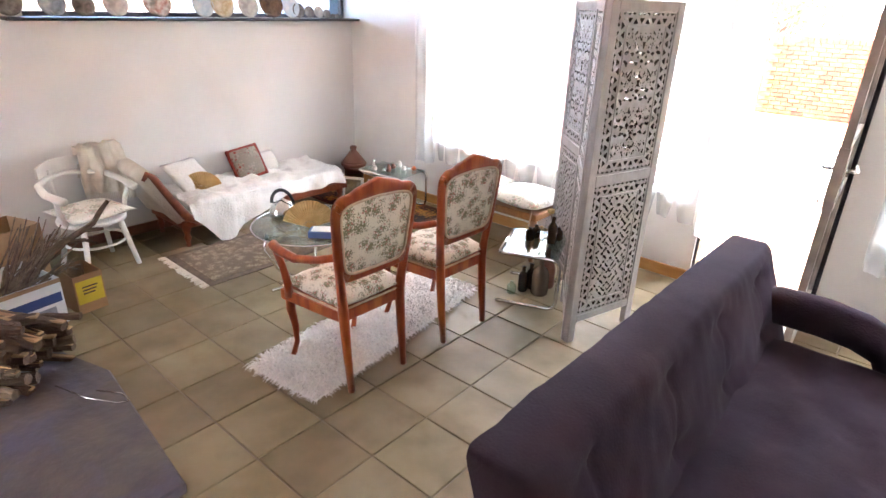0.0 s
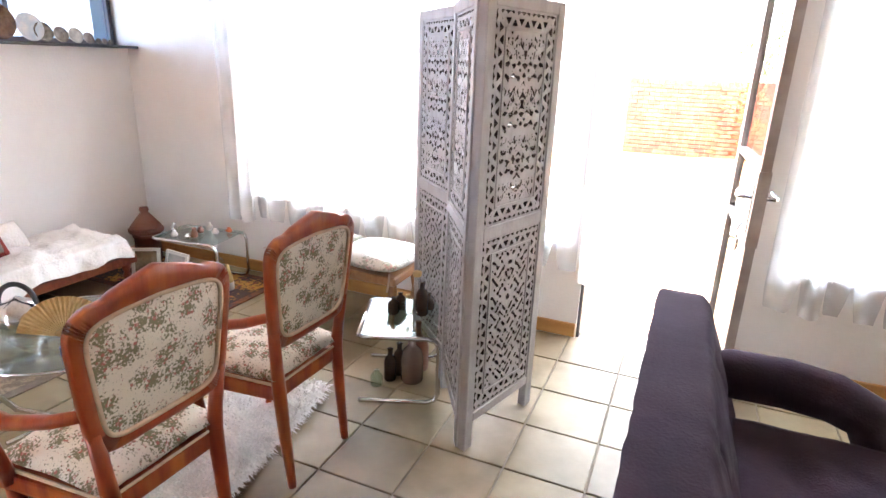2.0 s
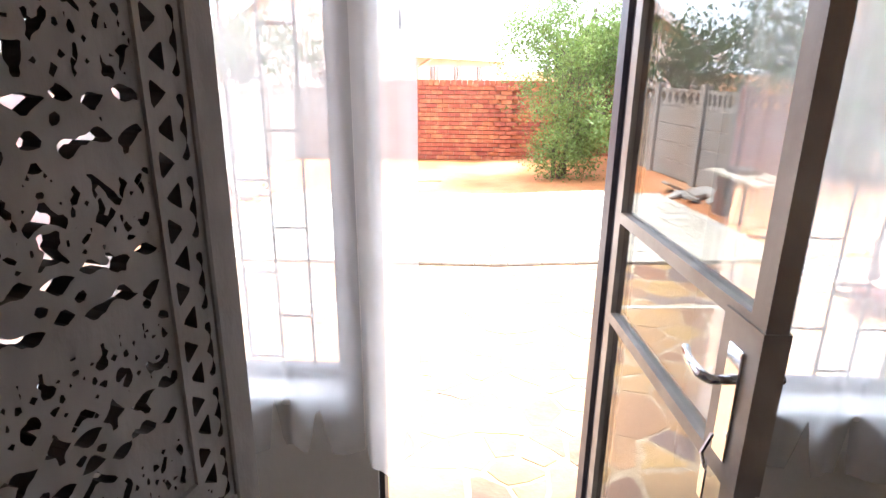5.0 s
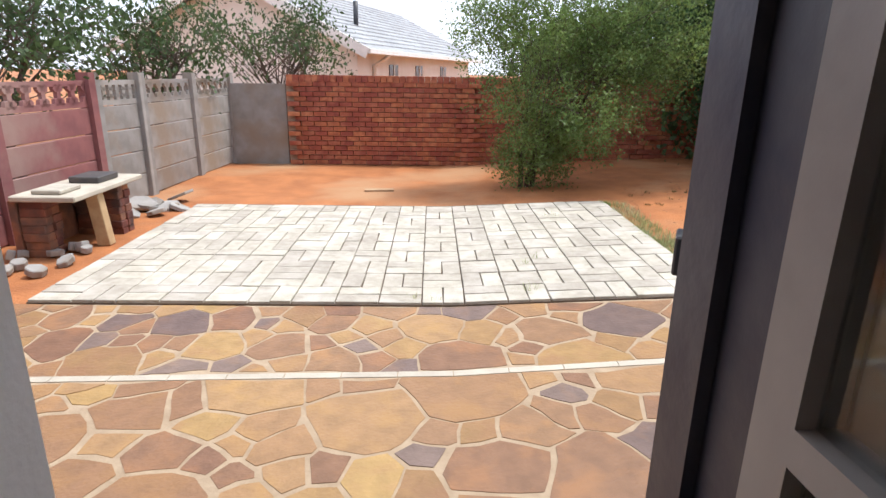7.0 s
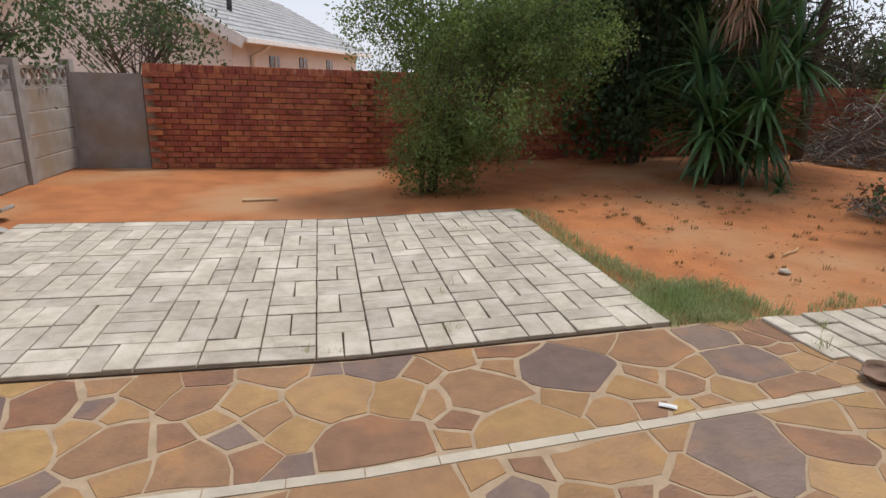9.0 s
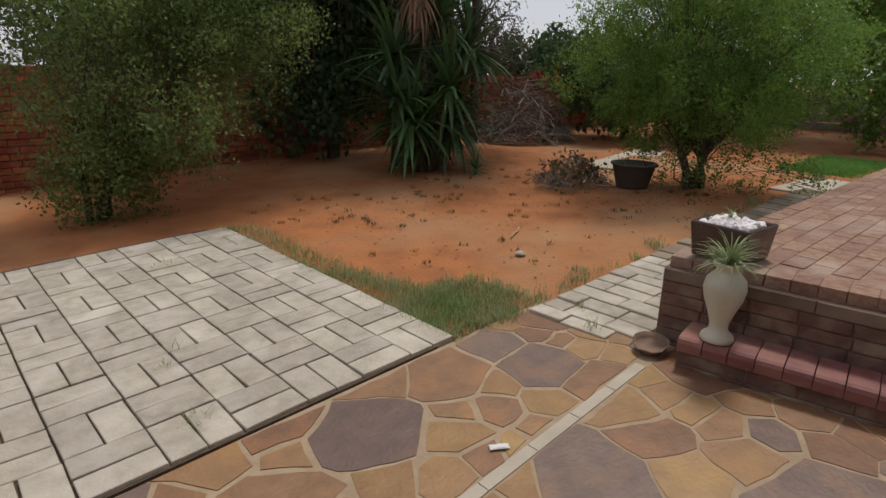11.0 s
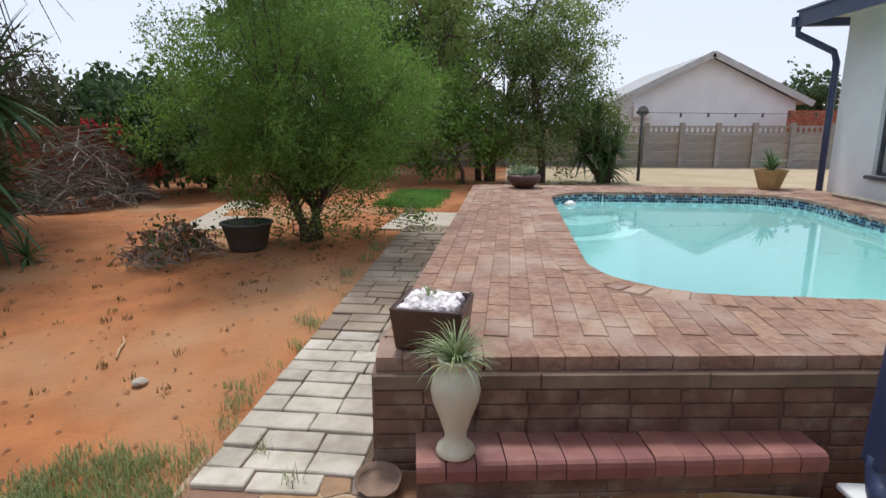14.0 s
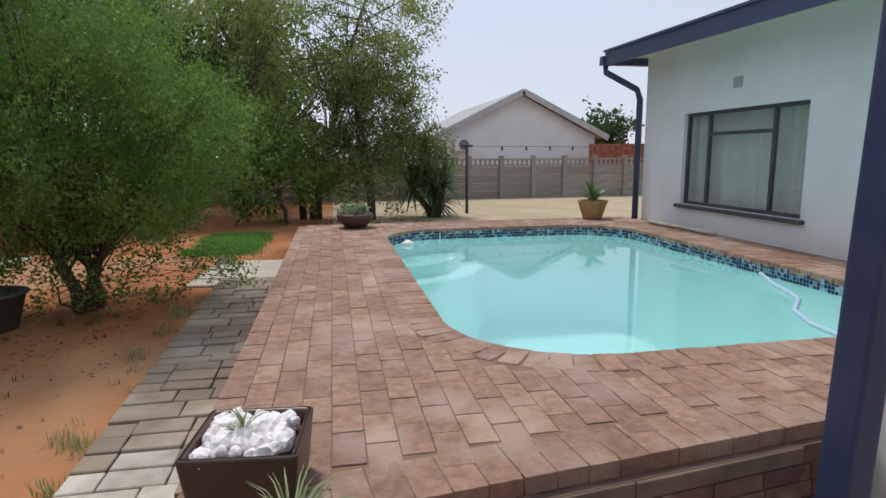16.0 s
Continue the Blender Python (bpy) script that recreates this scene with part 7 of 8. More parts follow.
bp_ = thing("plastic_tub", "large dark grey round tub standing on the sand", "tub", Matrix.Translation((6.62, 8.66, g(6.6))))
part("body", lathe(bmesh.new(), [(0.17, 0), (0.185, 0.01), (0.255, 0.27), (0.275, 0.275), (0.275, 0.295), (0.245, 0.295), (0.18, 0.05), (0.1, 0.045)], 30), mat("grey_plastic", (0.10, 0.10, 0.095), (0.075, 0.075, 0.07), 6, 0.6), bp_, "", True)


# ---- grass ----
def grass(name, label, spots, h, seed, material=GRASS):
    """Blades round each (x, y, radius, count)."""
    rng = np.random.default_rng(seed)
    vs, fs = [], []
    for x, y, rad, n in spots:
        for k in range(n):
            q, a = rad * math.sqrt(rng.random()), rng.uniform(0, 6.3)
            px, py = x + q * math.cos(a), y + q * math.sin(a)
            z = slope(px) - 0.03
            az, L_ = rng.uniform(0, 6.3), h * rng.uniform(0.5, 1.3)
            lean_ = rng.uniform(0.1, 0.8) * L_
            dx, dy, w = math.cos(az), math.sin(az), 0.003
            i = len(vs)
            vs += [(px - dy * w, py + dx * w, z), (px + dy * w, py - dx * w, z), (px + dx * lean_ * 0.4 + dy * w * 0.7, py + dy * lean_ * 0.4 - dx * w * 0.7, z + L_ * 0.6), (px + dx * lean_ * 0.4 - dy * w * 0.7, py + dy * lean_ * 0.4 + dx * w * 0.7, z + L_ * 0.6), (px + dx * lean_, py + dy * lean_, z + L_ * 0.95)]
            fs += [(i, i + 1, i + 2, i + 3), (i + 3, i + 2, i + 4)]
    ob = soup(name, vs, fs, material, None, label, "stuff")
    return tagged(ob, category="grass")


r = random.Random(12)
edge = [(2.34 + 0.10 * r.random() + 0.16 * max(0, 8.6 - y), y, 0.10, 85 if y < 8.6 else 26) for y in (7.25 + 0.055 * k for k in range(54))]
edge += [(2.16 + r.uniform(0, 0.85), 7.27 + r.uniform(-0.08, 0.6), r.uniform(0.06, 0.13), r.randint(30, 75)) for _ in range(95)]
edge += [(2.19 + r.uniform(0, 0.06), 7.2 + r.uniform(0, 3.0), 0.05, 24) for _ in range(110)]
edge += [(2.95 + r.uniform(0, 4.2), 7.24 + r.uniform(-0.05, 0.14), 0.06, r.randint(6, 34)) for k in range(44)]
grass("grass_verge", "ragged green grass verge round the pavers", edge, 0.065, 1)
tufts = [(r.uniform(2.6, 6.8), r.uniform(7.6, 10.9), 0.04, r.randint(9, 26)) for _ in range(95)]
grass("grass_tufts", "small sparse tufts of grass in orange sand", tufts, 0.038, 2, leafy("dry_tuft_blades", (0.14, 0.12, 0.04), (0.19, 0.12, 0.05), 0.3))
grass("lawn_patch", "small patch of bright green lawn beyond the tree", [(10.7 + r.uniform(-1.1, 1.1), 7.5 + r.uniform(-0.45, 0.45), 0.16, 60) for _ in range(260)], 0.06, 3, leafy("lawn_blades", (0.16, 0.36, 0.06), (0.12, 0.28, 0.05), 0.4))
grass("paver_weeds", "weeds growing in the joints between the pavers", [(1.45, 9.55, 0.09, 60), (0.88, 7.42, 0.06, 45), (0.95, 8.0, 0.04, 24), (1.05, 8.15, 0.03, 14), (2.85, 6.75, 0.05, 30), (3.05, 6.95, 0.05, 30), (0.2, 7.27, 0.03, 22), (0.05, 7.3, 0.04, 26)], 0.09, 4)
grass("dry_weeds", "straw-coloured weeds by the pool paving", [(9.75 + r.uniform(-0.2, 0.4), 1.75 + r.uniform(-0.3, 0.5), 0.12, 40) for _ in range(16)] + [(12.3 + r.uniform(-1, 1), 4.9 + r.uniform(-0.8, 1.4), 0.15, 30) for _ in range(40)], 0.10, 5, leafy("straw_blades", (0.30, 0.25, 0.12), (0.24, 0.22, 0.09), 0.3))

# ---- dry leaf litter on the sand ----
rng = np.random.default_rng(44)
vs, fs = [], []
for k in range(1500):
    px, py = rng.uniform(2.6, 8.5), rng.uniform(7.4, 11.5)
    if k % 3 == 0:
        px, py = rng.normal(6.6, 0.7), rng.normal(8.3, 0.7)
    if py < 7.3:
        continue
    z = slope(px) - 0.035 + 0.035 * noise.noise((px * 0.5, py * 0.5, 0)) + 0.012 * noise.noise((px * 2.3, py * 2.3, 3)) + 0.006
    a, L_ = rng.uniform(0, 6.3), rng.uniform(0.008, 0.022)
    dx, dy, i = math.cos(a) * L_, math.sin(a) * L_, len(vs)
    vs += [(px - dx, py - dy, z), (px + dy * 0.4, py - dx * 0.4, z + L_ * 0.4), (px + dx, py + dy, z + 0.002), (px - dy * 0.4, py + dx * 0.4, z + L_ * 0.3)]
    fs.append((i, i + 1, i + 2, i + 3))
tagged(soup("leaf_litter", vs, fs, DRYLEAF, None, "small dry leaves scattered over the orange sand", "stuff"), category="leaf litter")

# ---- vase, planter and pots at the deck ----
GLAZEW = mat("cream_glazed_clay", (0.62, 0.60, 0.48), (0.54, 0.51, 0.40), 4, 0.38, 0.08, c3=(0.50, 0.46, 0.34), scale3=3)
STEPZ = 0.155


def spider_plant(parent, centre, n, length, seed, nm="plant"):
    rng = np.random.default_rng(seed)
    vs, fs = rosette(rng, centre, n, length, 0.0038, 10, 88, 1.1)
    return soup(nm, vs, fs, leafy("spider_plant_leaves", (0.22, 0.30, 0.12), (0.36, 0.42, 0.22), 0.3), parent, "arching striped green leaves")


vz = thing("vase", "cream glazed pedestal vase with a spider plant on the brick step", "vase", pose(2.90, 6.10, STEPZ + 0.004))
part("body", lathe(bmesh.new(), [(0.072, 0), (0.078, 0.008), (0.072, 0.028), (0.045, 0.055), (0.042, 0.085), (0.062, 0.15), (0.088, 0.22), (0.096, 0.265), (0.088, 0.31), (0.058, 0.345), (0.05, 0.36), (0.066, 0.38), (0.07, 0.392), (0.06, 0.394), (0.045, 0.37)], 36), GLAZEW, vz, "", True)
spider_plant(vz, (0, 0, 0.375), 130, 0.20, 1)
pb = thing("planter", "square brown glazed planter filled with white stones", "planter", pose(3.25, 6.23, DZ + 0.006, 0, 0, -6))
bm = bmesh.new()
w0, w1, hh = 0.135, 0.155, 0.185
o_ = [[bm.verts.new((sx * w, sy * w, z)) for sx, sy in ((-1, -1), (1, -1), (1, 1), (-1, 1))] for w, z in ((w0, 0), (w1, hh), (w1 - 0.018, hh), (w1 - 0.03, hh - 0.05))]
for a, b in zip(o_, o_[1:]):
    for k in range(4):
        bm.faces.new((a[k], a[(k + 1) % 4], b[(k + 1) % 4], b[k]))
bm.faces.new(o_[0][::-1])
bm.faces.new(o_[-1])
part("body", bevelled(bm, 0.012, 3), mat("brown_glaze", (0.075, 0.035, 0.025), (0.055, 0.025, 0.018), 6, 0.35, 0.05, c3=(0.10, 0.05, 0.035), scale3=4), pb, "", True)
r = random.Random(31)
for k in range(95):
    bm = bmesh.new()
    bmesh.ops.create_icosphere(bm, subdivisions=2, radius=r.uniform(0.016, 0.030))
    sd_ = r.uniform(0, 50)
    for v in bm.verts:
        v.co *= 1 + 0.55 * noise.noise((v.co.x * 45 + sd_, v.co.y * 45, v.co.z * 45))
    part("white_stone", bm, mat("white_quartz", (0.88, 0.84, 0.84), (0.82, 0.76, 0.76), 20, 0.7) if k == 0 else bpy.data.materials["white_quartz"], pb, "", at=pose(r.uniform(-0.120, 0.120), r.uniform(-0.120, 0.120), hh - 0.018 + r.uniform(-0.016, 0.014)))
spider_plant(pb, (0.0, 0.02, hh), 16, 0.10, 2, "air_plant")
bw = thing("bowl_planter", "round brown bowl planter with pale green plants on the deck", "planter", pose(9.45, 5.70, DZ + 0.006))
part("body", lathe(bmesh.new(), [(0.12, 0), (0.14, 0.01), (0.235, 0.10), (0.25, 0.16), (0.225, 0.19), (0.205, 0.185), (0.2, 0.165), (0.1, 0.16)], 30), mat("brown_bowl_clay", (0.11, 0.055, 0.045), (0.08, 0.04, 0.035), 7, 0.6, 0.1), bw, "", True)
v, f, _ = foliage(np.random.default_rng(5), [(0, 0, 0.22, 0.2, 0.2, 0.07)], 50, 10, 0.06, 0.03, 1.0, -0.6)
ob = new("succulent_cushion", fast_mesh("succulents", v, f, leafy("pale_succulent", (0.30, 0.36, 0.22), (0.22, 0.30, 0.18))))
ob.parent = bw
pt = thing("flower_pot", "tapered ochre pot with a spiky plant at the pool's end", "planter", pose(9.7, 2.18, DZ + 0.006))
part("body", lathe(bmesh.new(), [(0.13, 0), (0.14, 0.006), (0.215, 0.24), (0.225, 0.245), (0.225, 0.27), (0.2, 0.27), (0.19, 0.24), (0.1, 0.235)], 10), mat("ochre_clay", (0.42, 0.28, 0.12), (0.34, 0.21, 0.09), 6, 0.7, 0.1), pt)
vs, fs = rosette(np.random.default_rng(6), (0, 0, 0.24), 40, 0.36, 0.018, 30, 88, 0.5)
soup("plant", vs, fs, STRAP, pt, "upright spiky leaves")
cp = thing("broken_pot", "broken clay pot half full of soil beside the step", "pot", pose(2.86, 6.40, slope(2.86) - 0.002, 2, -3, 0) @ Matrix.Scale(0.68, 4))
bm = lathe(bmesh.new(), [(0.07, 0), (0.085, 0.008), (0.13, 0.10), (0.137, 0.105), (0.128, 0.108), (0.115, 0.065), (0.04, 0.06)], 22)
for v in bm.verts:
    if v.co.x < -0.03 and v.co.z > 0.07:
        v.co.z -= 0.04 + 0.02 * noise.noise(v.co * 30)
part("body", bm, mat("weathered_clay", (0.26, 0.17, 0.12), (0.17, 0.11, 0.08), 8, 0.9, 0.3), cp, "", True)
pa = thing("paper_scrap", "crumpled scrap of white paper on the paving", "litter", pose(1.70, 6.42, slope(1.7) + 0.006, 0, 0, -35) @ Matrix.Scale(0.75, 4))
bm = bmesh.new()
puff(bm, -0.055, 0.055, -0.022, 0.022, -0.002, 0.014, None, 6)
part("paper", bm, WHITECARD, pa)
# stick, stone, planks lying on the sand
sk = thing("curved_stick", "curved dry stick lying on the sand", "stick", pose(4.05, 8.33, g(4.05) + 0.018, 0, 0, -8) @ Matrix.Scale(0.62, 4))
part("stick", tube(bmesh.new(), [(-0.22, -0.16, 0), (-0.05, -0.03, 0.008), (0.12, 0.06, 0.01), (0.22, 0.17, 0.03)], [0.010, 0.013, 0.012, 0.007], 7), CUTWOOD, sk, "", True)
rk = thing("stone", "small pale stone on the sand", "stone", pose(3.646, 7.93, g(3.6) + 0.02))
bm = bmesh.new()
bmesh.ops.create_icosphere(bm, subdivisions=2, radius=0.04)
for v in bm.verts:
    v.co = Vector((v.co.x * 1.2, v.co.y, v.co.z * 0.6)) * (1 + 0.3 * noise.noise(v.co * 30))
part("rock", bm, PAVER, rk)
pk = thing("plank", "short weathered plank lying on the sand", "plank", pose(-0.55, 11.35, -0.155, 0, 0, 4))
part("board", block(-0.2, 0.2, -0.05, 0.05, 0, 0.03, 0.004), CUTWOOD, pk)
pk = thing("plank", "weathered plank lying beside the lawn", "plank", pose(9.2, 7.35, g(9.2), 0, 0, 15))
part("board", block(-0.35, 0.35, -0.06, 0.06, 0, 0.03, 0.004), BARK, pk)
sb = thing("stepping_slab", "pale concrete slab sunk in the sand", "slab", pose(8.7, 9.9, g(8.7) - 0.01, 0, 0, 12))
part("slab", block(-1.3, 1.3, -0.3, 0.3, 0, 0.035, 0.008), CONC, sb)
sb = thing("stepping_slab", "pale concrete slab at the end of the paver path", "slab", pose(8.4, 7.0, g(8.4) - 0.012, 0, 0, -3))
part("slab", block(-0.7, 0.7, -0.45, 0.45, 0, 0.035, 0.008), CONC, sb)

# ---- braai corner by the fence ----
br = thing("brick_barbecue", "brick barbecue stand with a cement top by the fence", "barbecue", kind="")
part("tabletop", block(-3.35, -2.80, 8.25, 9.42, 0.34, 0.39, 0.01), CONC, br, "cracked cement top")
REDBRICK = mat("smoked_red_brick", (0.27, 0.095, 0.055), (0.15, 0.06, 0.042), 9, 0.85, 0.6, c3=(0.10, 0.06, 0.05), scale3=4, vary=0.3, bscale=50, world_space=True)
stack = mesh_of("brick", block(-0.108, 0.108, -0.052, 0.052, 0, 0.071, 0.006), REDBRICK)
rr = random.Random(41)
for x0, y0, across in ((-3.20, 9.10, 2), (-3.22, 8.36, 1)):
    for c in range(7):
        for k in range(across):
            for q in range(2):
                ob = new("brick", stack)
                ob.matrix_basis = pose(x0 + 0.222 * k + rr.uniform(-0.012, 0.012), y0 + 0.112 * q + rr.uniform(-0.008, 0.008), -0.165 + 0.0722 * c, 0, 0, rr.uniform(-5, 5))
                ob.parent = br
part("leg", block(-0.06, 0.06, -0.05, 0.05, 0, 0.5, 0.006), CUTWOOD, br, "leaning weathered wooden prop", at=pose(-2.86, 8.72, -0.16, 0, -6, 0))
part("back_wall", block(-3.40, -3.335, 8.3, 9.36, -0.16, 0.34, 0.006), REDBRICK, br, "dark brick back")
part("tray", block(-3.2, -2.92, 8.85, 9.2, 0.392, 0.45, 0.008), mat("dark_iron", (0.07, 0.07, 0.075), (0.12, 0.10, 0.09), 8, 0.6, metal=0.4), br, "dark iron tray")
part("loose_slab", block(-3.2, -2.95, 8.32, 8.62, 0.392, 0.43, 0.008), PAVER, br, "loose cement slab")
r = random.Random(14)
for k in range(16):
    rk = thing("rubble", "broken piece of concrete slab on the ground by the fence", "rubble", pose(-3.05 + r.uniform(-0.28, 0.3), 10.0 + r.uniform(-0.45, 0.6), -0.15 + 0.03 * (k % 3), r.uniform(-24, 24), r.uniform(-30, 10), r.uniform(0, 180)), "rubble by the fence")
    a = r.uniform(0.10, 0.22)
    part("piece", bevelled(prism(bmesh.new(), [(a * math.cos(q) * r.uniform(0.7, 1.1), a * math.sin(q) * r.uniform(0.6, 1.0)) for q in (0, 1.2, 2.2, 3.3, 4.3, 5.3)], 0, r.uniform(0.035, 0.06)), 0.006), PRECAST, rk)
for k in range(12):
    rk = thing("rubble", "small broken stone below the barbecue", "rubble", pose(-3.15 + r.uniform(-0.25, 0.3), 8.2 + r.uniform(-0.35, 0.3), -0.12, r.uniform(-20, 20), r.uniform(-20, 20), r.uniform(0, 180)), "stones below the barbecue")
    a = r.uniform(0.04, 0.09)
    part("piece", bevelled(prism(bmesh.new(), [(a * math.cos(q) * r.uniform(0.7, 1.1), a * math.sin(q) * r.uniform(0.6, 1.0)) for q in (0, 1.2, 2.2, 3.3, 4.3, 5.3)], -0.03, r.uniform(0.02, 0.06)), 0.008), PRECAST, rk)

# ---- washing line post, veranda post, hose, pipe ----
po = thing("washing_line_post", "dark steel washing line post with a short crossbar", "post", pose(14.25, 3.05, g(14.2)))
part("pole", tube(bmesh.new(), [(0, 0, -0.1), (0, 0, 1.50)], 0.035, 10), BLACK, po, "", True)
part("crossbar", block(-0.03, 0.03, -0.13, 0.13, 1.48, 1.53, 0.006), BLACK, po)
wl_ = thing("washing_line", "thin washing line wire with a few pegs", "wire")
part("wire", tube(bmesh.new(), [(14.25, 2.95, 1.62), (14.9, 0.0, 1.60), (15.5, -3.2, 1.66)], 0.006, 5), BLACK, wl_)
for k in range(8):
    y = 2.2 - 0.62 * k
    part("peg", block(-0.012, 0.012, -0.02, 0.02, -0.09, 0.0), BLACK, wl_, "", at=pose(14.25 + (2.95 - y) * 0.205, y, 1.612))
vp = thing("veranda_post", "navy blue painted veranda downpipe post", "post", pose(3.05, 4.465, slope(3.0) - 0.02, 2.5, 0, 7))
part("pole", block(-0.052, 0.052, -0.052, 0.052, 0.14, 2.86, 0.012, 2), BLUE, vp)
part("shoe", tube(bmesh.new(), [(0, 0, 0.18), (0, 0, 0.12), (-0.05, 0.02, 0.06), (-0.11, 0.04, 0.035)], [0.055, 0.055, 0.055, 0.057], 14), BLUE, vp, "curved navy outlet", True)
part("pad", block(-0.22, 0.06, -0.08, 0.12, 0, 0.028, 0.006), OUTWHITE, vp, "white concrete pad")
ho = thing("pool_hose", "pale blue ribbed pool cleaner hose floating in the pool", "hose", pose(0, 0, 0.032))
hp = [(6.1, 2.25, 0.33), (5.75, 2.42, 0.322), (5.45, 2.52, 0.32), (5.25, 2.62, 0.32), (5.0, 2.88, 0.318), (4.7, 3.02, 0.318), (4.42, 3.06, 0.318), (4.25, 3.02, 0.315)]
part("hose", tube(bmesh.new(), hp, 0.019, 8), mat("pale_blue_hose", (0.45, 0.60, 0.72), (0.38, 0.52, 0.66), 30, 0.5), ho, "", True)
pp = thing("pipe", "grey plastic pipe lying along the house wall", "pipe")
part("pipe", tube(bmesh.new(), [(8.9, 1.72, DZ + 0.03), (8.2, 1.66, DZ + 0.03), (7.6, 1.66, DZ + 0.03)], 0.025, 8), PAVER, pp, "", True)
fl = thing("chlorine_float", "white floating dispenser in the pool corner", "float", pose(8.62, 5.10, 0.33))
part("body", lathe(bmesh.new(), [(0.05, 0), (0.08, 0.01), (0.08, 0.04), (0.05, 0.055), (0.03, 0.07)], 18), WHITEP, fl, "", True)
cl = thing("pool_cleaner", "pale pool cleaner lying on the pool floor", "pool cleaner", pose(7.4, 4.3, -0.89, 0, 0, 20))
part("body", bevelled(block(-0.2, 0.2, -0.12, 0.12, 0, 0.12), 0.03, 2), WHITECARD, cl)
part("hose", tube(bmesh.new(), [(0, 0, 0.1), (-0.1, 0.05, 0.3), (-0.35, 0.1, 0.5)], 0.03, 8), WHITECARD, cl, "", True)


# ---- neighbours' houses ----
def tiled_slope(bm, x0, x1, y0, y1, z0, z1, rows):
    """A roof plane of overlapping tile rows, rising from x1 at z0 to x0 at z1."""
    for k in range(rows):
        a, b = k / rows, (k + 1.12) / rows
        xa, xb = x1 + (x0 - x1) * a, x1 + (x0 - x1) * min(b, 1)
        za, zb = z0 + (z1 - z0) * a, z0 + (z1 - z0) * min(b, 1)
        m = 24
        for q in range(m):
            ya, yc = y0 + (y1 - y0) * q / m, y0 + (y1 - y0) * (q + 1) / m
            vs = [bm.verts.new(p) for p in ((xa, ya, za + 0.05), (xa, yc, za + 0.05), (xb, yc, zb + 0.015), (xb, ya, zb + 0.015))]
            bm.faces.new(vs)
            lo = [bm.verts.new(p) for p in ((xa, ya, za), (xa, yc, za))]
            bm.faces.new((vs[1], vs[0], lo[0], lo[1]))


nh = thing("neighbour_house", "cream neighbour house with a grey tiled roof behind the wall", "house", pose(-1.75, 19.0, 0, 0, 0, -17))
bm = bmesh.new()
box(bm, -7.0, 0, 0.0, 12.0, -0.3, 2.12)
vs = [bm.verts.new(p) for p in ((-7.0, 0.0, 2.12), (0, 0.0, 2.12), (-3.5, 0.0, 3.85))]
bm.faces.new(vs)
part("wall", bm, mat("cream_plaster", (0.76, 0.70, 0.63), (0.70, 0.64, 0.57), 2, 0.85, 0.2), nh, "cream plastered wall")
bm = bmesh.new()
tiled_slope(bm, -3.5, 0.5, -0.5, 12.4, 1.92, 3.92, 14)
tiled_slope(bm, -3.5, -7.5, -0.5, 12.4, 1.92, 3.92, 8)
part("roof", bm, ROOFT, nh, "grey concrete tile roof")
bm = bmesh.new()
for s in (1, -1):
    m = Matrix.Translation((-3.5, -0.52, 3.92)) @ Matrix.Rotation(math.atan2(2.0, 4.0) * s, 4, "Y")
    box(bm, 0 if s > 0 else -4.5, 4.5 if s > 0 else 0, 0, 0.06, -0.2, 0.06, m)
part("barge_board", bm, WHITEP, nh, "white barge board")
part("gutter", block(0.46, 0.58, -0.5, 12.4, 1.84, 1.96, 0.01), WHITEP, nh, "white gutter")
part("downpipe", tube(bmesh.new(), [(0.5, 1.0, 1.86), (0.3, 1.0, 1.72), (0.06, 1.0, 1.6), (0.06, 1.0, 0)], 0.05, 8), WHITEP, nh, "", True)
for y0 in (2.2, 4.6, 7.5):
    w_ = part("window", block(-0.02, 0.03, y0, y0 + 0.7, 1.0, 1.62), mat("dark_far_window", (0.08, 0.085, 0.09), None, 4, 0.2), nh, "small dark window")
    part("frame", block(0.03, 0.05, y0 + 0.32, y0 + 0.38, 1.0, 1.62), WHITEP, w_)
part("flue", tube(bmesh.new(), [(-1.0, 2.2, 2.5), (-1.0, 2.2, 3.35)], 0.07, 10), BLACK, nh, "black flue pipe", True)
nb = thing("neighbour_house", "white neighbour house with a low gable beyond the fence", "house", pose(20.6, -0.25, 0.1))
bm = bmesh.new()
prism(bm, [(-2.65, 0), (2.75, 0), (2.75, 1.95), (0.0, 3.28), (-2.65, 1.95)], -0.1, 0.1, Matrix(((0, 0, 1, 0), (1, 0, 0, 0), (0, 1, 0, 0), (0, 0, 0, 1))))
box(bm, 0.1, 9, 2.55, 2.75, 0, 1.95)
box(bm, 0.1, 9, -2.65, -2.45, 0, 1.95)
part("wall", bm, OUTWHITE, nb, "white plastered gable wall")
for s in (1, -1):
    bm = bmesh.new()
    m = Matrix.Translation((0, 0, 3.40)) @ Matrix.Rotation(-s * math.atan2(1.36, 2.75), 4, "X")
    y0, y1 = (0, 3.4) if s > 0 else (-3.4, 0)
    box(bm, -0.35, 9, y0, y1, -0.03, 0.03, m)
    part("roof", bm, ROOFT, nb, "pale grey roof")
    bm = bmesh.new()
    box(bm, -0.40, -0.352, y0, y1, -0.13, 0.06, m)
    part("barge_board", bm, mat("grey_barge", (0.5, 0.5, 0.5), None, 6, 0.8), nb, "grey barge board")
ac = part("air_conditioner", block(-0.42, -0.12, 1.75, 2.3, 1.45, 1.85, 0.02), WHITECARD, nb, "white air conditioner unit")
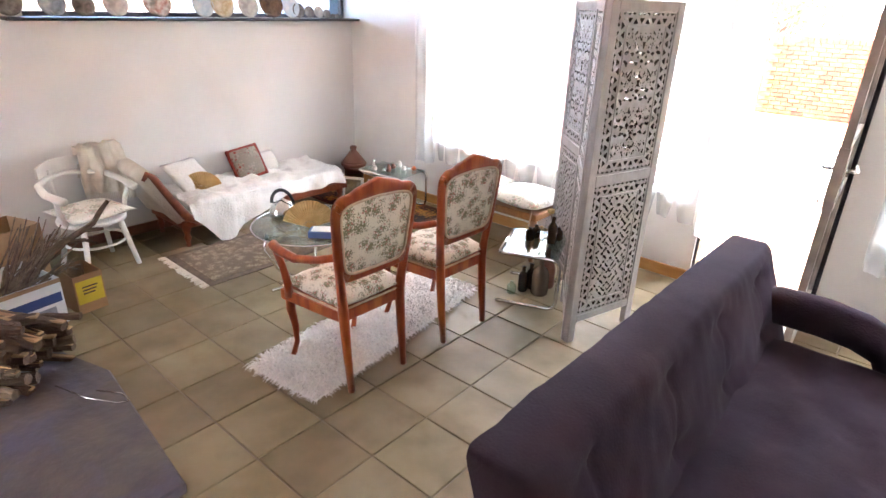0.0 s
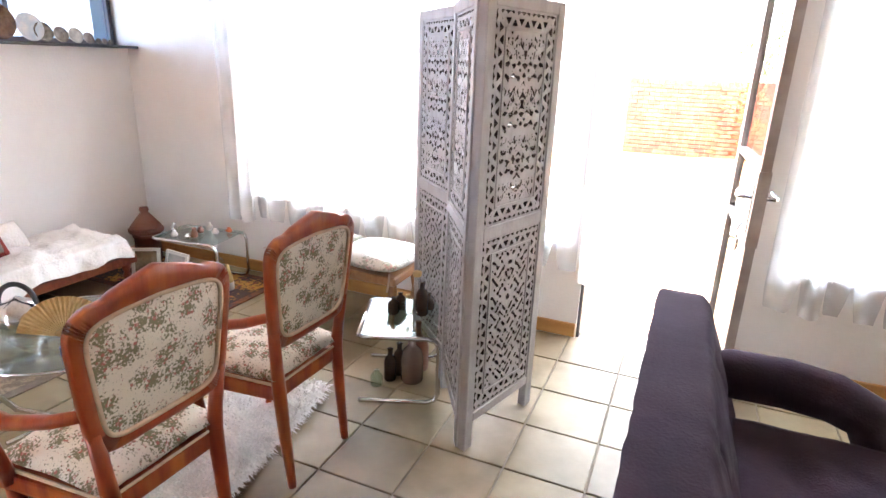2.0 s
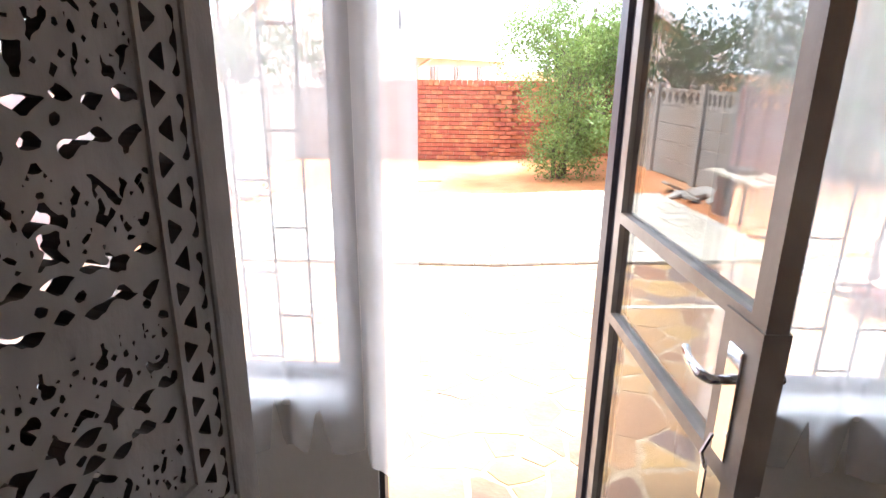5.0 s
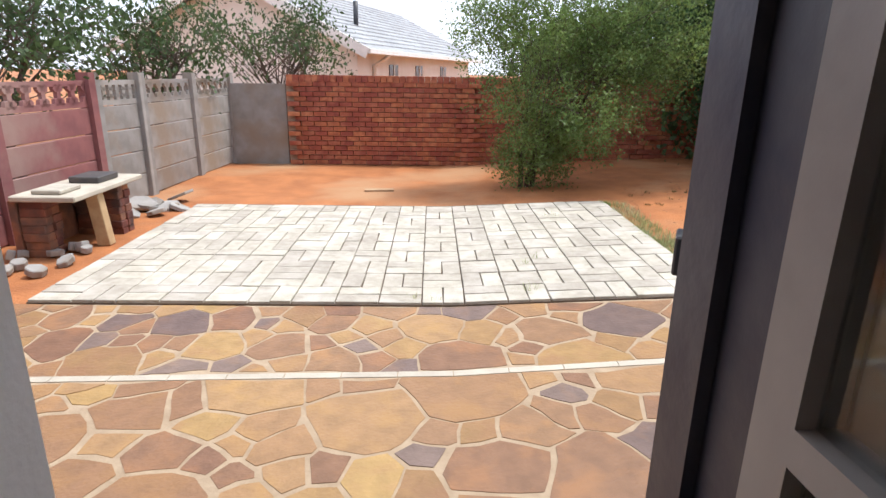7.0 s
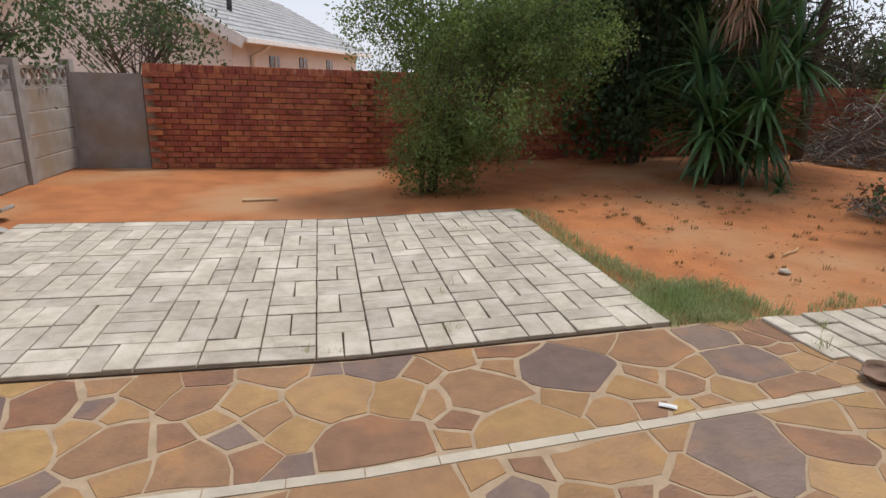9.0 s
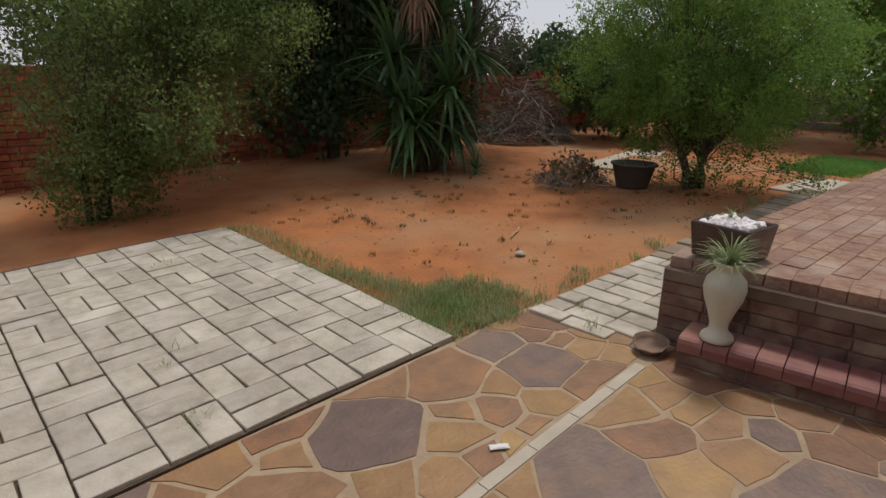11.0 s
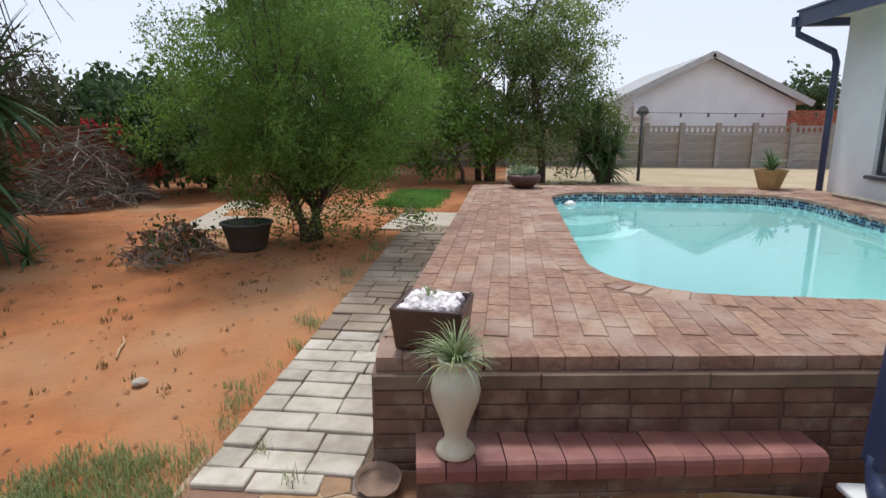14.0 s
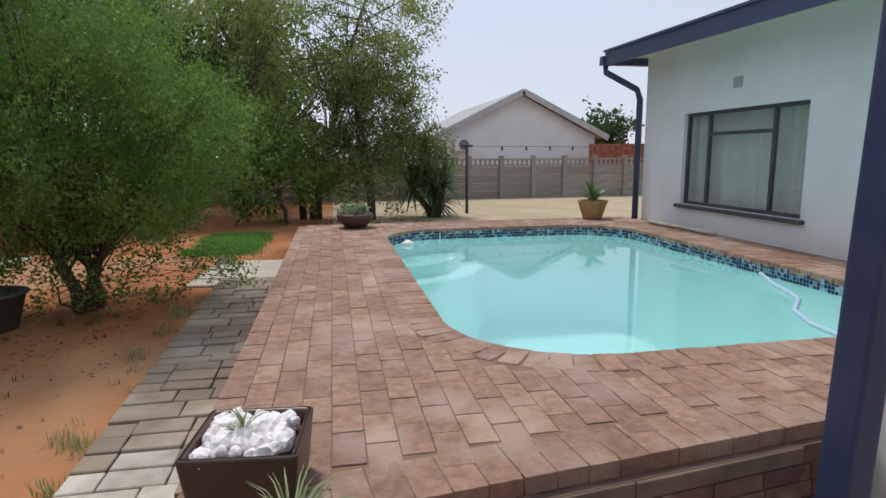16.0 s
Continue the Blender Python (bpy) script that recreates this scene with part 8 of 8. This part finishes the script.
part("grille", lathe(bmesh.new(), [(0.16, 0), (0.17, 0.004), (0.17, 0.01), (0.15, 0.012)], 20), mat("grille_grey", (0.2, 0.2, 0.2), None, 9, 0.6), ac, "round grille", at=pose(-0.423, 2.02, 1.65, 0, -90, 0))


# ---- pieces: floor tiles ----
def piece(name, me, parent, m):
    ob = new(name, me)
    ob.matrix_basis = m
    ob.parent = parent
    return ob


P = 0.325


def tile_bm(x0, x1, y0, y1):
    bm = bmesh.new()
    gz = 0.003
    a = [(x0, y0), (x1, y0), (x1, y1), (x0, y1)]
    lo = [bm.verts.new((x, y, -0.01)) for x, y in a]
    mi = [bm.verts.new((x, y, -0.003)) for x, y in a]
    hi = [bm.verts.new((x + (gz if x == x0 else -gz), y + (gz if y == y0 else -gz), 0)) for x, y in a]
    for p, q in ((lo, mi), (mi, hi)):
        for k in range(4):
            bm.faces.new((p[k], p[(k + 1) % 4], q[(k + 1) % 4], q[k]))
    bm.faces.new(hi)
    return bm


whole = mesh_of("tile", tile_bm(0.0035, P - 0.0035, 0.0035, P - 0.0035), TILE)
rest = bmesh.new()
r = random.Random(2)
for i in range(-12, 12):
    for j in range(-20, 3):
        x, y = -0.289 + P * i, 3.515 + P * j
        x0, x1, y0, y1 = max(x, XW) - x, min(x + P, XE) - x, max(y, YS) - y, min(y + P, YN + 0.0) - y
        if x1 - x0 < 0.03 or y1 - y0 < 0.03:
            continue
        near = -3.8 < x < 1.6 and y > 0.2
        full = x1 - x0 > P - 1e-6 and y1 - y0 > P - 1e-6 and x0 == 0 and y0 == 0
        if near:
            me = whole if full else mesh_of("tile", tile_bm(x0 + 0.005, x1 - 0.005, y0 + 0.005, y1 - 0.005), TILE)
            piece("tile", me, floor, pose(x, y, r.uniform(-0.0012, 0.0004), r.uniform(-0.12, 0.12), r.uniform(-0.12, 0.12)))
        else:
            box(rest, x + x0 + 0.005, x + x1 - 0.005, y + y0 + 0.005, y + y1 - 0.005, -0.01, -0.001)
tagged(part("far_tiles", rest, TILE, floor), kind="stuff")

# ---- pieces: crazy paving ----
FLAGTONES = [mat("flag_" + nm, c, tuple(v * 0.78 for v in c), 10, 0.44, 0.5, c3=d, scale3=5.5, vary=0.18, bscale=45, rough2=0.66, world_space=True)
             for nm, c, d in (("tan", (0.325, 0.178, 0.082), (0.34, 0.185, 0.072)), ("ochre", (0.36, 0.21, 0.080), (0.30, 0.16, 0.070)), ("brown", (0.26, 0.136, 0.070), (0.31, 0.152, 0.066)), ("plum", (0.185, 0.122, 0.098), (0.225, 0.132, 0.085)))]
r = random.Random(77)


def warped(x, y, ya, yb2):
    """Hewn edges: every joint wanders the same way for both its stones."""
    dx = 0.05 * noise.noise((x * 2.4, y * 2.4, 3.0)) + 0.016 * noise.noise((x * 11, y * 11, 1.0))
    dy = 0.05 * noise.noise((x * 2.4, y * 2.4, 9.0)) + 0.016 * noise.noise((x * 11, y * 11, 6.0))
    y = min(max(y + dy, ya), yb2)
    k = (y - ya) / (yb2 - ya)
    return x + dx, y + 0.038 * (x - 1.4) * (k if ya < 5 else 1 - k)


for ya, yb2 in ((YN + WT + 0.005, 6.280), (6.345, 7.195)):
    sites, tries = [], 0
    while tries < 4000:
        tries += 1
        p = (r.uniform(-4.4, 3.0), r.uniform(ya, yb2), r.choice((0.10, 0.16, 0.23, 0.30, 0.37)))
        if all(math.hypot(p[0] - q[0], p[1] - q[1]) > 0.62 * (p[2] + q[2]) for q in sites):
            sites.append(p)
    cells = []
    for p in sites:
        cell = [(-4.4, ya), (3.0, ya), (3.0, yb2), (-4.4, yb2)]
        for q in sites:
            k = math.hypot(p[0] - q[0], p[1] - q[1])
            if 0 < k < 1.5:
                # the larger stone takes more of the gap
                w = 0.5 * (p[2] - q[2]) / (p[2] + q[2]) * 0.8
                cell = clip_cell(cell, (p[0] + 2 * w * (q[0] - p[0]), p[1] + 2 * w * (q[1] - p[1])), q)
        cells.append(cell)
    for cell in cells:
        if len(cell) < 3:
            continue
        cell = shrink(cell, r.choice((0.004, 0.007, 0.011, 0.018)))
        if len(cell) < 3:
            continue
        out = []
        for a, b in zip(cell, cell[1:] + cell[:1]):
            L_ = math.hypot(b[0] - a[0], b[1] - a[1])
            n = max(1, int(L_ / 0.07))
            for q in range(n):
                s = (q + (0.03 if q == 0 and L_ > 0.1 else 0)) / n
                out.append(warped(a[0] + (b[0] - a[0]) * s, a[1] + (b[1] - a[1]) * s, ya, yb2))
                if q == n - 1 and L_ > 0.1:
                    out.append(warped(a[0] + (b[0] - a[0]) * 0.985, a[1] + (b[1] - a[1]) * 0.985, ya, yb2))
        cx, cy = sum(c[0] for c in out) / len(out), sum(c[1] for c in out) / len(out)
        bm = bmesh.new()
        top = r.uniform(0.0, 0.0022)
        hi = [bm.verts.new((x - cx, y - cy, slope(x) - slope(cx) + top)) for x, y in out]
        lo = [bm.verts.new((x - cx, y - cy, slope(x) - slope(cx) - 0.02)) for x, y in out]
        bm.faces.new(hi)
        for a in range(len(out)):
            b = (a + 1) % len(out)
            bm.faces.new((lo[a], lo[b], hi[b], hi[a]))
        tone = r.choices(FLAGTONES, (5, 3, 6, 3))[0]
        piece("flagstone", mesh_of("flagstone", bm, tone), paving, pose(cx, cy, slope(cx)))

# ---- pieces: terrace pavers in basket weave ----
B = 0.301
half = mesh_of("paver", block(-B / 4 + 0.005, B / 4 - 0.005, -B / 2 + 0.004, B / 2 - 0.004, -0.045, 0, 0.003), PAVER)
broad = mesh_of("paver", block(-B / 2 + 0.006, B / 2 - 0.006, -B / 2 + 0.006, B / 2 - 0.006, -0.045, 0, 0.006), PAVER)
r = random.Random(6)
for i in range(16):
    for j in range(10):
        cx, cy = -2.45 + B * i, 7.365 + B * j
        z = 0.026
        fall = -math.degrees(math.atan((slope(cx + 0.1) - slope(cx - 0.1)) / 0.2))
        gap = 0.0 if i < 8 else 0.004
        flat = (i + j) % 2 == 0 if i >= 8 else (j % 3 == 0) != (i % 4 == 1)
        for s in (-1, 1):
            jit = [r.uniform(-0.3, 0.3), r.uniform(-0.5, 0.5), r.uniform(-1.5, 1.5) * (2.2 if i == 7 else 1 if i > 7 else 0.5)]
            if i == 7:
                jit[0], jit[1] = jit[0] * 4, jit[1] * 4
            if flat:
                piece("paver", half, terrace, pose(cx, cy + s * B / 4, slope(cx) + z + r.uniform(-0.004, 0.003), jit[0] + fall, jit[1] * 0.6, 90 + jit[2]))
            else:
                piece("paver", half, terrace, pose(cx + s * B / 4, cy, slope(cx + s * B / 4) + z + r.uniform(-0.004, 0.003), jit[0], jit[1] * 0.6 + fall, jit[2]))

# path of pavers beside the deck
path_bed = setting("path", sheared(block(2.83, 7.9, 6.47, 7.16, -0.10, 0.0)), bpy.data.materials["joint_sand"], "narrow path of cement pavers beside the deck", "paving")
# Far pavers: soil stain and the tree's shade are both put into this colour.
SOILSHADE = mat("soil_and_shade_paver", (0.29, 0.225, 0.168), (0.22, 0.165, 0.12), 5, 0.9, 0.3, c3=(0.36, 0.30, 0.235), scale3=2.0, vary=0.16, bscale=40, world_space=True)
x = 2.79
row = 0
while x < 7.7:
    w = r.choice((0.13, 0.15, 0.155, 0.20))
    n = 2 if row % 5 == 3 else 3
    y = 6.50
    shares = (0.48, 0.52) if n == 2 else r.choice(((0.20, 0.45, 0.35), (0.34, 0.42, 0.24), (0.30, 0.30, 0.40)))
    for k in range(n):
        h = 0.66 * shares[k]
        if not (x < 2.9 and k == 0):
            me = mesh_of("paver", block(-w / 2 + 0.004, w / 2 - 0.004, -h / 2 + 0.004, h / 2 - 0.004, -0.045, 0, 0.005), SOILSHADE if x > 4.2 + r.uniform(-0.15, 0.15) else PAVER)
            piece("paver", me, path_bed, pose(x + w / 2, y + h / 2, slope(x + w / 2) + 0.016 + r.uniform(-0.006, 0.006), r.uniform(-0.8, 0.8), r.uniform(-1.2, 0.2), r.uniform(-2.2, 2.2)))
        y += h
    x += w
    row += 1

# ---- pieces: deck bricks, coping, front wall and step ----
BL, BW = 0.222, 0.112
brickme = mesh_of("brick", block(-BL / 2 + 0.003, BL / 2 - 0.003, -BW / 2 + 0.002, BW / 2 - 0.002, -0.06, 0, 0.0015), DECK)
copeme = mesh_of("coping_brick", block(-BL / 2 + 0.004, BL / 2, -BW / 2 + 0.003, BW / 2 - 0.003, -0.06, 0, 0.004), DECK)
FA = math.degrees(math.atan2(FRONT[1][1] - FRONT[0][1], FRONT[1][0] - FRONT[0][0])) + 90
rest = bmesh.new()
r = random.Random(8)


def in_pool(x, y, grow):
    x0, x1, y0, y1 = POOLX[0] - grow, POOLX[1] + grow, POOLY[0] - grow, POOLY[1] + grow
    if not (x0 < x < x1 and y0 < y < y1):
        return False
    rr_ = PR + grow
    cx, cy = min(max(x, x0 + rr_), x1 - rr_), min(max(y, y0 + rr_), y1 - rr_)
    return math.hypot(x - cx, y - cy) < rr_


# edge course along the front, then rows running along the deck
k = 0
while True:
    d = BW * (k + 0.5)
    y = FRONT[0][1] - d * math.cos(radians(FA))
    if y < 4.12:
        break
    piece("brick", brickme, deck, pose(front_x(y) + BL / 2 - 0.016, y, DZ - 0.001 + r.uniform(-0.0015, 0.0015), r.uniform(-0.5, 0.5), r.uniform(-0.4, 0.4), FA + r.uniform(-1, 1)))
    k += 1
count = 0
for j in range(46):
    y = 6.405 - BW * j - 0.0
    if y < 1.55:
        break
    for i in range(-1, 32):
        x = front_x(min(max(y, 3.0), 6.46)) + BL * 1.5 + 0.004 + BL * i + (BL / 2 if j % 2 else 0) - (BL if j % 2 else 0)
        if j % 2 and i == -1:
            continue
        if i < 0 or x + BL / 2 > 9.88 or in_pool(x, y, 0.20):
            continue
        if y < 4.1 and x < front_x(4.0) + 0.2:
            continue
        z = DZ + r.uniform(-0.002, 0.0015)
        if count < 290 and x < 7.0 and y > 3.2:
            piece("brick", brickme, deck, pose(x, y, z, r.uniform(-0.6, 0.6), r.uniform(-0.5, 0.5), r.uniform(-0.8, 0.8)))
            count += 1
        else:
            box(rest, x - BL / 2 + 0.005, x + BL / 2 - 0.005, y - BW / 2 + 0.003, y + BW / 2 - 0.003, DZ - 0.06, z)
tagged(part("far_bricks", rest, DECKS, deck), kind="stuff")
o = pool_outline(0.105, 14)
L = [0.0]
for a, b in zip(o, o[1:] + o[:1]):
    L.append(L[-1] + math.hypot(b[0] - a[0], b[1] - a[1]))
n = int(L[-1] / BW)
for k in range(n):
    d = L[-1] * (k + 0.5) / n
    i = max(q for q in range(len(o)) if L[q] <= d)
    a, b = o[i], o[(i + 1) % len(o)]
    t = (d - L[i]) / max(L[i + 1] - L[i], 1e-6)
    ang = math.degrees(math.atan2(b[1] - a[1], b[0] - a[0])) + 90
    piece("coping_brick", copeme, pool, pose(a[0] + (b[0] - a[0]) * t, a[1] + (b[1] - a[1]) * t, DZ + 0.002 + r.uniform(-0.002, 0.002), 0, r.uniform(-0.5, 0.5), ang + r.uniform(-1, 1)))
# front wall courses
wb1 = mesh_of("brick", block(-0.103, 0.103, -0.05, 0.05, -0.0305, 0.0305, 0.004), WALLBRICK)
wb2 = mesh_of("brick", block(-0.345, 0.345, -0.050, 0.050, -0.0305, 0.0305, 0.003), mat("grey_cement_brick", (0.235, 0.175, 0.125), (0.165, 0.12, 0.09), 7, 0.9, 0.4, vary=0.15))
ux, uy = FRONT[1][0] - FRONT[0][0], FRONT[1][1] - FRONT[0][1]
LN = math.hypot(ux, uy)
ux, uy = ux / LN, uy / LN
bm = bmesh.new()
m = Matrix(((ux, uy, 0, FRONT[0][0]), (uy, -ux, 0, FRONT[0][1]), (0, 0, 1, 0), (0, 0, 0, 1)))
box(bm, 0.0, LN, -0.08, 0.046, -0.35, DZ - 0.062, m)
frontwall = setting("deck_wall", bm, mat("dark_earthy_mortar", (0.20, 0.125, 0.092), (0.14, 0.09, 0.07), 10, 0.95, 0.5), "weathered clay brick retaining wall of the pool deck", "wall")
wang = math.degrees(math.atan2(uy, ux))
for c in range(9):
    z = DZ - 0.095 - 0.066 * c
    me, w = (wb2, 0.694) if c == 0 else (wb1, 0.212)
    s = w / 2 if c % 2 or c == 0 else w * 0.55
    while s < LN - 0.02:
        d = min(s, LN - w / 2)
        piece("brick", me, frontwall, pose(FRONT[0][0] + ux * d - uy * 0.006 * -1, FRONT[0][1] + uy * d, z, r.uniform(-0.5, 0.5), 0, wang + r.uniform(-0.6, 0.6)))
        s += w
# bullnose step
S0, S1 = Vector((2.79, 6.24, 0)), Vector((3.05, 4.65, 0))
sd = (S1 - S0).normalized()
sn = Vector((-sd.y, sd.x, 0))
sang = math.degrees(math.atan2(sd.y, sd.x))
step = thing("brick_step", "brick step with rounded maroon bullnose bricks below the deck", "step", kind="structure")
ln = (S1 - S0).length
m = Matrix(((sd.x, sn.x, 0, S0.x), (sd.y, sn.y, 0, S0.y), (0, 0, 1, 0), (0, 0, 0, 1)))
part("core", box(bmesh.new(), 0.004, ln - 0.004, 0.017, 0.30, -0.3, STEPZ - 0.07, m), bpy.data.materials["dark_earthy_mortar"], step)
bm = bmesh.new()
prof = [(0.0, -0.075), (-0.002, -0.03), (0.006, -0.012), (0.02, -0.002), (0.045, 0.0), (0.26, 0.0), (0.26, -0.075)]
bwid = ln / 14
a = [bm.verts.new((-bwid / 2 + 0.0025, y, z)) for y, z in prof]
b = [bm.verts.new((bwid / 2 - 0.0025, y, z)) for y, z in prof]
for k in range(len(prof)):
    q = (k + 1) % len(prof)
    bm.faces.new((a[k], a[q], b[q], b[k]))
bm.faces.new(a)
bm.faces.new(b[::-1])
bull = mesh_of("bullnose_brick", bm, BULLNOSE)
for k in range(14):
    p = S0 + sd * bwid * (k + 0.5)
    piece("bullnose_brick", bull, step, pose(p.x, p.y, STEPZ + r.uniform(-0.003, 0.003), 0, 0, sang + r.uniform(-0.6, 0.6)))
for c in range(4):
    z = STEPZ - 0.075 - 0.034 - 0.066 * c
    s = 0.11 if c % 2 else 0.0
    while s < ln + 0.05:
        d = min(max(s, 0.11), ln - 0.11)
        p = S0 + sd * d + sn * 0.062
        piece("brick", wb1, step, pose(p.x, p.y, z, 0, 0, sang + r.uniform(-0.5, 0.5)))
        s += 0.212

# ---- pieces: boundary wall bricks ----
fb = mesh_of("brick", block(-0.106, 0.106, -0.03, 0.03, -0.036, 0.036, 0.003), BRICK)
sb_ = mesh_of("brick", block(-0.05, 0.05, -0.06, 0.06, -0.055, 0.055, 0.004), BRICK)
rest = bmesh.new()
r = random.Random(15)
for c in range(17):
    z = -0.12 + 0.083 * c
    if z > 1.22:
        break
    x = -2.32 + (0.11 if c % 2 else 0.0)
    while x < 17.3:
        y = 13.775 + r.uniform(-0.004, 0.004)
        pil = abs((x + 2.6) % 3.1 - 0.15) < 0.16
        if pil:
            y -= 0.06
        if x < 1.6:
            piece("brick", fb, brickwall, pose(x + 0.11, y, z, 0, 0, r.uniform(-0.5, 0.5)))
        else:
            box(rest, x + 0.004, x + 0.216, y - 0.03, y + 0.03, z - 0.036, z + 0.036)
        x += 0.222
tagged(part("far_bricks", rest, BRICKS, brickwall), kind="stuff")
rest = bmesh.new()
x = -2.32
while x < 17.4:
    if x < 3.0:
        piece("brick", sb_, brickwall, pose(x + 0.052, 13.80, 1.30, 0, r.uniform(-0.6, 0.6), 0))
    else:
        box(rest, x + 0.003, x + 0.102, 13.74, 13.86, 1.245, 1.355)
    x += 0.107
tagged(part("far_coping", rest, BRICKS, brickwall), kind="stuff")
